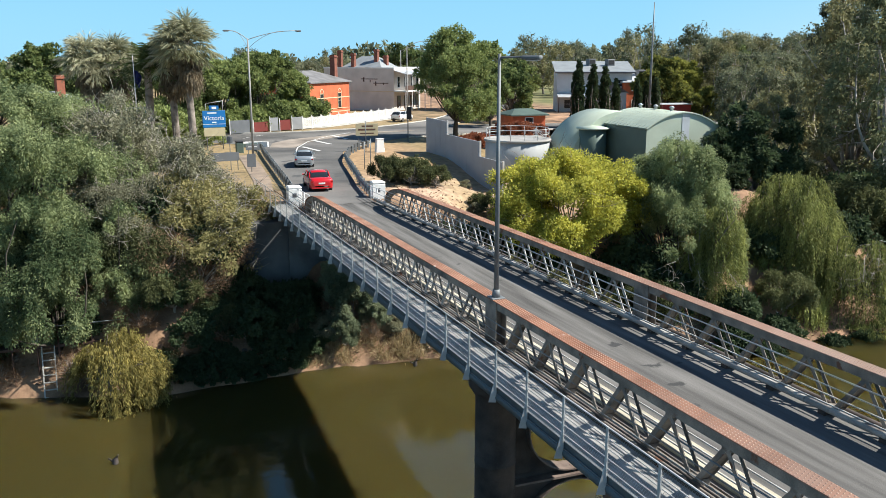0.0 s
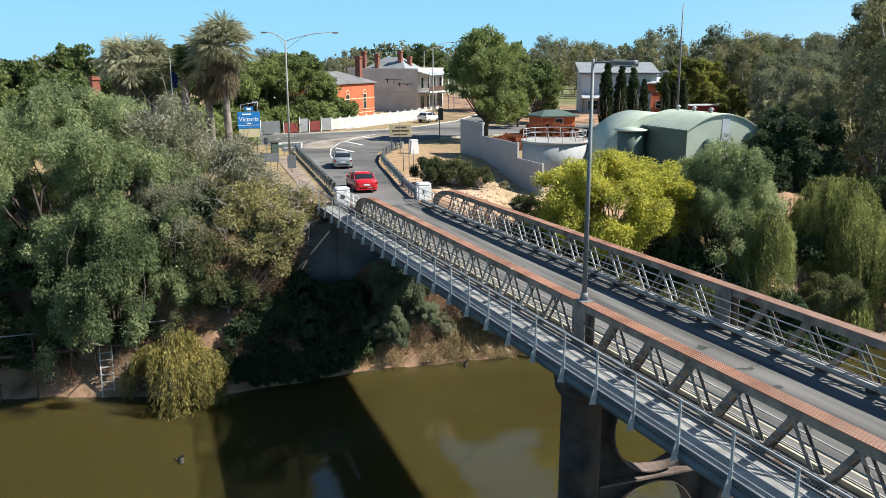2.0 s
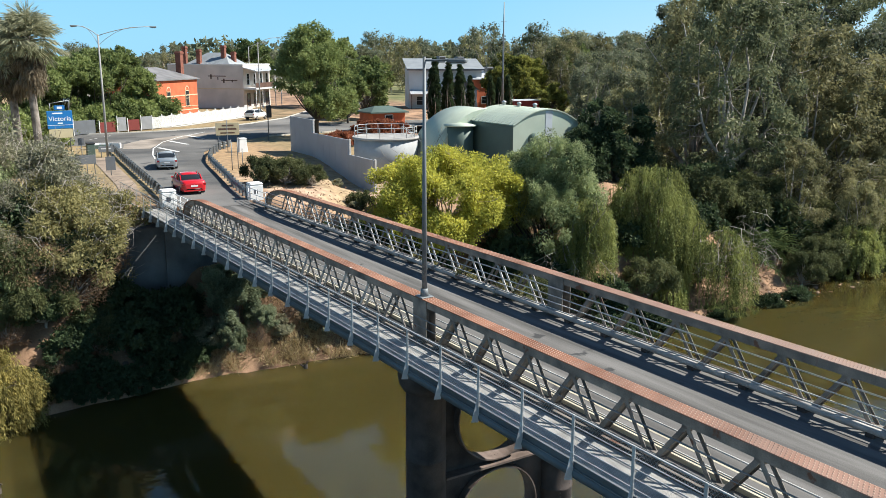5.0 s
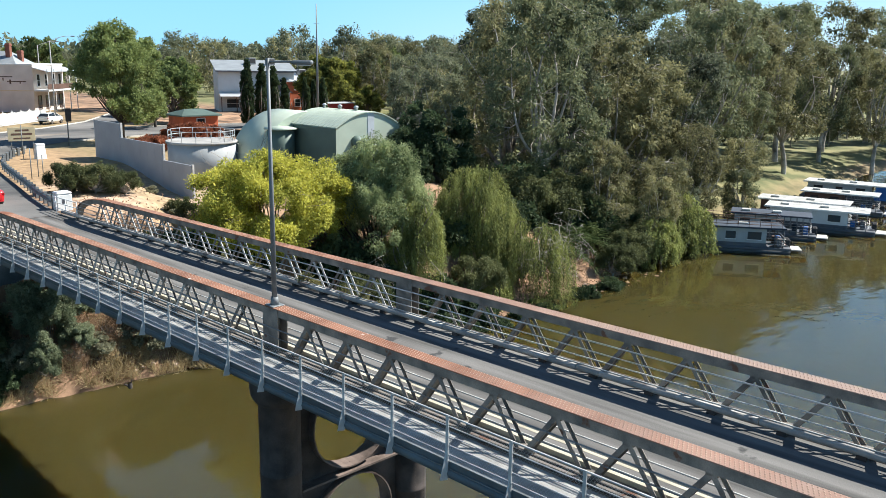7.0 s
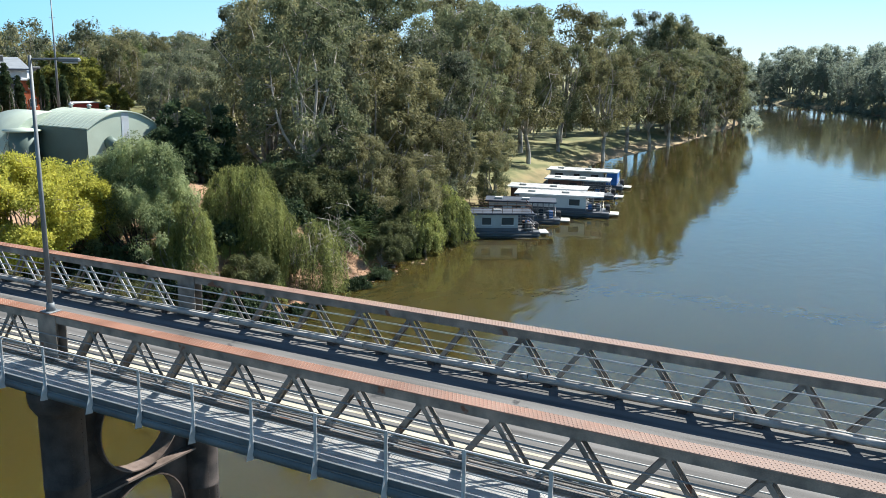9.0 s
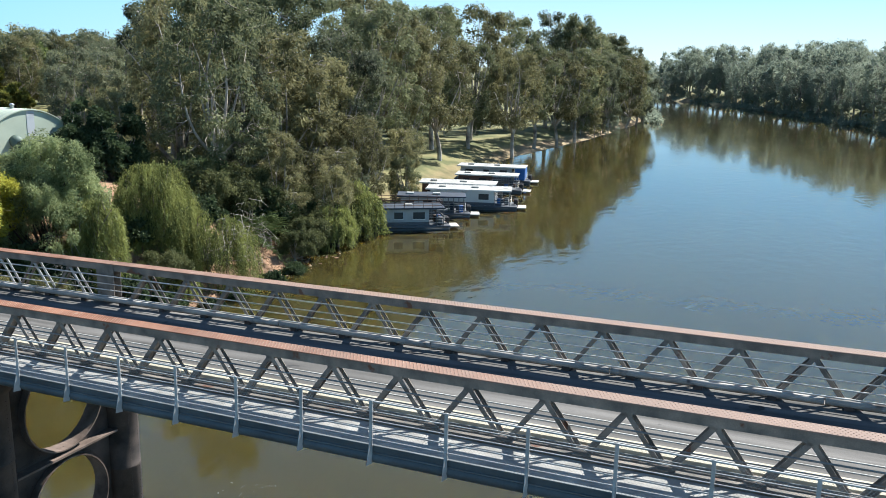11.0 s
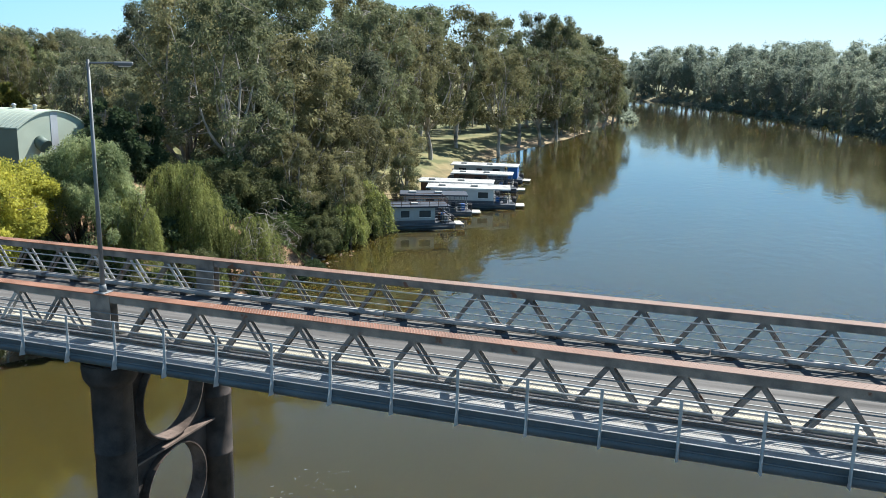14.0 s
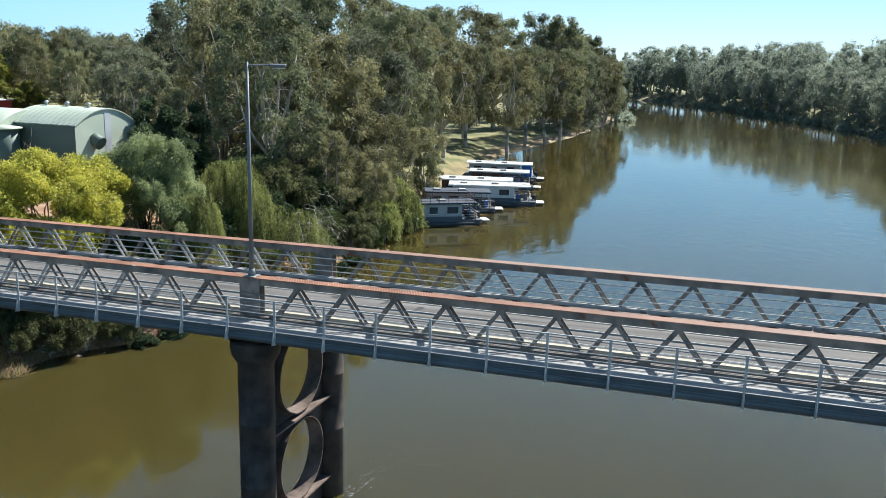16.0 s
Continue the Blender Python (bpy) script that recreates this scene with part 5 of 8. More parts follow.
for i in range(44):      # other bank
    x = 190 + 8.9 * i
    y = float(np.interp(x, OPPO[:, 0], OPPO[:, 1])) - 4 - r.uniform(0, 5)
    wood.append((x, y, r.uniform(17, 23)))
    wood.append((x + r.uniform(-5, 5), y - r.uniform(8, 24), r.uniform(23, 29)))
    wood.append((x + r.uniform(-5, 5), y - r.uniform(22, 34), r.uniform(24, 30)))
for i in range(16):
    x = 330 + 13 * i
    wood.append((x, float(np.interp(x, SHORE[:, 0], SHORE[:, 1])) + r.uniform(5, 30), r.uniform(22, 28)))
for i in range(64):      # behind the town and the park
    x, y = -70 + 420 * (i + r.uniform(0, 1)) / 64, 225 + r.uniform(0, 60) - 70 * max(0.0, (i - 25) / 39)
    behind.append((x, y, r.uniform(9.5, 13.5) + (5 if i > 27 else 0)))
for i in range(48):      # undergrowth at the foot of the far bank
    x = 190 + 8 * i
    wood.append((x, float(np.interp(x, OPPO[:, 0], OPPO[:, 1])) - 1.5 - r.uniform(0, 3), r.uniform(4, 8)))
for i in range(18):      # and along the park's far shore
    x = 218 + 6 * i
    wood.append((x, float(np.interp(x, SHORE[:, 0], SHORE[:, 1])) + 3 + r.uniform(0, 14), r.uniform(3, 7)))
for i in range(24):      # rise behind the works
    behind.append((108 + 6 * i + r.uniform(-4, 4), 140 + 2.2 * i + r.uniform(0, 45), r.uniform(13, 18)))
for i in range(26):      # and behind the houses on the rise
    behind.append((92 + 6 * i + r.uniform(-3, 3), 185 + 1.5 * i + r.uniform(0, 40), r.uniform(13, 17)))
for i in range(24):      # where the river bends away
    x = 330 + 9 * i
    wood.append((x, float(np.interp(x, SHORE[:, 0], SHORE[:, 1])) + 2 + r.uniform(0, 8), r.uniform(14, 22)))
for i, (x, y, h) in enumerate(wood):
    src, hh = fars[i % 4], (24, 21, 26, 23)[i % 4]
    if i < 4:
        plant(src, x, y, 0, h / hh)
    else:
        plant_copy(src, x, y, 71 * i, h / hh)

for i, (x, y, h) in enumerate(behind):
    src, hh = backs[i % 3], (24, 22, 25)[i % 3]
    if i < 3:
        plant(src, x, y, 0, h / hh)
    else:
        plant_copy(src, x, y, 71 * i, h / hh)

# low wooded skyline beyond the town
q = np.random.default_rng(6)
n = 2300
ridge = np.stack((q.uniform(-340, 460, n), q.uniform(300, 380, n), q.uniform(0, 1, n) ** 0.8), 1)
ridge[:, 2] = TOWN + ridge[:, 2] * (10.5 + 5.0 * smooth01((ridge[:, 0] - 20) / 120)) * (0.85 + 0.25 * np.sin(ridge[:, 0] * 0.11) * np.sin(ridge[:, 0] * 0.043 + 1))
v, f = clump_leaves(ridge, q.uniform(1.6, 3.2, n), 26, 1.5, 0.9, 0.4, q, 0.8, 0.4)
tagged(raw("far_woods", v, f, M_woodfar), "low wooded skyline beyond the town", "woods", kind="stuff")

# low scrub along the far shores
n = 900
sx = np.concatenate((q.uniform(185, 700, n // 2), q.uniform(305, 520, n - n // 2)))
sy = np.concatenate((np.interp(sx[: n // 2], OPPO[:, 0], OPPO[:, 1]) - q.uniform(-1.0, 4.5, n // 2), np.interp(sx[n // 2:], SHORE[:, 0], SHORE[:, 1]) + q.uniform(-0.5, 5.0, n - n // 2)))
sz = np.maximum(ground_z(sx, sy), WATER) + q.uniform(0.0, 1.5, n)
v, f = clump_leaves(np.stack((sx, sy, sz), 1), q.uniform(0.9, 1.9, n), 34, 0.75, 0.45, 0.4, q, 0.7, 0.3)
tagged(raw("shore_scrub", v, f, M_gumhaze), "low scrub along the far river banks", "scrub", kind="stuff")

# ---- streets ----
bm = bmesh.new()
ngon(bm, [(11.9, 57.9), (12.4, 61), (12.9, 68), (14.2, 84), (15.4, 96), (14, 104), (9, 110), (-60, 114), (-60, 122.5), (10, 119.8), (21, 119.2), (26.5, 119.6), (33, 121.6), (40.4, 126.2), (49.5, 134.6), (87, 190), (93, 184), (57, 136), (48, 122), (80, 118), (110, 116), (110, 110), (60, 111), (36, 106), (30, 101.5), (26.5, 97), (23.5, 92), (20.8, 82), (19.6, 75), (18.0, 66), (17.2, 60), (17.1, 57.9)], TOWN + 0.05)
bmesh.ops.recalc_face_normals(bm, faces=bm.faces)
ob = link_mesh("road", bm, M_asphalt)
tagged(ob, "grey asphalt road and crossing", "road", kind="structure")
bm = bmesh.new()
ngon(bm, [(16.6, 99.5), (17.8, 104.5), (20.5, 108.4), (25.5, 111.8), (33.0, 115.8), (40.0, 117.4), (40.3, 115.9), (34.0, 113.6), (28.5, 110.4), (24.2, 106.6), (21.0, 102.0), (19.2, 98.0)], TOWN + 0.054)
tagged(link_mesh("road", bm, material("dusty_old_seal", (0.20, 0.175, 0.15), 0.9, 0, 0.3, 25, 0.3, 0.2, other=(0.29, 0.25, 0.21), spec=0.15)), "dusty pale patch of old seal on the road", "road", kind="structure")
edge = [(16.7, 79.2), (17.0, 82.5), (17.45, 88.1), (18.1, 92), (19.6, 98.1), (22.2, 104.7), (26.3, 111.2), (30.5, 115.7)]
lines = [(*p, *q, 0.13) for p, q in zip(edge, edge[1:])]
lines += [(18.1, 90.2, 19.2, 87.4, 0.4), (20.3, 98.8, 21.2, 93.6, 0.4), (23.3, 106, 24.2, 100.8, 0.4), (27.2, 112, 27.8, 106.8, 0.4)]
lines += [(15.3, 112.2, 16.4, 113.5, 0.12), (17.4, 115.0, 18.5, 116.3, 0.12), (10, 110.5, 12, 111.2, 0.12), (6, 115.6, 9, 115.9, 0.12), (-4, 116.5, -1, 116.3, 0.12)]
for x0, y0, x1, y1, w in lines:
    bm = bmesh.new()
    bar(bm, (x0, y0, TOWN + 0.056), (x1, y1, TOWN + 0.056), w, 0.006)
    tagged(link_mesh("road_marking", bm, M_line), "white painted road line", "road marking", kind="structure")

# abutment
M_signgrey0 = material("plaque_metal", (0.12, 0.12, 0.13), 0.5, 0.4, 1, 20, 0.1, 0)
# concrete with the shade under the bridge put into its colour, dark and bluish
M_shadeconc = material("shade_blue_concrete", (0.08, 0.092, 0.10), 0.9, 0, 0.5, 14, 0.3, 0.3, other=(0.13, 0.142, 0.15))
abut = thing("bridge_abutment", "concrete abutment with wing walls under the bridge end, toned dark for shade", "abutment")
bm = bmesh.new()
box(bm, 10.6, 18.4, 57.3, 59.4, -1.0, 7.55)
part("face_wall", bm, M_shadeconc, abut)
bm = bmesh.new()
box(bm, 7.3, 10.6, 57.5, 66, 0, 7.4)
part("wing_wall", bm, M_shadeconc, abut)
bm = bmesh.new()
box(bm, 18.4, 19.2, 58.0, 64, 2, 7.6)
part("wing_wall", bm, M_conc, abut)
for px, py in ((11.6, 59.9), (17.95, 60.1)):
    pil = thing("gate_pillar", "white-painted pillar at the end of the bridge", "pillar", "bridge end pillars", pose(px, py, TOWN - 0.35))
    bm = bmesh.new()
    box(bm, -0.5, 0.5, -0.42, 0.42, 0, 1.4, bevel=0.03)
    part("shaft", bm, M_paint, pil)
    bm = bmesh.new()
    box(bm, -0.52, 0.52, -0.44, 0.44, 1.4, 1.6, bevel=0.09)
    part("cap", bm, M_paint, pil)
    bm = bmesh.new()
    box(bm, -0.2, 0.1, -0.428, -0.42, 0.8, 1.1)
    part("plaque", bm, M_signgrey0, pil, "small dark plaque")

# guard rails along the approach
def guard_fence(pts, side):
    fence = thing("guard_fence", "galvanised W-beam guard fence along the road", "guard rail", "guard fences")
    ps = [Vector((x, y, TOWN)) for x, y in pts]
    bm = bmesh.new()
    prof = [(0, 0.36), (0.08, 0.43), (0.08, 0.50), (0, 0.57), (0.08, 0.64), (0.08, 0.71), (0, 0.78)]
    rows = []
    for i, p in enumerate(ps):
        d = (ps[min(i + 1, len(ps) - 1)] - ps[max(i - 1, 0)]).normalized()
        nrm = Vector((d.y, -d.x, 0)) * side
        rows.append([bm.verts.new(p + nrm * (q - 0.02) + Vector((0, 0, z))) for q, z in prof])
    for a, b in zip(rows, rows[1:]):
        for k in range(len(prof) - 1):
            bm.faces.new((a[k], b[k], b[k + 1], a[k + 1]))
    part("beam", bm, M_galv_dark, fence)
    bm = bmesh.new()
    box(bm, -0.11, 0.11, -0.11, 0.11, -0.4, 0.84)
    post0 = None
    for a, b in zip(ps, ps[1:]):
        n = max(1, int((b - a).length / 1.35))
        for k in range(n):
            p = a.lerp(b, k / n)
            d = (b - a).normalized()
            p = p - Vector((d.y, -d.x, 0)) * side * 0.13
            if post0 is None:
                post0 = part("post", bm, M_galv_dark, fence)
                post0.matrix_basis = Matrix.Translation(p)
            else:
                again(post0, Matrix.Translation(p), fence)


guard_fence([(11.8, 60.4), (12.3, 64), (12.7, 68), (13.3, 75), (13.9, 82), (14.5, 89), (15.1, 95), (15.2, 99)], 1)
guard_fence([(17.4, 60.6), (18.2, 66), (19.0, 70), (19.9, 75), (20.6, 79), (21.6, 84), (23.3, 89), (25.6, 93.5), (28.2, 97)], -1)

# ---- buildings ----
M_brick = material("red_brick", (0.52, 0.13, 0.055), 0.85, 0, 0.8, 14, 0.2, 0.2)
M_oldbrick = material("sooty_old_brick", (0.20, 0.075, 0.05), 0.9, 0, 1, 14, 0.3, 0.2)
M_band = material("cream_render", (0.62, 0.5, 0.33), 0.85, 0, 1, 20, 0.12, 0.1)
M_slate = material("grey_roof", (0.17, 0.165, 0.165), 0.7, 0, 0.6, 10, 0.25, 0.2)
M_tin = material("pale_roof_sheet", (0.50, 0.52, 0.54), 0.5, 0.3, 0.6, 10, 0.12, 0.1)
M_lead = material("dull_grey_roof_sheet", (0.27, 0.29, 0.30), 0.6, 0.2, 0.6, 10, 0.15, 0.1)
M_render = material("grey_rendered_wall", (0.62, 0.55, 0.49), 0.9, 0, 0.4, 12, 0.12, 0.15)
M_white = material("white_wall", (0.66, 0.66, 0.64), 0.8, 0, 0.5, 14, 0.08, 0.1)
M_shedgreen = material("pale_green_sheet", (0.45, 0.51, 0.41), 0.55, 0.1, 0.4, 10, 0.1, 0.1)
M_sheddark = material("dark_green_sheet", (0.085, 0.125, 0.105), 0.6, 0.1, 0.5, 10, 0.15, 0.1)
M_panel = material("blue_grey_panel", (0.30, 0.33, 0.37), 0.6, 0.1, 0.5, 10, 0.08, 0.05)
M_glass = material("dark_window_glass", (0.03, 0.035, 0.04), 0.08, 0, 1, 5, 0.1, 0)
M_timber = material("dark_timber", (0.10, 0.055, 0.04), 0.8, 0, 1, 20, 0.25, 0.2)
M_bluesign = material("blue_sign_face", (0.012, 0.16, 0.44), 0.4, 0, 1, 20, 0.05, 0)
M_signgrey = material("sign_back_grey", (0.16, 0.17, 0.18), 0.6, 0.3, 1, 20, 0.1, 0)
M_sand = material("beige_sign", (0.48, 0.42, 0.27), 0.7, 0, 1, 20, 0.1, 0)


def at45(x, y, turn):
    return pose(x, y, TOWN, 0, 0, turn)


def hip_roof(bm, x0, x1, y0, y1, z, rise, over=0.4, ridge=0.3):
    x0, x1, y0, y1 = x0 - over, x1 + over, y0 - over, y1 + over
    lx, ly = x1 - x0, y1 - y0
    if lx > ly:
        a, b = (x0 + ly / 2 * (1 - ridge) + 0.01, (y0 + y1) / 2), (x1 - ly / 2 * (1 - ridge) - 0.01, (y0 + y1) / 2)
    else:
        a, b = ((x0 + x1) / 2, y0 + lx / 2 * (1 - ridge) + 0.01), ((x0 + x1) / 2, y1 - lx / 2 * (1 - ridge) - 0.01)
    v = [bm.verts.new(p) for p in ((x0, y0, z), (x1, y0, z), (x1, y1, z), (x0, y1, z), (*a, z + rise), (*b, z + rise), (x0, y0, z - 0.18), (x1, y0, z - 0.18), (x1, y1, z - 0.18), (x0, y1, z - 0.18))]
    fs = [(0, 1, 5, 4), (1, 2, 5), (2, 3, 4, 5), (3, 0, 4)] if lx > ly else [(0, 1, 4), (1, 2, 5, 4), (2, 3, 5), (3, 0, 4, 5)]
    for f in fs + [(0, 6, 7, 1), (1, 7, 8, 2), (2, 8, 9, 3), (3, 9, 6, 0), (9, 8, 7, 6)]:
        bm.faces.new([v[i] for i in f])


def chimney(parent, x, y, z0, z1, w=0.7, mat=None):
    bm = bmesh.new()
    box(bm, x - w / 2, x + w / 2, y - w / 2, y + w / 2, z0, z1 - 0.45)
    box(bm, x - w * 0.62, x + w * 0.62, y - w * 0.62, y + w * 0.62, z1 - 0.45, z1 - 0.2, bevel=0.03)
    box(bm, x - w * 0.5, x + w * 0.5, y - w * 0.5, y + w * 0.5, z1 - 0.2, z1, bevel=0.03)
    return part("chimney", bm, mat or M_brick, parent)


def window(parent, x, y, z, w, h, face, arch=False, frame_mat=None):
    """A window in the wall whose outward way is face: -y or x of the house."""
    if face == "-y":
        m = pose(x, y, z)
    elif face == "x":
        m = pose(x, y, z, 0, 0, 90)
    else:
        m = pose(x, y, z, 0, 0, -90)
    bm = bmesh.new()
    box(bm, -w / 2, w / 2, -0.01, 0.04, 0, h, m)
    win = part("window", bm, M_glass, parent, "dark window pane")
    bm = bmesh.new()
    for a in (-w / 2 - 0.09, w / 2):
        box(bm, a, a + 0.09, -0.06, 0.05, -0.06, h + 0.06, m)
    box(bm, -w / 2, w / 2, -0.06, 0.05, h, h + 0.1, m)
    box(bm, -w / 2, w / 2, -0.035, 0.04, h / 2 - 0.03, h / 2 + 0.03, m)
    if arch:
        n = 8
        for k in range(n):
            a, b = math.pi * k / n, math.pi * (k + 1) / n
            p = [m @ Vector((r_ * math.cos(t), -0.06, h + 0.1 + r_ * 1.2 * math.sin(t))) for r_, t in ((w / 2, a), (w / 2 + 0.14, a), (w / 2 + 0.14, b), (w / 2, b))]
            bm.faces.new([bm.verts.new(q) for q in p])
    part("frame", bm, frame_mat or M_band, win, "pale window surround")
    bm = bmesh.new()
    box(bm, -w / 2 - 0.15, w / 2 + 0.15, -0.14, 0.05, -0.16, -0.06, m)
    part("sill", bm, frame_mat or M_band, win)
    return win


# red brick customs house: the street front faces the house's -y
red = thing("brick_house", "red brick building with cream bands and grey hip roof", "building", m=at45(31.6, 145.5, 45))
bm = bmesh.new()
box(bm, 0, 13.2, 0, 11, -0.2, 6.0)
part("wall", bm, M_brick, red)
for bz, bh in ((0.75, 0.14), (3.25, 0.16), (5.6, 0.28), (1.35, 0.08)):
    bm = bmesh.new()
    box(bm, -0.05, 13.25, -0.05, 11.05, bz, bz + bh)
    part("band", bm, M_band if bz < 5 else M_brick, red, "cream string course" if bz < 5 else "")
bm = bmesh.new()
hip_roof(bm, 0, 13.2, 0, 11, 6.15, 1.9)
part("roof", bm, M_slate, red)
for wx in (3.6, 9.6):
    window(red, wx, -0.02, 1.55, 1.1, 2.5, "-y", True)
chimney(red, 12.2, 2.6, 6.0, 10.8, 1.0, M_oldbrick)
chimney(red, 4.5, 9.8, 6.0, 7.2, 0.6)

pub = thing("hotel", "two-storey rendered hotel with iron-roofed verandah", "building", m=at45(51.9, 162, 45))
bm = bmesh.new()
box(bm, 0, 12, 0, 16, -0.2, 8.2)
part("wall", bm, M_render, pub)
bm = bmesh.new()
box(bm, -0.08, 12.08, -0.08, 16.08, 8.2, 8.45)
part("parapet", bm, M_white, pub)
bm = bmesh.new()
hip_roof(bm, 0.5, 8.5, 3.0, 12.5, 8.3, 2.3, 0)
part("roof", bm, M_lead, pub)
for fz in (0.0, 4.0):
    for vx in (0.1, 3.0, 6.0, 9.0, 11.9):
        bm = bmesh.new()
        box(bm, vx - 0.06, vx + 0.06, -2.6, -2.48, fz, fz + 3.6)
        part("verandah_post", bm, M_white, pub)
bm = bmesh.new()
box(bm, 0, 12, -2.7, -0.05, 3.7, 4.0)
part("balcony", bm, M_white, pub)
bm = bmesh.new()
box(bm, 0, 12, -2.62, -2.56, 4.05, 4.95)
part("balcony_rail", bm, M_timber, pub)
bm = bmesh.new()
v = [bm.verts.new(p) for p in ((-0.2, -2.9, 7.2), (12.2, -2.9, 7.2), (12.2, -0.05, 7.9), (-0.2, -0.05, 7.9), (-0.2, -2.9, 7.1), (12.2, -2.9, 7.1), (12.2, -0.05, 7.8), (-0.2, -0.05, 7.8))]
for f in ((0, 1, 2, 3), (7, 6, 5, 4), (0, 4, 5, 1), (1, 5, 6, 2), (3, 7, 4, 0)):
    bm.faces.new([v[i] for i in f])
part("verandah_roof", bm, M_tin, pub)
for wx in (2, 5, 8, 10.5):
    window(pub, wx, -0.02, 4.6, 1.0, 2.0, "-y", frame_mat=M_white)
    window(pub, wx, -0.02, 0.6, 1.2, 2.2, "-y", frame_mat=M_timber)
for cx_, cy_, ch in ((0.9, 12.6, 11.8), (1.0, 9.6, 11.2), (3.0, 5.4, 12.0), (4.4, 4.0, 10.8)):
    chimney(pub, cx_, cy_, 8.2, ch, 0.8, M_oldbrick)
bm = bmesh.new()
for i, (a, b, z, h) in enumerate(((3.6, 7.4, 6.1, 0.16), (6.6, 6.9, 5.6, 0.9), (1.2, 4.6, 5.3, 0.16), (3.9, 4.2, 4.9, 0.8), (5.2, 5.4, 5.5, 0.5), (2.2, 2.4, 5.0, 0.5))):
    box(bm, -0.02, -0.005, a, b, z, z + h)
part("wall_lettering", bm, M_timber, pub, "faded dark lettering bars")
bm = bmesh.new()
box(bm, -0.06, -0.003, 0, 16, 3.7, 3.85)
part("band", bm, M_band, pub)

# white picket fence along the street
fence = thing("picket_fence", "white picket fence along the footpath", "fence")
fa, fb = Vector((25.5, 123.6, TOWN)), Vector((48, 144, TOWN))
fd = (fb - fa).normalized()
nf = int((fb - fa).length / 2.4)
bm = bmesh.new()
box(bm, -0.07, 0.07, -0.07, 0.07, 0, 2.0, bevel=0.02)
p0 = None
for k in range(nf + 1):
    m = Matrix.Translation(fa + fd * 2.4 * k)
    if p0 is None:
        p0 = part("post", bm, M_paint, fence)
        p0.matrix_basis = m
    else:
        again(p0, m, fence)
ang = math.degrees(math.atan2(fd.y, fd.x))
bm = bmesh.new()
box(bm, 0.05, 2.35, 0.02, 0.06, 0, 0.08)
picket_row = []
for k in range(13):
    zc = 1.8 - 0.14 * math.sin(math.pi * (k + 0.5) / 13)
    one = bmesh.new()
    box(one, -0.045, 0.045, -0.02, 0.02, 0.12, zc)
    picket_row.append(one)
p1 = None
for k in range(nf):
    p = fa + fd * 2.4 * k
    m = pose(p.x, p.y, p.z, 0, 0, ang)
    for j in range(13):
        at = m @ Matrix.Translation((0.165 + 0.17 * j, 0, 0))
        if k == 0:
            picket_row[j] = part("picket", picket_row[j], M_paint, fence)
            picket_row[j].matrix_basis = at
        else:
            again(picket_row[j], at, fence)
    for z in (0.35, 1.35):
        if p1 is None:
            p1 = part("fence_rail", bm, M_paint, fence)
            p1.matrix_basis = m @ Matrix.Translation((0, 0, z))
        else:
            again(p1, m @ Matrix.Translation((0, 0, z)), fence)

# shed with an arched roof, by the river works
shed = thing("arched_shed", "green sheet-metal shed with arched roof", "shed")
SX0, SX1, SY0, SE = 43.7, 51.4, 63.2, 12.5


def arch(x, rise=1.35):
    t = (x - (SX0 + SX1) / 2) / ((SX1 - SX0) / 2)
    return SE + rise * (1 - t * t)


bm = bmesh.new()
box(bm, SX0, SX1, SY0 + 0.02, 70, 6.0, SE)
part("side_wall", bm, M_sheddark, shed)
bm = bmesh.new()
n = 16
xs = [SX0 + (SX1 - SX0) * i / n for i in range(n + 1)]
front = [bm.verts.new((x, SY0, 6.0)) for x in (SX0, SX1)]
topv = [bm.verts.new((x, SY0, arch(x) - 0.02)) for x in xs]
bm.faces.new([front[0], front[1]] + topv[::-1])
part("gable", bm, M_shedgreen, shed)
bm = bmesh.new()
ends = [SX0 - 0.1] + xs[1:-1] + [SX1 + 0.1]
sheet = [[bm.verts.new((x, y, arch(q) - d)) for x, q in zip(ends, xs)] for y in (SY0 - 0.15, 71.0) for d in (0, 0.09)]
for k in range(n):
    for i, j in ((0, 2), (1, 3), (0, 1), (2, 3)):
        bm.faces.new((sheet[i][k], sheet[i][k + 1], sheet[j][k + 1], sheet[j][k]))
bmesh.ops.recalc_face_normals(bm, faces=bm.faces)
part("arched_roof", bm, M_shedgreen, shed)
bm = bmesh.new()
n = 20
rows = []
for y in (70.2, 75.5):
    rows.append([bm.verts.new((45.7 + 5.9 * math.cos(math.pi * k / n), y, 7.7 + 5.85 * math.sin(math.pi * k / n))) for k in range(n + 1)])
for k in range(n):
    f = bm.faces.new((rows[0][k], rows[0][k + 1], rows[1][k + 1], rows[1][k]))
    f.smooth = True
bm.faces.new(rows[0][::-1])
bm.faces.new(rows[1])
part("barrel_vault", bm, M_shedgreen, shed, "older half-round vault of ribbed sheet")
for k in range(13):          # standing seams over the arch
    yk = SY0 + 0.1 + 0.62 * k
    bm = bmesh.new()
    pipe(bm, [(x, yk, arch(q) + 0.004) for x, q in zip(ends, xs)], 0.022, 5)
    part("seam", bm, M_shedgreen, shed)
for vx, vy in ((47.5, 65.0), (47.5, 67.5), (47.5, 70.0)):
    bm = bmesh.new()
    pipe(bm, [(vx, vy, SE + 1.3), (vx, vy, SE + 1.62), (vx, vy, SE + 1.63), (vx, vy, SE + 1.8)], [0.16, 0.16, 0.28, 0.1], 12)
    part("roof_vent", bm, M_tin, shed, "small round metal roof vent")
bm = bmesh.new()
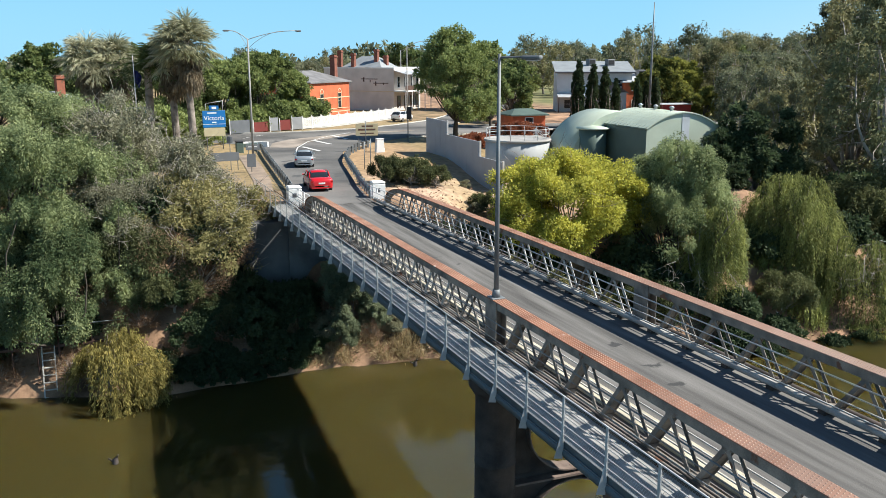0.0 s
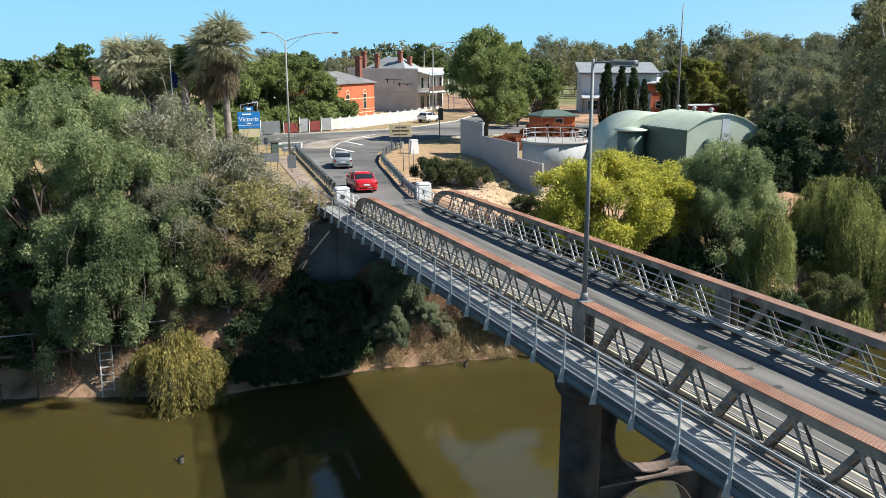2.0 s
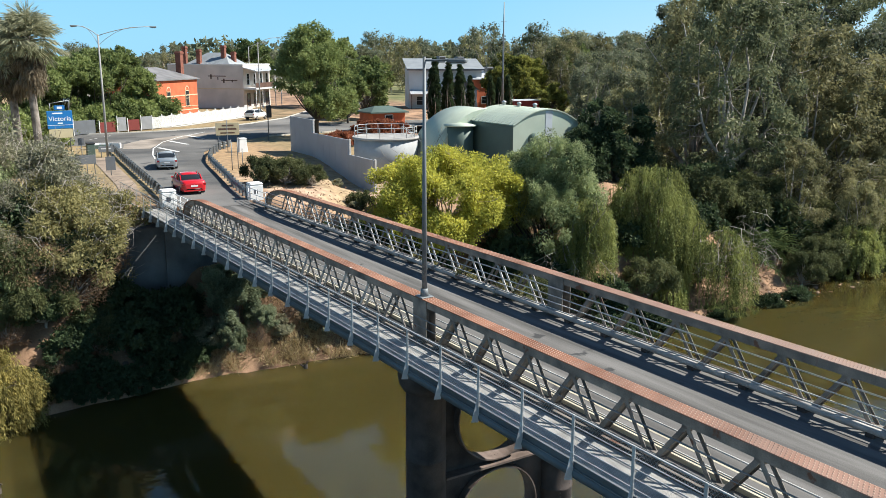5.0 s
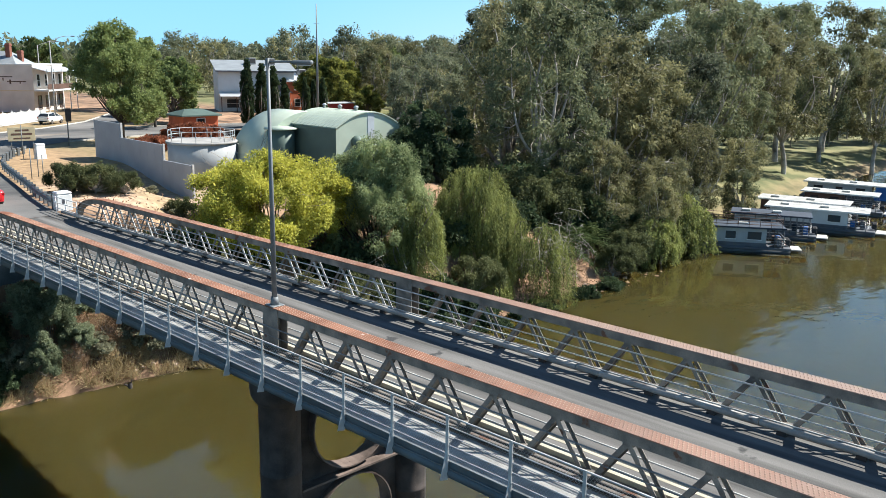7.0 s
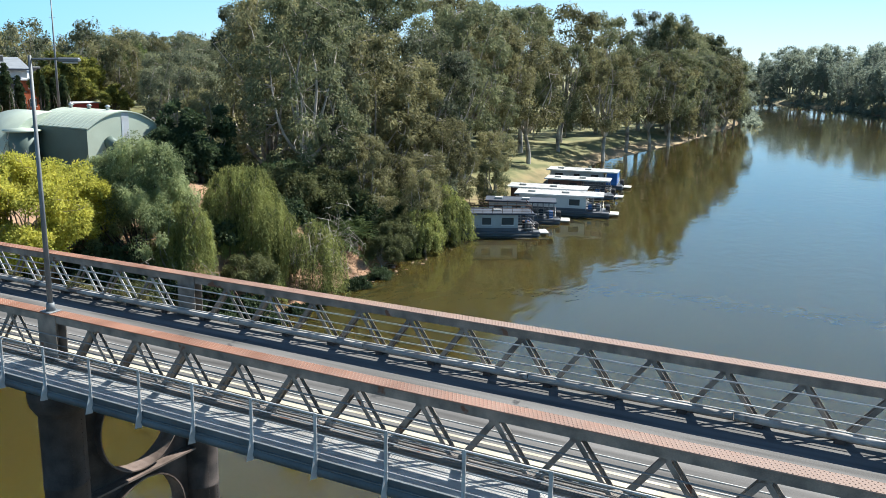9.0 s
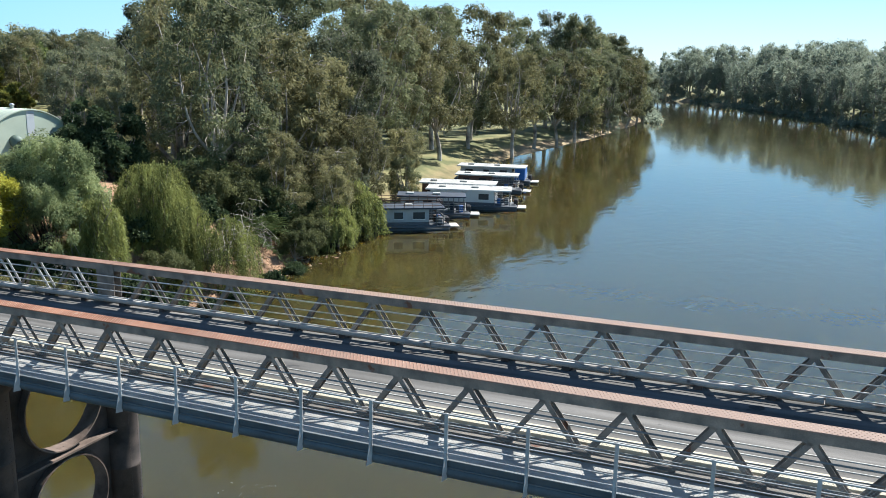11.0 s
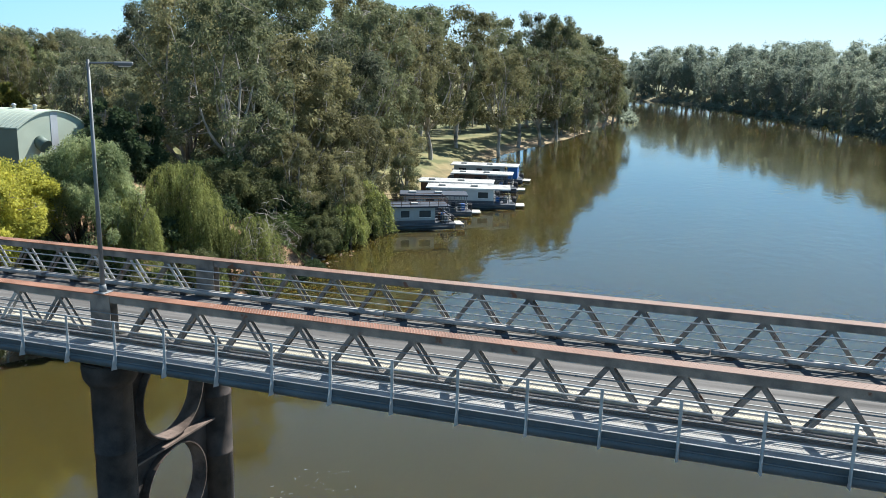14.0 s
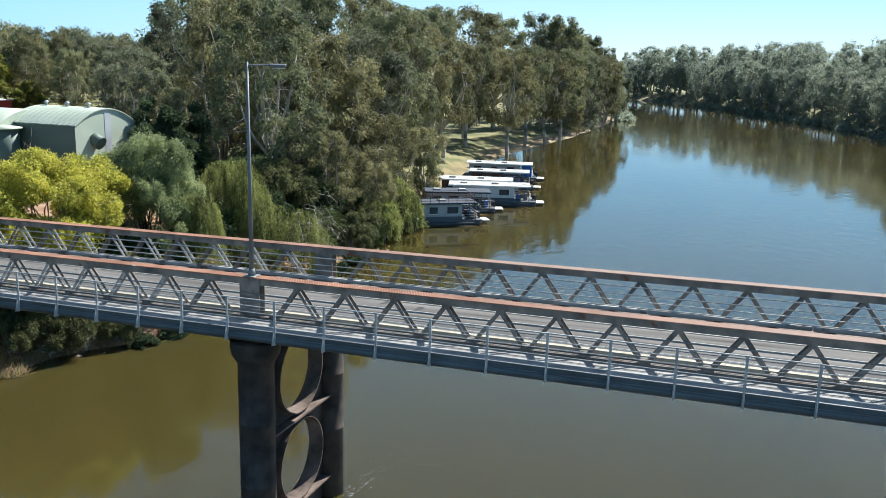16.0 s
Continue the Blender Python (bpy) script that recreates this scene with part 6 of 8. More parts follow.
pipe(bm, [(46.0, SY0 - 0.75, 10.75), (46.0, SY0 - 0.1, 11.1), (46.0, SY0 + 0.1, 11.2)], [0.62, 0.58, 0.58], 18)
part("vent_duct", bm, M_sheddark, shed, "round dark ventilation duct")
bm = bmesh.new()
box(bm, SX0 + 3.7, SX0 + 4.5, SY0 - 0.03, SY0 + 0.01, 7, 13.7)
part("cladding_strip", bm, M_tin, shed, "bare metal cladding strip")

M_tankgrey = material("blue_grey_tank_shell", (0.33, 0.34, 0.34), 0.7, 0, 0.6, 16, 0.15, 0.1)
tank = thing("water_tank", "round pale grey tank with walkway and rail on top", "tank", m=pose(37.3, 76.0, 0))
bm = bmesh.new()
pipe(bm, [(0, 0, 7.0), (0, 0, 10.55)], 3.2, 36)
part("shell", bm, M_tankgrey, tank)
bm = bmesh.new()
pipe(bm, [(0, 0, 10.55), (0, 0, 10.75)], 3.35, 36)
part("rim", bm, M_conc, tank)
for k in range(14):
    a = 2 * math.pi * k / 14
    bm = bmesh.new()
    pipe(bm, [(3.1 * math.cos(a), 3.1 * math.sin(a), 10.75), (3.1 * math.cos(a), 3.1 * math.sin(a), 11.75)], 0.03, 6)
    part("rail_post", bm, M_galv, tank)
for rz in (11.25, 11.75):
    bm = bmesh.new()
    pipe(bm, [(3.1 * math.cos(2 * math.pi * k / 28), 3.1 * math.sin(2 * math.pi * k / 28), rz) for k in range(29)], 0.03, 6, False)
    part("rail", bm, M_galv, tank)

wall = thing("panel_wall", "stepped blue-grey panel wall round the water works", "wall")
for y0, y1, z1, zb in ((83.0, 89.0, 12.1, 7.6), (74.3, 82.995, 10.75, 6.8), (69.0, 74.295, 9.35, 5.8)):
    n = max(1, round((y1 - y0) / 1.5))
    for k in range(n):
        bm = bmesh.new()
        box(bm, 32.3, 32.42, y0 + (y1 - y0) * k / n + 0.01, y0 + (y1 - y0) * (k + 1) / n - 0.01, zb, z1)
        part("panel", bm, M_panel, wall)
    bm = bmesh.new()
    box(bm, 32.42, 32.6, y0 - 0.05, y0 + 0.12, zb, z1 + 0.05)
    part("post", bm, M_galv, wall)

# far houses
M_housegrey = material("pale_grey_weatherboard", (0.60, 0.62, 0.62), 0.8, 0, 0.5, 14, 0.08, 0.1)


def plain_house(name, label, x, y, w, d, h, turn, wall_mat, roof_mat, rise=1.6, ridge=0.3):
    ho = thing(name, label, "house", "houses of the town", at45(x, y, turn))
    bm = bmesh.new()
    box(bm, -w / 2, w / 2, -d / 2, d / 2, -0.3, h)
    part("wall", bm, wall_mat, ho)
    bm = bmesh.new()
    hip_roof(bm, -w / 2, w / 2, -d / 2, d / 2, h + 0.18, rise, 0.4, ridge)
    part("roof", bm, roof_mat, ho)
    for i in range(max(1, int(w / 3.5))):
        wx = -w / 2 + (i + 0.5) * w / max(1, int(w / 3.5))
        for fz in ([1.0, 4.2] if h > 5 else [1.0]):
            window(ho, wx, -d / 2 - 0.02, fz, 1.1, 1.3, "-y", frame_mat=M_white)
    return ho


def skillion_house():
    """Two storeys under one roof plane that rises to the back, with a lower wing and a porch roof before it."""
    ho = thing("grey_house", "pale grey two-storey house with a grey sheet roof", "house", "houses of the town", at45(89.2, 149.5, -24))
    bm = bmesh.new()
    v = [bm.verts.new(p) for x in (-7.2, 7.2) for p in ((x, -4.5, -0.4), (x, 4.5, -0.4), (x, 4.5, 9.3), (x, -4.5, 7.6))]
    for f in ((0, 1, 2, 3), (7, 6, 5, 4), (0, 4, 5, 1), (1, 5, 6, 2), (2, 6, 7, 3), (3, 7, 4, 0)):
        bm.faces.new([v[i] for i in f])
    part("wall", bm, M_housegrey, ho)
    bm = bmesh.new()
    bar(bm, (0, -5.2, 7.62), (0, 5.0, 9.54), 15.4, 0.16)
    part("roof", bm, M_lead, ho)
    bm = bmesh.new()
    box(bm, -7.7, 7.7, -5.32, -5.2, 7.36, 7.66)
    part("gutter", bm, M_slate, ho)
    bm = bmesh.new()
    box(bm, -0.8, 5.6, -8.6, -4.52, -0.4, 3.9)
    part("wing", bm, M_housegrey, ho)
    bm = bmesh.new()
    v = [bm.verts.new(p) for y in (-8.9, -4.53) for p in ((-1.3, y, 3.8), (2.4, y, 6.1), (6.1, y, 3.8), (-1.3, y, 3.62), (2.4, y, 5.92), (6.1, y, 3.62))]
    for f in ((0, 1, 7, 6), (1, 2, 8, 7), (3, 9, 10, 4), (4, 10, 11, 5), (0, 3, 4, 1), (1, 4, 5, 2), (0, 6, 9, 3), (2, 5, 11, 8)):
        bm.faces.new([v[i] for i in f])
    v = [bm.verts.new(p) for p in ((-0.8, -8.58, 3.9), (5.6, -8.58, 3.9), (2.4, -8.58, 5.85))]
    bm.faces.new(v)
    part("wing_roof", bm, M_slate, ho, "dark gable roof of the lower wing")
    bm = bmesh.new()
    bar(bm, (-4.2, -7.6, 2.9), (-4.2, -4.55, 3.5), 6.0, 0.12)
    part("porch_roof", bm, M_tin, ho)
    for px in (-7.0, -4.2, -1.4):
        bm = bmesh.new()
        box(bm, px - 0.07, px + 0.07, -7.5, -7.36, -0.4, 2.9)
        part("porch_post", bm, M_timber, ho)
    window(ho, 5.2, -4.52, 4.9, 1.6, 1.2, "-y", frame_mat=M_white)
    window(ho, 2.4, -8.62, 1.0, 1.6, 1.5, "-y", frame_mat=M_white)
    window(ho, -4.6, -4.52, 0.7, 2.2, 1.6, "-y", frame_mat=M_white)


skillion_house()
plain_house("brick_villa", "brick house with pale grey hip roof", 97.5, 146, 9.5, 9, 5.6, -10, M_brick, M_tin, 1.6)
red_shed = thing("red_shed", "low dark red shed with a pale flat roof", "shed", "", at45(91.5, 126.5, -8))
bm = bmesh.new()
box(bm, -3.2, 3.2, -1.6, 1.6, -0.3, 2.3)
part("wall", bm, material("dark_red_sheet", (0.30, 0.035, 0.03), 0.6, 0, 0.8, 14, 0.15, 0.1), red_shed)
bm = bmesh.new()
box(bm, -3.5, 3.5, -1.9, 1.9, 2.3, 2.45, bevel=0.03)
part("roof", bm, M_tin, red_shed)
plain_house("toilet_block", "small brick block with green roof", 52.6, 106, 5, 4, 2.6, 0, M_brick, M_sheddark, 0.7)
plain_house("far_house", "low house with pale metal roof among trees", -7.5, 112, 7, 6, 5.0, 20, M_band, M_lead, 1.2)
plain_house("far_house", "low house with pale metal roof among trees", 33, 205, 14, 9, 6.0, 30, M_white, M_tin, 1.5)

# street trees and palms
plant(round_tree(61, 12.4, 6.0, 0.04, 320, 210, 0.22, 0.14, M_green, "street_tree", "large leafy green street tree at the crossing", 0.2, "street trees", 0.15, M_darkbark, lobes=24, lobe=0.36), 41.5, 103)
plant(round_tree(62, 10.5, 5.0, 0.02, 200, 190, 0.26, 0.17, M_green, "street_tree", "dense green garden tree beside the brick building", 0.2, "street trees", 0.15, M_darkbark, lobes=18, lobe=0.38), 13.5, 124)
town_tree = plant(round_tree(65, 10.5, 5.0, 0.02, 150, 110, 0.34, 0.24, M_green, "street_tree", "dense green garden tree of the town", 0.2, "street trees", 0.15, M_darkbark, lobes=18, lobe=0.38), -20, 128)
for i, (x, y, s) in enumerate(((19.5, 128, 1.1), (24.5, 133, 0.85), (8.5, 121, 0.95), (61, 128, 0.8), (67, 140, 0.9), (54, 120, 0.7), (-2, 128, 1.0), (-14, 122, 0.9), (6, 140, 1.1), (-30, 120, 1.1), (-9, 116, 0.8), (-19, 112, 0.9), (-38, 112, 1.0), (-26, 135, 1.2), (-44, 130, 1.2), (-8, 140, 1.1), (-55, 118, 1.1), (70, 160, 1.2), (60, 185, 1.2), (118, 146, 1.2))):
    plant_copy(town_tree if i > 2 else bpy.data.objects["street_tree.001"], x, y, 50 * i, s)
cyp = round_tree(63, 8.0, 0.66, 0.0, 240, 130, 0.2, 0.1, M_dark, "cypress", "slim dark pencil cypress", -0.6, "row of cypresses", 0.4)
for i, (x, y, s) in enumerate(((64.6, 112, 1.15), (67.1, 112, 1.08), (69.2, 112, 1.04), (71.2, 112, 0.84), (75.1, 112, 0.84), (76.7, 112, 0.80), (78.4, 112, 0.84))):
    if i:
        plant_copy(cyp, x, y, 40 * i, s, TOWN)
    else:
        plant(cyp, x, y, 0, s, TOWN)
plant(palm_tree(71, 12.2, True, "tall fan palm with shaggy skirt of dead fronds", 2.6, 80), 7.8, 97)
plant(palm_tree(72, 11.1, True, "fan palm with shaggy dead fronds", 2.5, 70), 6.3, 99.5)
plant(palm_tree(73, 10.4, True, "shorter fan palm with dead fronds", 2.35, 66), -2.4, 105)
plant(palm_tree(74, 10.4, True, "shorter fan palm with dead fronds", 2.35, 66), 0.4, 105.6)
plant(palm_tree(75, 9.6, False, "dark date palm with arching fronds", 4.4, 90), 3.6, 101)

golden = plant(round_tree(66, 10.2, 4.4, 0.02, 170, 150, 0.3, 0.2, M_yellowgreen, "garden_tree", "round yellow-green garden tree", 0.2, "garden trees", 0.16, M_darkbark, lobes=16, lobe=0.4), 94.5, 133)
plant_copy(golden, 100.5, 136, 80, 0.95)
plant_copy(golden, 97.0, 124, 150, 0.62)
plant_copy(fern, 64.6, 82.5, 20, 1.25)

# mast, street lamps, welcome sign
mast = thing("radio_mast", "slim grey radio mast with a small aerial", "mast", m=pose(75.9, 110, TOWN))
bm = bmesh.new()
pipe(bm, [(0, 0, -0.2), (0, 0, 9), (0, 0, 18.3)], [0.2, 0.15, 0.07], 8)
part("pole", bm, M_galv_dark, mast)
bm = bmesh.new()
bar(bm, (-0.5, 0, 15.4), (0.5, 0, 15.4), 0.04, 0.04)
part("aerial", bm, M_galv_dark, mast)
street_lamp("street_lamp", "double-armed tall street lamp at the approach", (13.1, 89, TOWN), 12.2, [(-1.9, 0.2, 0.9, 2), (4.8, -1.0, 0.9, 2)], 0.13, 0.07, M_conc)
street_lamp("street_lamp", "tall street lamp on the town street", (47.6, 141, TOWN), 12.3, [(3.2, -0.6, 0.9, 2)], 0.13, 0.07, M_conc)
street_lamp("street_lamp", "tall street lamp on the town street", (56, 170, TOWN), 11.8, [(3.2, -0.6, 0.9, 2)], 0.13, 0.07, M_conc)

# brick chimney of the house behind the palms, a flag and a portal frame on the bank
chimney(bpy.data.objects["far_house"], 1.2, -1.5, 4.8, 8.3, 0.9, material("dull_brick", (0.33, 0.115, 0.07), 0.9, 0, 1, 14, 0.25, 0.2))
garden = round_tree(64, 3.2, 2.6, 0.0, 50, 130, 0.27, 0.17, M_green, "garden_hedge", "dense dark green garden shrub behind the yard fence", 0.2, "garden shrubs", 0.26)
plant(garden, 14.0, 121.6)
for i, (x, y, s) in enumerate(((10.2, 119.4, 1.2), (6.4, 113, 1.3), (2.5, 110, 1.4), (-2, 112, 1.4), (18.2, 123.8, 1.1), (21.5, 126.0, 1.2), (24.5, 128.4, 1.2), (28.0, 131.2, 1.3), (6.6, 108.4, 1.1), (0.4, 101.5, 1.3), (-3.6, 100.5, 1.4), (4.6, 104.8, 1.4), (-7.5, 101.5, 1.4), (9.8, 105.6, 0.9))):
    plant_copy(garden, x, y, 61 * i, s)
flag = thing("flag_pole", "white flag pole with a limp navy flag", "flag", m=pose(2.2, 98, TOWN))
bm = bmesh.new()
pipe(bm, [(0, 0, -0.3), (0, 0, 10.6)], [0.06, 0.035], 8)
part("pole", bm, M_paint, flag)
bm = bmesh.new()
rows = [[bm.verts.new((0.05 + 0.75 * u * (0.5 + 0.5 * (1 - v)), 0.18 * math.sin(9 * u + 2 * v), 9.0 - 1.3 * v - 0.7 * u * u)) for u in (k / 10 for k in range(11))] for v in (k / 6 for k in range(7))]
for p, q in zip(rows, rows[1:]):
    for k in range(10):
        f = bm.faces.new((p[k], p[k + 1], q[k + 1], q[k]))
        f.smooth = True
bmesh.ops.solidify(bm, geom=bm.faces[:], thickness=0.012)
part("cloth", bm, material("navy_flag_cloth", (0.02, 0.03, 0.16), 0.8, 0, 1.5, 30, 0.3, 0.1, flecks=(2.2, 0.66, (0.6, 0.6, 0.62))), flag, "limp navy cloth")
gate = thing("portal_frame", "dark steel portal frame with a white notice", "frame", m=pose(1.9, 90, TOWN))
bm = bmesh.new()
for a, b in (((-0.9, 0, -0.3), (-0.9, 0, 5.4)), ((0.9, 0, -0.3), (0.9, 0, 5.4)), ((-0.97, 0, 5.4), (0.97, 0, 5.4))):
    bar(bm, a, b, 0.12, 0.12, (0, 1, 0))
part("frame", bm, M_sheddark, gate)
bm = bmesh.new()
box(bm, 0.45, 0.8, -0.09, -0.065, 3.9, 4.4)
part("notice", bm, M_paint, gate)

# ---- cars ----
M_carglass = material("car_glass", (0.02, 0.025, 0.03), 0.06, 0, 1, 5, 0.1, 0)
M_tyre = material("tyre_rubber", (0.025, 0.025, 0.026), 0.85, 0, 5, 40, 0.2, 0.1)
M_rim = material("alloy_rim", (0.45, 0.46, 0.48), 0.3, 0.9, 5, 40, 0.1, 0)
M_tail = material("red_lamp", (0.35, 0.01, 0.01), 0.2, 0, 5, 40, 0.1, 0)
M_plastic = material("black_plastic", (0.02, 0.02, 0.022), 0.6, 0, 5, 40, 0.1, 0)


def car_paint(name, colour, metal=0.0):
    m = material(name, colour, 0.28, metal, 2, 60, 0.04, 0)
    m.node_tree.nodes["Principled BSDF"].inputs["Coat Weight"].default_value = 0.8
    return m


def loft(bm, rows):
    vs = [[bm.verts.new(p) for p in row] for row in rows]
    for a, b in zip(vs, vs[1:]):
        for k in range(len(a) - 1):
            f = bm.faces.new((a[k], b[k], b[k + 1], a[k + 1]))
            f.smooth = True
    bm.faces.new(vs[0])
    bm.faces.new(vs[-1][::-1])


def car(label, paint, x, y, turn, z=TOWN + 0.05, length=4.9, suv=False):
    """A saloon that looks along +y: body, glasshouse, roof, wheels, lamps."""
    c = thing("car", label, "car", "cars on the road", pose(x, y, z, 0, 0, turn))
    h = length / 2
    up = 0.18 if suv else 0.0
    st = [(-1.0, 0.60, 0.48, 0.80), (-0.985, 0.80, 0.30, 0.96), (-0.9, 0.88, 0.24, 1.04), (-0.72, 0.91, 0.2, 1.05), (-0.45, 0.925, 0.2, 0.98), (0.0, 0.925, 0.2, 0.95), (0.3, 0.92, 0.2, 0.95), (0.5, 0.91, 0.2, 0.93), (0.75, 0.89, 0.2, 0.84), (0.9, 0.83, 0.24, 0.74), (0.975, 0.70, 0.3, 0.64), (1.0, 0.5, 0.4, 0.55)]
    bm = bmesh.new()
    rows = []
    for f, w, lo, hi in st:
        lo, hi = lo + up * 0.5, hi + up
        mid = (lo + hi) / 2 + 0.05
        rows.append([(sx * ww, f * h, zz) for sx, ww, zz in ((-1, w * 0.86, lo), (-1, w, lo + 0.12), (-1, w * 1.01, mid), (-1, w * 0.97, hi - 0.06), (-1, w * 0.86, hi), (0, 0, hi + 0.03), (1, w * 0.86, hi), (1, w * 0.97, hi - 0.06), (1, w * 1.01, mid), (1, w, lo + 0.12), (1, w * 0.86, lo))])
    loft(bm, rows)
    body = part("body", bm, paint, c)
    top = 1.62 if suv else 1.42
    rear = -0.97 if suv else -0.62
    gl = [(rear, 0.74, 0.98 + up, 0.99 + up), (rear + 0.22, 0.72, 0.96 + up, top - 0.06), (-0.1, 0.72, 0.95 + up, top), (0.12, 0.71, 0.95 + up, top - 0.02), (0.42, 0.76, 0.93 + up, 0.95 + up)]
    bm = bmesh.new()
    loft(bm, [[(-w * 1.14, f * h, lo), (-w * 1.0, f * h, lo + (hi - lo) * 0.8), (-w * 0.8, f * h, hi), (0, f * h, hi + 0.015), (w * 0.8, f * h, hi), (w * 1.0, f * h, lo + (hi - lo) * 0.8), (w * 1.14, f * h, lo)] for f, w, lo, hi in gl])
    part("glasshouse", bm, M_carglass, c, "dark tinted car windows")
    bm = bmesh.new()
    rf = gl[1:4]
    loft(bm, [[(-w * 0.90, f * h, hi - 0.07), (-w * 0.78, f * h, hi + 0.02), (0, f * h, hi + 0.045), (w * 0.78, f * h, hi + 0.02), (w * 0.90, f * h, hi - 0.07)] for f, w, lo, hi in rf])
    part("roof", bm, paint, c)
    for sx in (-1, 1):
        for f0, f1, z0, z1 in ((rear + 0.02, rear + 0.22, 1.0 + up, top - 0.05), (0.13, 0.42, top - 0.02, 0.95 + up), (-0.12, -0.1, top - 0.02, 0.95 + up)):
            bm = bmesh.new()
            bar(bm, (sx * 0.79, f0 * h, z0), (sx * 0.74 if z1 > z0 else sx * 0.86, f1 * h, z1), 0.06, 0.07, (0, 0.5, 1))
            part("pillar", bm, paint, c)
        bm = bmesh.new()
        box(bm, sx * 0.98 - 0.09, sx * 0.98 + 0.09, 0.36 * h, 0.36 * h + 0.1, 0.94 + up, 1.06 + up, bevel=0.02)
        part("mirror", bm, paint, c)
        bm = bmesh.new()
        box(bm, sx * 0.70 - 0.17, sx * 0.70 + 0.17, -h * 0.985 - 0.02, -h * 0.93, 0.72 + up, 0.88 + up, bevel=0.02)
        part("tail_lamp", bm, M_tail, body, "red tail lamp")
        for fy in (-0.58, 0.60):
            bm = bmesh.new()
            pipe(bm, [(sx * 0.70, fy * h, 0.32), (sx * 0.93, fy * h, 0.32)], 0.325, 20)
            tyre = part("wheel", bm, M_tyre, c, "black tyre")
            bm = bmesh.new()
            pipe(bm, [(sx * 0.90, fy * h, 0.32), (sx * 0.94, fy * h, 0.32)], 0.22, 14)
            part("rim", bm, M_rim, tyre, "alloy rim")
    bm = bmesh.new()
    box(bm, -0.26, 0.26, -h - 0.015, -h * 0.97, 0.62 + up, 0.74 + up)
    part("number_plate", bm, M_paint, body, "blank number plate")
    bm = bmesh.new()
    box(bm, -0.8, 0.8, -h * 0.99, -h * 0.9, 0.26 + up * 0.5, 0.38 + up * 0.5, bevel=0.03)
    part("bumper", bm, M_plastic if suv else paint, body)
    return c


car("shiny red saloon car driving off the bridge", car_paint("red_car_paint", (0.62, 0.012, 0.018)), 14.75, 66.3, -4)
car("silver saloon car on the approach road", car_paint("silver_car_paint", (0.42, 0.45, 0.46), 0.5), 16.9, 81.5, -12)
car("white four-wheel drive parked by the street", car_paint("white_car_paint", (0.75, 0.75, 0.74)), 44.5, 134.5, -48, suv=True, length=4.7)

# ---- houseboats ----
M_awning = material("weathered_white_roof", (0.42, 0.42, 0.40), 0.8, 0.0, 0.6, 12, 0.25, 0.1, spec=0.2, flecks=(0.9, 0.6, (0.26, 0.26, 0.25)))
M_hull = material("boat_hull", (0.10, 0.11, 0.125), 0.6, 0.1, 1, 20, 0.2, 0.1)
M_cabin = material("pale_blue_cabin", (0.37, 0.39, 0.40), 0.6, 0, 1, 20, 0.12, 0.1)
M_navy = material("dark_canopy", (0.03, 0.045, 0.07), 0.7, 0, 1, 20, 0.2, 0.1)
M_blue = material("blue_tarpaulin", (0.02, 0.13, 0.40), 0.6, 0, 1, 20, 0.2, 0.2)


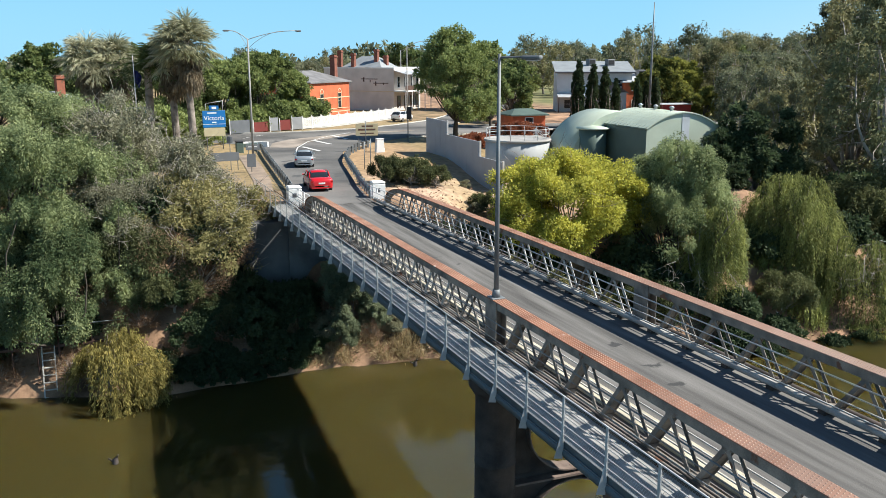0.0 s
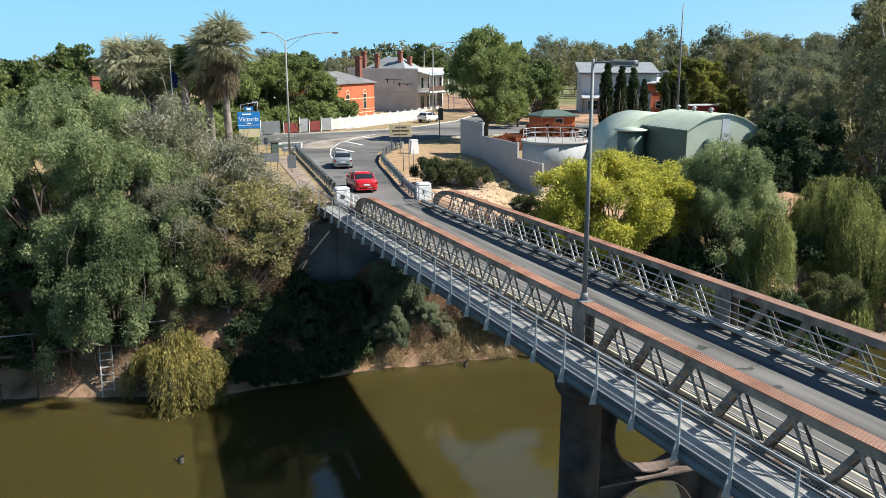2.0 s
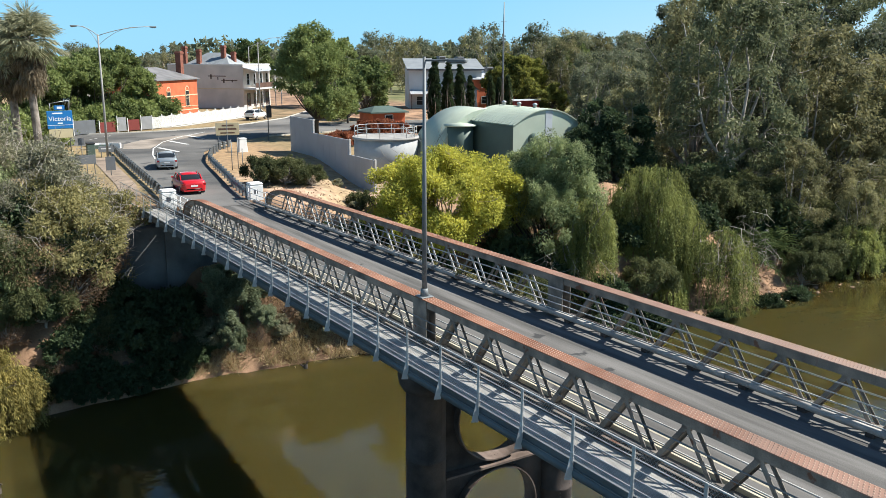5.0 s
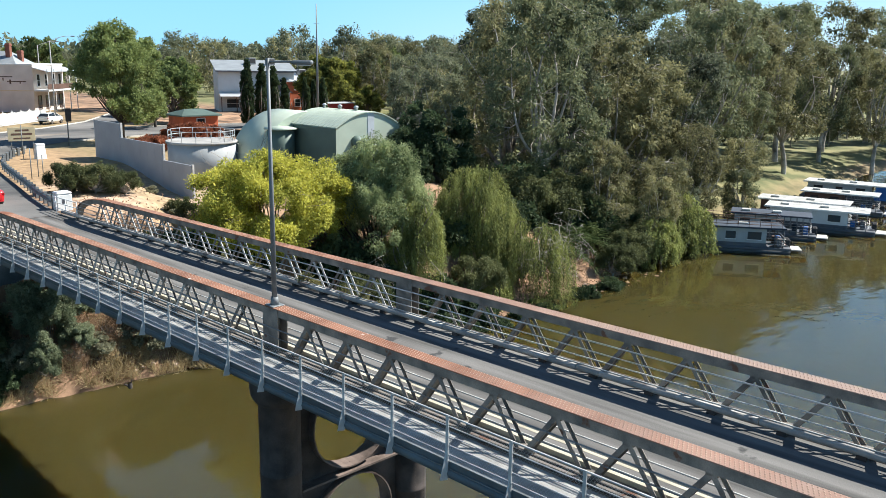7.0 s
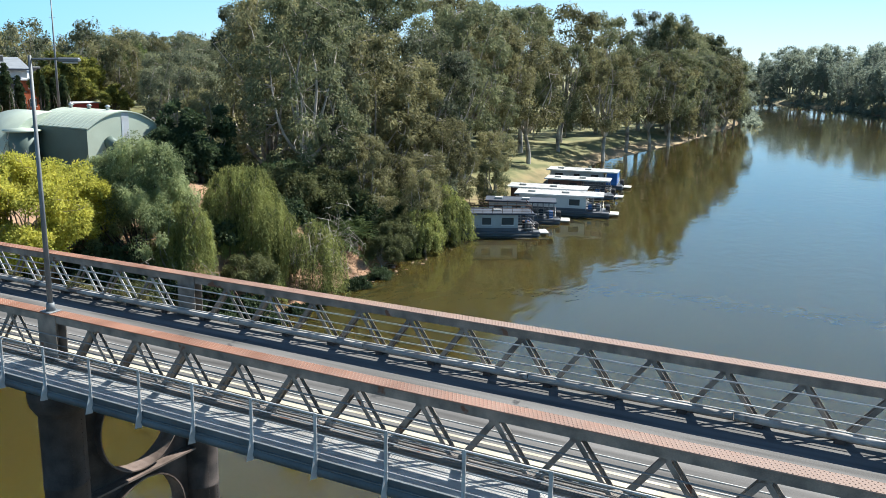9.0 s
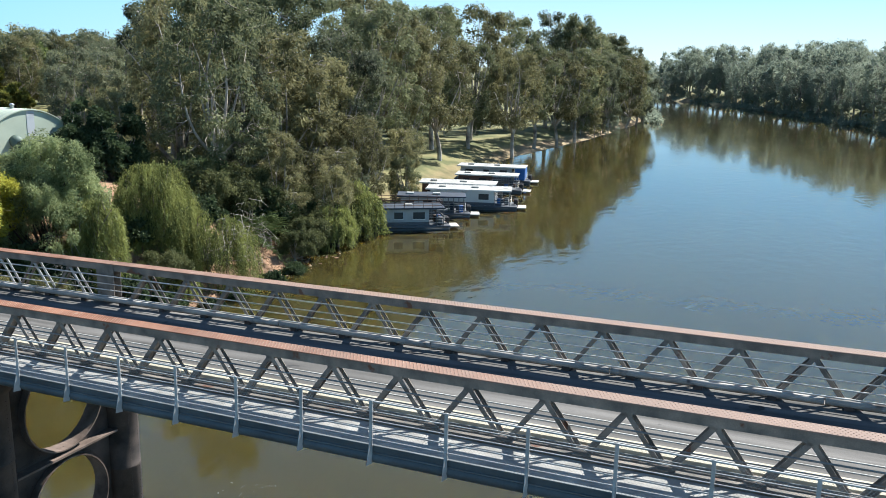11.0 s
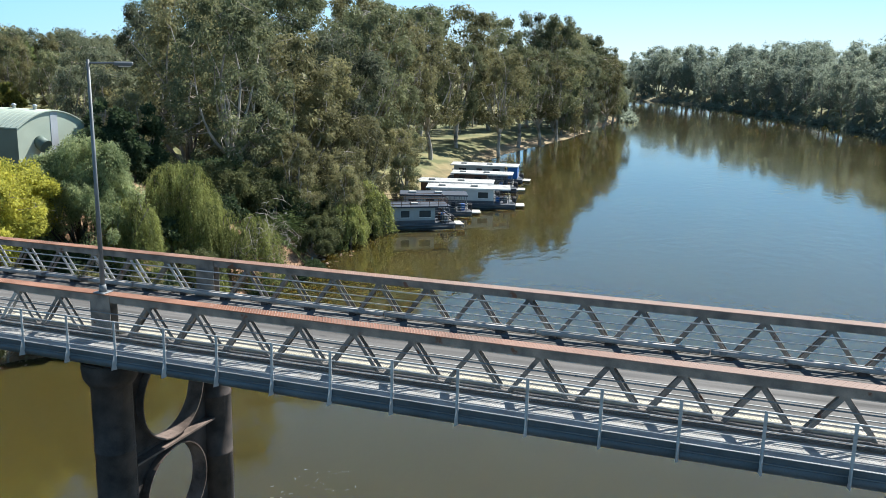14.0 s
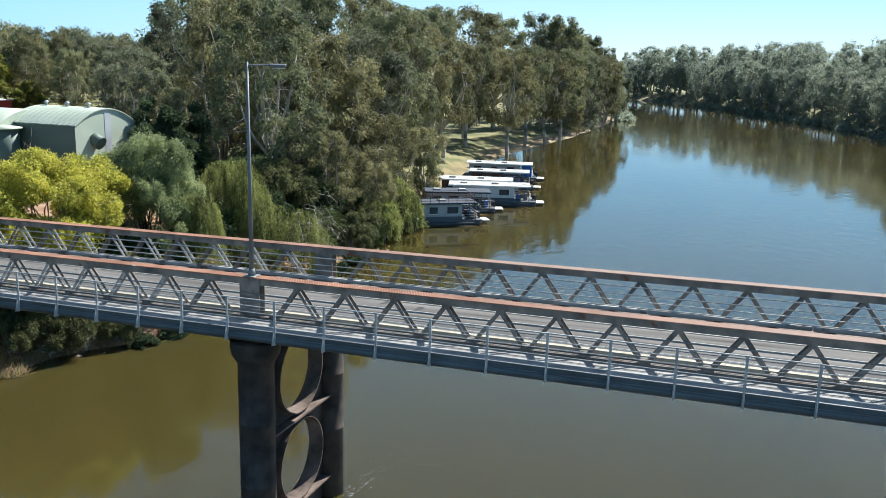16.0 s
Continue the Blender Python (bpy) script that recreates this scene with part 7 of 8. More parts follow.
def houseboat(label, x, y, turn, L, W, cabin, roof, upper=False, tarp=False, open_side=False, trim=None):
    """A houseboat whose stern looks along its +x: pontoons, cabin or open saloon, flat roof, after deck and clutter."""
    b = thing("houseboat", label, "houseboat", "moored houseboats", pose(x, y, WATER, 0, 0, turn) @ Matrix.Diagonal((1, 1, 1.05, 1)))
    q = np.random.default_rng(int(x * 10))
    for sy in (-W * 0.33, W * 0.33):
        bm = bmesh.new()
        pipe(bm, [(-L / 2 - 0.3, sy, 0.12), (-L / 2 + 0.4, sy, 0.1), (L / 2, sy, 0.1)], [0.12, 0.34, 0.36], 12)
        part("pontoon", bm, M_hull, b)
    bm = bmesh.new()
    box(bm, -L / 2, L / 2, -W / 2, W / 2, 0.34, 0.6, bevel=0.04)
    part("deck", bm, M_hull, b)
    c0, c1 = -L * 0.42, L * (0.05 if open_side else 0.26)
    bm = bmesh.new()
    box(bm, c0, c1, -W * 0.44, W * 0.44, 0.6, 2.55, bevel=0.04)
    cab = part("cabin", bm, cabin, b)
    n = max(2, int((c1 - c0) / 2.3))
    for sy in (-1, 1):
        for k in range(n):
            wx = c0 + (k + 0.5) * (c1 - c0) / n
            ww, wz = q.uniform(0.45, 0.75), q.uniform(1.35, 1.5)
            bm = bmesh.new()
            box(bm, wx - ww, wx + ww, sy * W * 0.44 - 0.02, sy * W * 0.44 + 0.02, wz, 2.15)
            win = part("window", bm, M_glass, cab, "dark cabin window")
            bm = bmesh.new()
            box(bm, wx - ww - 0.06, wx + ww + 0.06, sy * (W * 0.44 + 0.035) - 0.015, sy * (W * 0.44 + 0.035) + 0.015, wz - 0.07, wz)
            part("sill", bm, M_paint, win)
        bm = bmesh.new()
        box(bm, c0 - 0.01, c1 + 0.01, sy * W * 0.444 - 0.015, sy * W * 0.444 + 0.015, 0.62, 1.0)
        part("stripe", bm, trim or M_hull, cab, "darker painted band along the cabin")
    bm = bmesh.new()
    box(bm, c1 - 0.01, c1 + 0.025, -0.9, 0.9, 0.7, 2.4)
    part("glass_door", bm, M_glass, cab, "dark glass door")
    bm = bmesh.new()
    box(bm, -L * 0.47, L * 0.44, -W * 0.5, W * 0.5, 2.6, 2.68, bevel=0.03)
    top = part("roof", bm, roof, b)
    bm = bmesh.new()
    for sy in (-1, 1):
        box(bm, -L * 0.47, L * 0.44, sy * W * 0.5 - 0.03, sy * W * 0.5 + 0.03, 2.53, 2.7)
    part("roof_edge", bm, M_paint if roof is M_awning else M_navy, top)
    posts = np.linspace(c1 + 0.9, L * 0.42, 5 if open_side else 2)
    for px in posts:
        for sy in (-1, 1):
            bm = bmesh.new()
            pipe(bm, [(px, sy * W * 0.47, 0.6), (px, sy * W * 0.47, 2.62)], 0.04, 6)
            part("roof_post", bm, M_galv_dark, b)
    for rz in (0.95, 1.25, 1.55):
        bm = bmesh.new()
        pipe(bm, [(c1, -W * 0.47, rz), (L * 0.44, -W * 0.47, rz), (L * 0.44, W * 0.47, rz), (c1, W * 0.47, rz)], 0.022, 6)
        part("deck_rail", bm, M_galv, b)
    bm = bmesh.new()
    box(bm, L / 2 - 0.05, L / 2 + 1.3, -W * 0.28, W * 0.28, 0.24, 0.36, bevel=0.02)
    part("swim_platform", bm, M_kerb, b)
    for sy in (-0.45, 0.45):
        bm = bmesh.new()
        box(bm, L / 2 - 0.5, L / 2 + 0.1, sy - 0.22, sy + 0.22, 0.75, 1.35, bevel=0.1)
        box(bm, L / 2 - 0.15, L / 2 + 0.1, sy - 0.09, sy + 0.09, 0.1, 0.8)
        part("outboard_motor", bm, M_plastic, b)
    for k in range(4):          # chairs, boxes and drums on the after deck
        cx, cy = q.uniform(c1 + 0.5, L * 0.4), q.uniform(-W * 0.36, W * 0.36)
        h = q.uniform(0.45, 0.95)
        bm = bmesh.new()
        box(bm, cx - 0.28, cx + 0.28, cy - 0.28, cy + 0.28, 0.6, 0.6 + h, bevel=0.06)
        part("deck_box", bm, (M_navy, M_timber, M_hull, M_blue)[k], b)
    for k in range(2):
        px = -L * 0.3 + 0.35 * L * k
        bm = bmesh.new()
        box(bm, px - 0.5, px + 0.5, -0.45, 0.45, 2.68, 2.9, bevel=0.05)
        part("roof_hatch", bm, M_awning, top)
    if upper:
        for px in np.linspace(-L * 0.44, L * 0.40, 9):
            for sy in (-1, 1):
                bm = bmesh.new()
                pipe(bm, [(px, sy * W * 0.48, 2.68), (px, sy * W * 0.48, 3.6)], 0.03, 6)
                part("rail_post", bm, M_timber, b)
        for rz in (2.95, 3.25, 3.6):
            bm = bmesh.new()
            pipe(bm, [(-L * 0.44, -W * 0.48, rz), (L * 0.40, -W * 0.48, rz), (L * 0.40, W * 0.48, rz), (-L * 0.44, W * 0.48, rz), (-L * 0.44, -W * 0.48, rz)], 0.035, 6)
            part("upper_rail", bm, M_timber, b)
        for k in range(7):          # slanting stair to the after deck
            bm = bmesh.new()
            box(bm, c1 + 0.35 + 0.26 * k, c1 + 0.6 + 0.26 * k, -W * 0.42, -W * 0.42 + 0.8, 2.5 - 0.27 * k, 2.55 - 0.27 * k)
            part("stair_tread", bm, M_timber, b)
    if tarp:
        bm = bmesh.new()
        box(bm, L * 0.30, L * 0.43, -W * 0.49, W * 0.49, 0.65, 2.58, bevel=0.06)
        part("tarpaulin", bm, M_blue, b, "blue tarpaulin screen")
    return b


houseboat("grey-blue houseboat with railed roof deck", 84.9, 44.3, -56, 11.0, 4.0, M_cabin, M_navy, True)
houseboat("white houseboat with dark canopy", 95.0, 45.0, -66, 10.0, 3.9, M_cabin, M_navy, False, False, True)
houseboat("long white houseboat with pale flat roof", 103.4, 42.9, -72, 13.2, 4.4, M_white, M_awning)
houseboat("houseboat with wide white awning", 108.2, 46.6, -75, 12.6, 4.2, M_timber, M_awning, False, False, True)
houseboat("small houseboat with white canopy", 119.3, 46.2, -76, 11.0, 4.0, M_timber, M_awning, False, False, True)
houseboat("houseboat with blue tarpaulin and white roof", 130.3, 49.4, -77, 13.0, 4.4, M_cabin, M_awning, False, True)

# white picnic marquee on the grass
tent = thing("marquee", "small white peaked marquee on the grass", "tent", m=pose(133.5, 54.6, gz(133.5, 54.6)))
bm = bmesh.new()
apex = bm.verts.new((0, 0, 3.3))
eave = [bm.verts.new((sx * 1.7, sy * 1.7, 2.2)) for sx, sy in ((-1, -1), (1, -1), (1, 1), (-1, 1))]
skirt = [bm.verts.new((sx * 1.7, sy * 1.7, 1.95)) for sx, sy in ((-1, -1), (1, -1), (1, 1), (-1, 1))]
for k in range(4):
    bm.faces.new((apex, eave[k], eave[(k + 1) % 4]))
    bm.faces.new((eave[k], skirt[k], skirt[(k + 1) % 4], eave[(k + 1) % 4]))
part("canopy", bm, M_paint, tent)
for sx, sy in ((-1, -1), (1, -1), (1, 1), (-1, 1)):
    bm = bmesh.new()
    pipe(bm, [(sx * 1.65, sy * 1.65, 0), (sx * 1.65, sy * 1.65, 2.2)], 0.04, 6)
    part("pole", bm, M_paint, tent)

# ---- signs and small things by the road ----
def words(text, size, m, mat, parent, name="lettering"):
    cu = bpy.data.curves.new(name, "FONT")
    cu.body, cu.size, cu.align_x, cu.align_y, cu.extrude = text, size, "CENTER", "CENTER", 0.004
    tmp = bpy.data.objects.new(name, cu)
    scene.collection.objects.link(tmp)
    me = bpy.data.meshes.new_from_object(tmp.evaluated_get(bpy.context.evaluated_depsgraph_get()))
    bpy.data.objects.remove(tmp)
    me.materials.clear()
    me.materials.append(mat)
    ob = new(name, me)
    ob.parent, ob.matrix_basis = parent, m
    return ob


FACE = pose(0, 0, 0, 90, 0, 0)      # writing upright, read from -y
sign = thing("welcome_sign", "blue state welcome sign on posts with beige foot panel", "sign", m=pose(10.5, 100, TOWN, 0, 0, 6))
bm = bmesh.new()
box(bm, -1.3, 1.3, -0.04, 0.04, 2.5, 4.4, bevel=0.03)
board = part("board", bm, M_bluesign, sign)
words("Victoria", 0.72, pose(0, -0.046, 3.55) @ FACE, M_paint, board)
for a, b, z in ((-0.75, 0.3, 4.08), (-0.25, 0.25, 3.02)):
    bm = bmesh.new()
    box(bm, a, b, -0.05, -0.042, z, z + 0.13)
    part("text_bar", bm, M_paint, board)
bm = bmesh.new()
box(bm, -1.3, 1.3, -0.055, -0.043, 2.86, 2.9)
part("divider", bm, M_paint, board)
bm = bmesh.new()
box(bm, -1.2, 1.2, -0.03, 0.03, 1.5, 2.45, bevel=0.02)
part("foot_panel", bm, M_sand, sign)
bm = bmesh.new()
box(bm, -0.5, 0.6, -0.04, 0.04, 4.5, 5.0, bevel=0.08)
crest = part("crest", bm, M_bluesign, sign)
bm = bmesh.new()
box(bm, -0.2, 0.3, -0.05, -0.042, 4.6, 4.85, bevel=0.003)
part("emblem", bm, M_paint, crest)
bm = bmesh.new()
for p, q in (((-0.9, 0, 4.4), (-0.9, 0, 5.2)), ((-0.9, 0, 5.2), (1.1, 0, 5.5)), ((1.1, 0, 5.5), (1.0, 0, 4.4))):
    pipe(bm, [p, q], 0.035, 6)
part("outline_frame", bm, M_galv, sign)
for px in (-0.9, 0.9):
    bm = bmesh.new()
    pipe(bm, [(px, 0.06, -0.3), (px, 0.06, 4.4)], 0.06, 8)
    part("post", bm, M_galv_dark, sign)


def post_sign(name, label, x, y, turn, w, z0, z1, face, bars=(), posts=(-0.4, 0.4), mat=None):
    s = thing(name, label, "sign", m=pose(x, y, TOWN, 0, 0, turn))
    bm = bmesh.new()
    box(bm, -w / 2, w / 2, -0.025, 0.025, z0, z1, bevel=0.01)
    b = part("board", bm, face, s)
    for a, c, z, h in bars:
        bm = bmesh.new()
        box(bm, a, c, -0.034, -0.026, z, z + h)
        part("text_bar", bm, mat or M_timber, b)
    for px in posts:
        bm = bmesh.new()
        pipe(bm, [(px * w, 0.05, -0.3), (px * w, 0.05, z1)], 0.04, 8)
        part("post", bm, M_galv_dark, s)
    return s


post_sign("notice_sign", "beige notice board with dark lines of writing", 27.0, 94.5, -8, 2.6, 1.5, 2.9, M_sand, [(-0.6, 0.7, 2.5, 0.18), (-1.0, 1.0, 2.1, 0.2), (-0.8, 0.8, 1.7, 0.14)])
post_sign("road_sign", "back of a large grey road sign", 9.2, 80, 8, 2.6, 0.9, 1.7, M_signgrey, (), (-0.35, 0.2, 0.45))
post_sign("road_sign", "back of a small grey road sign", 11.3, 78, 0, 0.8, 0.5, 1.7, M_signgrey, (), (0.0,))
post_sign("road_sign", "back of a small grey road sign on a post", 10.9, 90, 0, 0.6, 1.6, 2.3, M_signgrey, (), (0.0,))
for x, y, h in ((21.6, 76.5, 2.6), (22.4, 77.2, 2.8), (23.6, 79.5, 1.6), (26.0, 91.5, 3.4)):
    s = thing("sign_post", "thin bare steel sign post", "post", "sign posts", pose(x, y, gz(x, y)))
    bm = bmesh.new()
    pipe(bm, [(0, 0, -0.3), (0, 0, h)], 0.04, 8)
    part("pole", bm, M_galv_dark, s)
sig = thing("traffic_sign", "black backed signal board on a blue-grey pole", "sign", m=pose(34.2, 101.0, TOWN))
bm = bmesh.new()
pipe(bm, [(0, 0, -0.3), (0, 0, 4.2)], 0.07, 8)
part("pole", bm, M_galv_dark, sig)
bm = bmesh.new()
box(bm, -0.15, 0.45, -0.15, 0.15, 2.8, 4.3, bevel=0.05)
part("signal_head", bm, M_plastic, sig)

cab = thing("service_cabinet", "white tapered service cabinet on the dry grass", "cabinet", m=pose(27.3, 90.5, TOWN - 0.1))
bm = bmesh.new()
box(bm, -0.5, 0.5, -0.4, 0.4, 0, 1.5, bevel=0.03)
for v in bm.verts:
    if v.co.z > 1:
        v.co.x *= 0.78
        v.co.y *= 0.78
part("housing", bm, M_paint, cab)
bm = bmesh.new()
box(bm, -0.42, 0.42, -0.33, 0.33, 1.5, 1.62, bevel=0.03)
part("cap", bm, M_paint, cab)

# yard fence with boards left of the pickets
yard = thing("yard_fence", "grey wire yard fence with notice boards", "fence")
a, b = Vector((14.5, 118.6, TOWN)), Vector((25.2, 123.3, TOWN))
turn = math.degrees(math.atan2(b.y - a.y, b.x - a.x))
M_redboard = material("dark_red_board", (0.16, 0.025, 0.02), 0.7, 0, 1, 20, 0.15, 0.05)
M_greyboard = material("pale_grey_board", (0.24, 0.25, 0.26), 0.7, 0, 1, 20, 0.1, 0.05)
for k, (w, h, mt) in enumerate(((3.4, 1.9, M_signgrey), (2.6, 1.5, M_redboard), (1.5, 2.0, M_greyboard), (2.0, 1.6, M_redboard), (2.0, 1.9, M_greyboard))):
    p = a.lerp(b, (0.0, 0.32, 0.55, 0.69, 0.87)[k])
    bm = bmesh.new()
    box(bm, 0.04, w * 0.92, -0.03, 0.03, 0.15, h, pose(p.x, p.y, p.z, 0, 0, turn), 0.01)
    part("board", bm, mt, yard)
    bm = bmesh.new()
    box(bm, -0.05, 0.03, -0.06, 0.06, 0, h + 0.25, pose(p.x, p.y, p.z, 0, 0, turn))
    part("post", bm, M_paint, yard)

# kerbs of the cross street
for pts in ([(-60, 122.55), (10, 119.85), (21, 119.25), (26.5, 119.65), (33, 121.65), (40.4, 126.25), (49.5, 134.65), (87, 190.05)], [(57, 135.9), (48, 121.9), (80, 117.9)], [(36, 105.9), (60, 110.9)]):
    bm = bmesh.new()
    for p, q in zip(pts, pts[1:]):
        bar(bm, (*p, TOWN + 0.08), (*q, TOWN + 0.08), 0.18, 0.2)
    tagged(link_mesh("kerb", bm, M_kerb), "pale concrete kerb", "kerb", kind="structure")
bm = bmesh.new()
ngon(bm, [(-60, 126.5), (10, 123.4), (21.5, 122.9), (30, 126.2), (46, 141.0), (44.8, 142.2), (29, 127.6), (21, 124.2), (10, 124.8), (-60, 128)], TOWN + 0.045)
tagged(link_mesh("pavement", bm, M_kerb), "pale footpath beside the street", "pavement", kind="structure")
bm = bmesh.new()
ngon(bm, [(9.75, 65.8), (11.1, 65.8), (12.0, 72), (13.0, 84), (13.4, 92), (11.9, 92), (11.4, 84), (10.5, 72)], TOWN + 0.05)
tagged(link_mesh("pavement", bm, material("gravel_path", (0.26, 0.2, 0.15), 0.95, 0, 0.8, 20, 0.3, 0.3)), "gravel footpath leading to the footway", "pavement", kind="structure")

# russet shrubs behind the wall, stairs and hopper at the works
rus = round_tree(91, 1.9, 1.3, 0.03, 36, 170, 0.16, 0.09, leaf_material("russet_leaves", (0.14, 0.045, 0.025), (0.34, 0.13, 0.07)), "russet_shrub", "russet red-brown garden shrub", 0.1, "russet shrubs", 0.28)
plant(rus, 35.5, 86.0)
for i, (x, y, s_) in enumerate(((37.5, 87.5, 1.1), (46, 98, 1.2), (49, 99, 1.3), (52, 100, 1.2), (34.4, 83.5, 0.8), (40, 90, 0.9))):
    plant_copy(rus, x, y, 60 * i, s_)
hop = thing("intake_tank", "small dark green tank beside the shed", "tank", m=pose(42.3, 70.0, 8.0))
bm = bmesh.new()
pipe(bm, [(0, 0, -0.5), (0, 0, 4.0)], 1.3, 22)
part("shell", bm, M_sheddark, hop)
bm = bmesh.new()
pipe(bm, [(0, 0, 4.0), (0, 0, 4.12), (0, 0, 4.3)], [1.6, 1.6, 0.2], 22)
part("lid", bm, M_shedgreen, hop)
stair = thing("steel_stair", "galvanised steel stair with handrails at the tank", "stair")
s0, s1 = Vector((41.6, 73.4, 8.2)), Vector((39.0, 75.6, 10.7))
for off in (-0.4, 0.4):
    o = Vector((0.6, 0.75, 0)) * off
    bm = bmesh.new()
    bar(bm, s0 + o, s1 + o, 0.06, 0.2)
    part("stringer", bm, M_galv, stair)
    bm = bmesh.new()
    pipe(bm, [s0 + o + Vector((0, 0, 1)), s1 + o + Vector((0, 0, 1))], 0.03, 6)
    for k in range(4):
        p = s0.lerp(s1, k / 3) + o
        pipe(bm, [p, p + Vector((0, 0, 1))], 0.025, 6)
    part("handrail", bm, M_galv, stair)
for k in range(13):
    p = s0.lerp(s1, (k + 0.5) / 13)
    bm = bmesh.new()
    box(bm, -0.4, 0.4, -0.12, 0.12, -0.02, 0.02, pose(p.x, p.y, p.z, 0, 0, 51))
    part("tread", bm, M_galv, stair)

# roof plant of the houses on the rise
ac = thing("roof_cooler", "dark evaporative cooler box on the house roof", "cooler", "roof coolers", pose(89.4, 150.5, TOWN + 9.3))
bm = bmesh.new()
box(bm, -0.8, 0.8, -0.6, 0.6, -0.6, 0.8, bevel=0.06)
part("housing", bm, M_signgrey, ac)
bm = bmesh.new()
box(bm, -0.6, 0.6, -0.64, -0.6, -0.2, 0.6)
part("louvre", bm, M_plastic, ac)
copy_thing(ac, pose(92.6, 148.6, TOWN + 9.2))
copy_thing(ac, pose(97.2, 144.8, TOWN + 7.2))

# ---- the river's edge ----
r = np.random.default_rng(23)


def rock(seed):
    q = np.random.default_rng(seed)
    bm = bmesh.new()
    bmesh.ops.create_icosphere(bm, subdivisions=2, radius=0.5)
    k = q.normal(size=3)
    for v in bm.verts:
        v.co *= 1 + 0.22 * math.sin(v.co.x * 5 + k[0]) * math.cos(v.co.y * 6 + k[1]) + 0.11 * q.normal()
        v.co.z *= 0.6
    return bm


rocks = []
for i in range(190):
    x = r.uniform(9, 24) if i % 3 == 0 else r.uniform(-13, 8) if i % 3 == 1 else r.uniform(-12, 80)
    y = float(np.interp(x, SHORE[:, 0], SHORE[:, 1])) + abs(r.normal()) * 1.3 + 0.25
    m = pose(x, y, max(gz(x, y), WATER - 0.1) + 0.05, r.uniform(-20, 20), r.uniform(-20, 20), r.uniform(0, 360)) @ Matrix.Scale(float(r.uniform(0.12, 0.5)), 4)
    if i < 5:
        ob = link_mesh("rock", rock(i), M_rock)
        ob.matrix_basis = m
        rocks.append(tagged(ob, "brown boulder at the water's edge", "rock", "bank boulders"))
    else:
        copy = copy_thing(rocks[i % 5], m)
        copy.matrix_basis = m

# leaf litter, dry tufts and twigs all over the bank
n = 26000
x = r.uniform(-30, 95, n)
inl = np.abs(r.normal(0, 7, n)) + 0.2
y = np.interp(x, SHORE[:, 0], SHORE[:, 1]) + inl
keep = ~((x > 9.3) & (x < 19.5) & (y > 56))
x, y = x[keep], y[keep]
at = np.stack((x, y, ground_z(x, y) + r.uniform(0.0, 0.25, len(x))), 1)
v, f = leaves(at, r.normal(size=at.shape) * np.array([1, 1, 0.5]), 0.3, 0.09, r)
tagged(raw("leaf_litter", v, f, M_litter), "fallen leaves, sticks and bark on the bank", "leaf litter", kind="stuff")
n = 11000
x = np.concatenate((r.uniform(9, 30, n // 2), r.uniform(9, 26, n - n // 2)))
y = np.concatenate((np.interp(x[: n // 2], SHORE[:, 0], SHORE[:, 1]) + np.abs(r.normal(0, 3, n // 2)), np.interp(x[n // 2:], SHORE[:, 0], SHORE[:, 1]) + r.uniform(0.3, 5, n - n // 2)))
keep = ~((x > 9.3) & (x < 18.9) & (y > 56)) & ~((y > 58) & (x < 18.4 + (y - 60) * 0.22)) & (y < 58)
x, y = x[keep], y[keep]
at = np.stack((x, y, ground_z(x, y) - 0.03), 1)
v, f = leaves(at, r.normal(size=at.shape) * 0.6 + np.array([0, 0, 0.8]), 0.42, 0.05, r)
tagged(raw("dry_grass", v, f, M_reed), "dry straw-coloured grass tufts", "grass", kind="stuff")

# dry reeds and grass hanging over the bank, thick beside the water
n = 11000
x = r.uniform(9.5, 23.5, n)
y = np.interp(x, SHORE[:, 0], SHORE[:, 1]) + np.abs(r.normal(0, 1.7, n)) - 0.15
clumpy = np.sin(x * 2.1) * np.sin(y * 2.7 + x) + 0.5 * np.sin(x * 5.3 + y * 3.1)
keep = (clumpy > -0.05) & (y < 57)
x, y = x[keep], y[keep]
at = np.stack((x, y, np.maximum(ground_z(x, y), WATER) - 0.03), 1)
v, f = leaves(at, r.normal(size=at.shape) * 0.55 + np.array([0.0, -0.25, 0.75]), 0.75, 0.035, r)
tagged(raw("bank_reeds", v, f, M_reed), "dry straw reeds overhanging the river bank", "reeds", kind="stuff")
for i, (x, y, s_) in enumerate(((19.9, 51.9, 0.62), (21.2, 51.6, 0.5), (18.8, 52.6, 0.45), (12.0, 52.9, 0.55), (16.6, 52.4, 0.4))):
    plant_copy(small, x, y, 77 * i, s_ * 1.2)

q = np.random.default_rng(77)
n = 70
along_ = q.uniform(0, 1, n) ** 1.6
at = np.stack((17.6 + 6.5 * along_ + q.normal(0, 0.25, n), 23.4 - 2.0 * along_ + q.normal(0, 1, n) * (0.2 + 0.9 * along_), np.full(n, WATER + 0.004)), 1)
way = np.stack((q.normal(1, 0.4, n), q.normal(-0.3, 0.5, n), np.zeros(n)), 1)
side = np.stack((-way[:, 1], way[:, 0], np.zeros(n)), 1)
ln, wd = q.uniform(0.04, 0.14, (n, 1)), q.uniform(0.004, 0.010, (n, 1))
way, side = unit(way) * ln, unit(side) * wd
v = np.stack((at - way, at + side, at + way, at - side), 1).reshape(-1, 3)
tagged(raw("foam", v, np.arange(4 * n).reshape(-1, 4), M_kerb), "white flecks of foam drifting from the pier", "foam", kind="stuff")

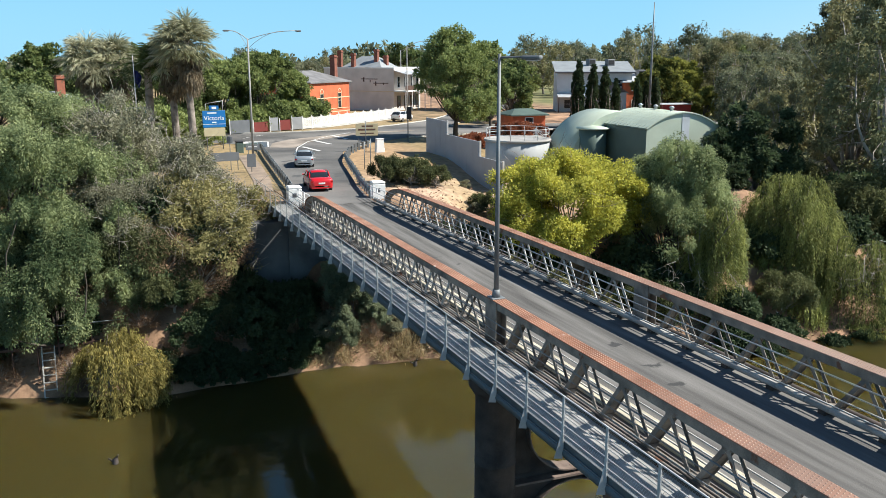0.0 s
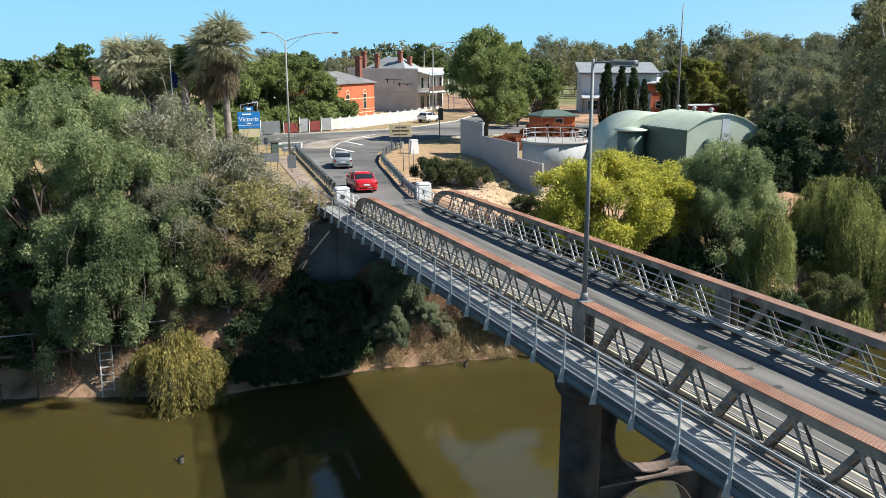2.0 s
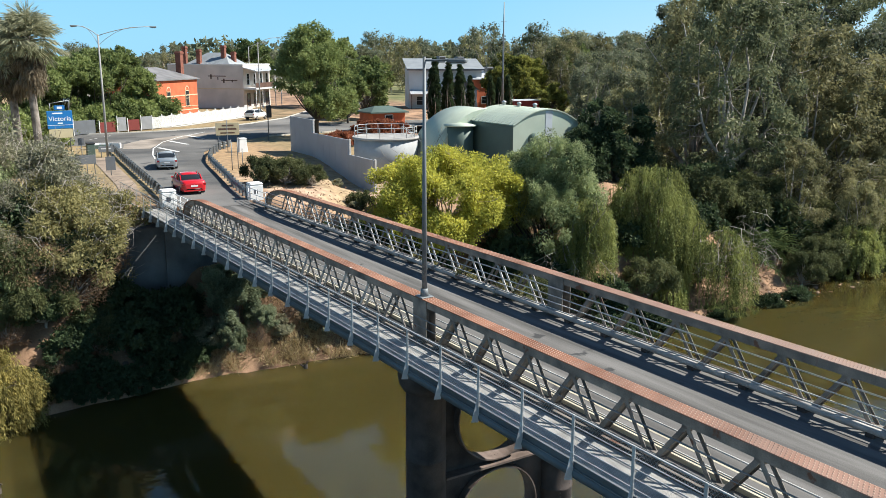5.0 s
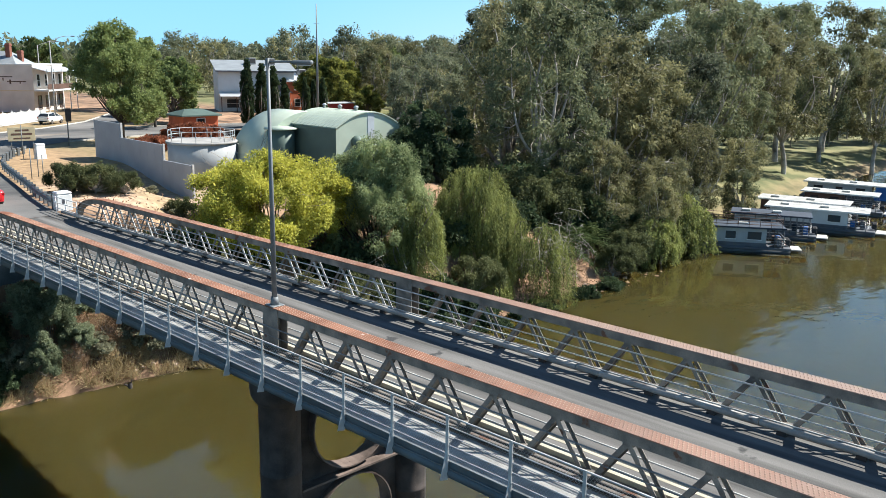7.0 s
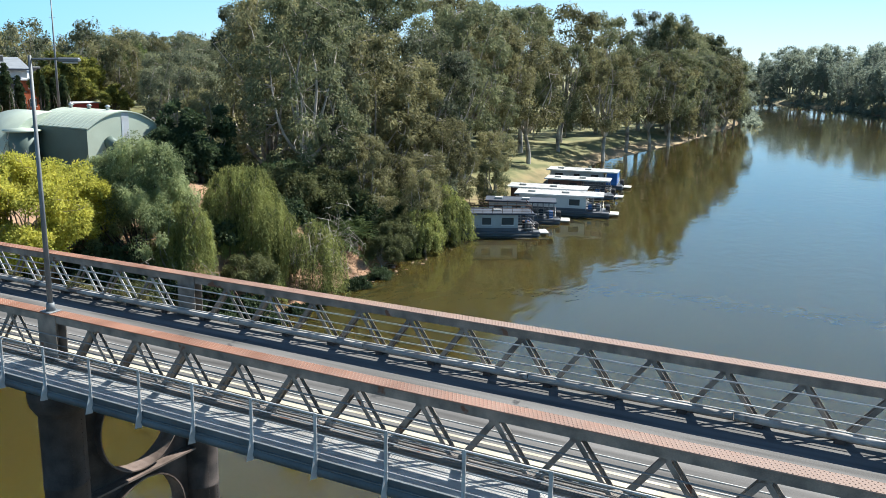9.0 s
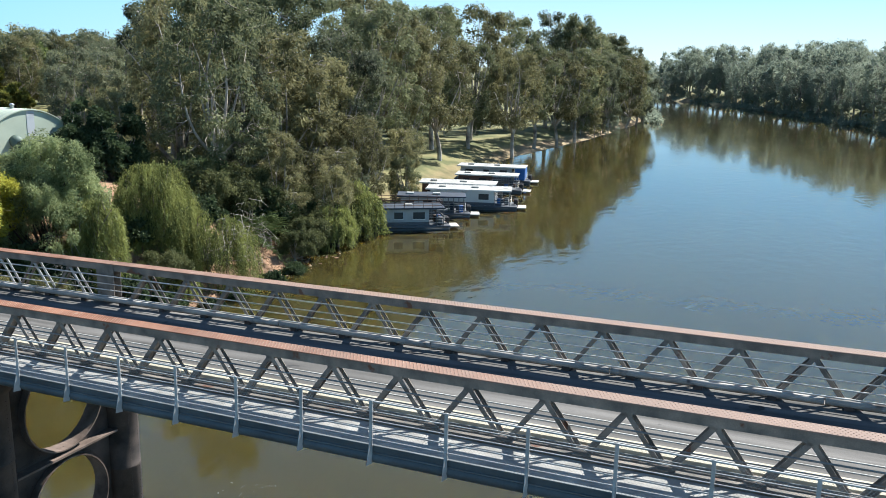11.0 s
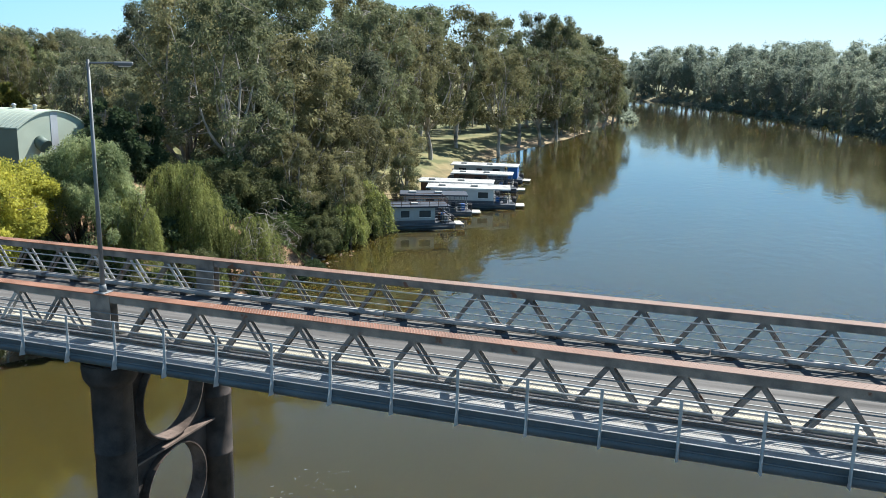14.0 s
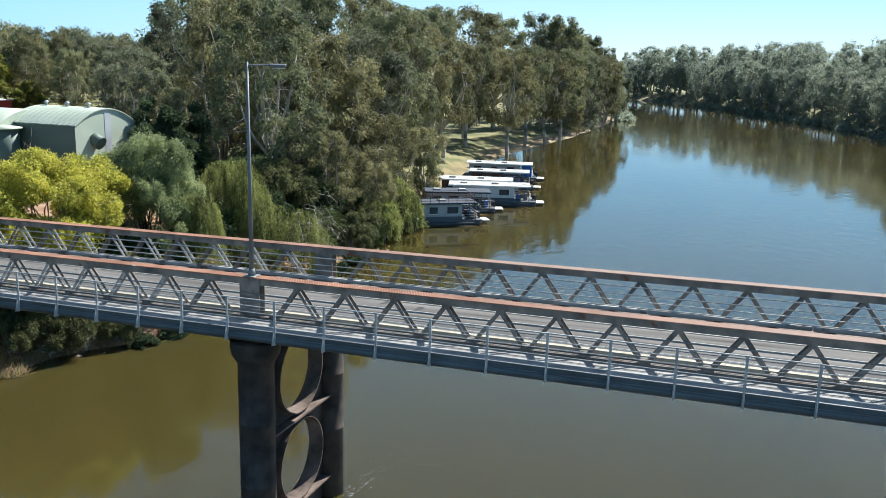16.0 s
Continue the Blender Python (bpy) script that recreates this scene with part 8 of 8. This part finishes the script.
# landing ladder and rail on the left bank
land = thing("landing_stage", "old timber and pipe landing stage with a ladder", "landing stage", m=pose(-5.0, 52.9, WATER))
for sx in (-0.35, 0.35):
    bm = bmesh.new()
    bar(bm, (sx, -0.6, -0.4), (sx, 0.5, 2.9), 0.07, 0.1)
    part("ladder_rail", bm, M_kerb, land)
for k in range(7):
    bm = bmesh.new()
    bar(bm, (-0.35, -0.5 + 0.148 * k, 0.0 + 0.42 * k), (0.35, -0.5 + 0.148 * k, 0.0 + 0.42 * k), 0.1, 0.05)
    part("rung", bm, M_kerb, land)
bm = bmesh.new()
box(bm, -6.5, 6.0, 0.6, 2.0, 2.75, 2.9)
part("platform", bm, M_timber, land)
for px in (-6, -4, -2, -0.6, 0.6, 2.5, 4.5):
    bm = bmesh.new()
    pipe(bm, [(px, 0.65, -1.5 if px < 0 else 0.0), (px, 0.65, 4.2)], 0.06, 8)
    part("post", bm, M_timber, land)
bm = bmesh.new()
pipe(bm, [(-6, 0.62, 4.1), (4.5, 0.62, 4.1)], 0.04, 6)
part("handrail", bm, M_galv_dark, land)
bm = bmesh.new()
box(bm, -1.2, -0.5, 0.55, 0.6, 3.2, 3.75)
part("notice", bm, M_greyboard, land)

# snags
for x, y in ((-1.5, 41.8), (17.2, 49.6)):
    s = thing("tree_stump", "dark snag sticking out of the river", "snag", "snags in the river", pose(x, y, WATER))
    bm = bmesh.new()
    pipe(bm, [(0, 0, -1.0), (0.05, 0, 0.25), (0.2, 0.05, 0.45)], [0.2, 0.14, 0.08], 8)
    pipe(bm, [(0.02, 0, 0.1), (-0.3, 0.1, 0.3)], [0.08, 0.04], 6)
    part("stump", bm, M_iron, s)

# weeds rooted along the far truss
weed = round_tree(92, 0.5, 0.28, 0.02, 12, 40, 0.09, 0.02, M_olive, "weed", "straggly weed growing at the truss foot", -0.4, "weeds on the bridge", 0.4)
weed.matrix_basis = pose(17.42, 27.0, ROAD + lift(27.0))
for i, (y, s_) in enumerate(((28.1, 1.3), (30.2, 1.0), (31.0, 1.5), (33.4, 0.8), (35.2, 1.1), (38.0, 0.9), (26.0, 0.7))):
    copy_thing(weed, pose(17.42, y, ROAD + lift(y), 0, 0, 70 * i) @ Matrix.Scale(s_ * 0.8, 4))

# bin, board and low white wall where the guard fence ends
bin_ = thing("litter_bin", "dark green litter bin beside the footpath", "bin", m=pose(12.6, 95.5, TOWN))
bm = bmesh.new()
box(bm, -0.4, 0.4, -0.4, 0.4, -0.05, 1.15, bevel=0.05)
part("body", bm, M_sheddark, bin_)
bm = bmesh.new()
box(bm, -0.44, 0.44, -0.44, 0.44, 1.15, 1.3, bevel=0.05)
part("lid", bm, M_plastic, bin_)
post_sign("notice_sign", "small grey notice board on white legs", 13.6, 92.5, 4, 1.5, 0.55, 1.15, M_signgrey, [(-0.5, 0.5, 0.85, 0.1)], (-0.32, 0.32), M_line)
low_wall = thing("low_wall", "low white-painted curved wall at the end of the guard fence", "wall")
pts = [(13.2, 101.0), (14.4, 101.4), (15.6, 101.2), (16.6, 100.5)]
for (x0, y0), (x1, y1) in zip(pts, pts[1:]):
    bm = bmesh.new()
    bar(bm, (x0, y0, TOWN + 0.3), (x1, y1, TOWN + 0.3), 0.35, 0.62)
    part("wall_block", bm, M_paint, low_wall)
bm = bmesh.new()
bar(bm, (13.4, 100.75, TOWN + 0.26), (15.4, 101.0, TOWN + 0.26), 0.1, 0.4)
part("dark_panel", bm, M_sheddark, low_wall, "dark green panel")
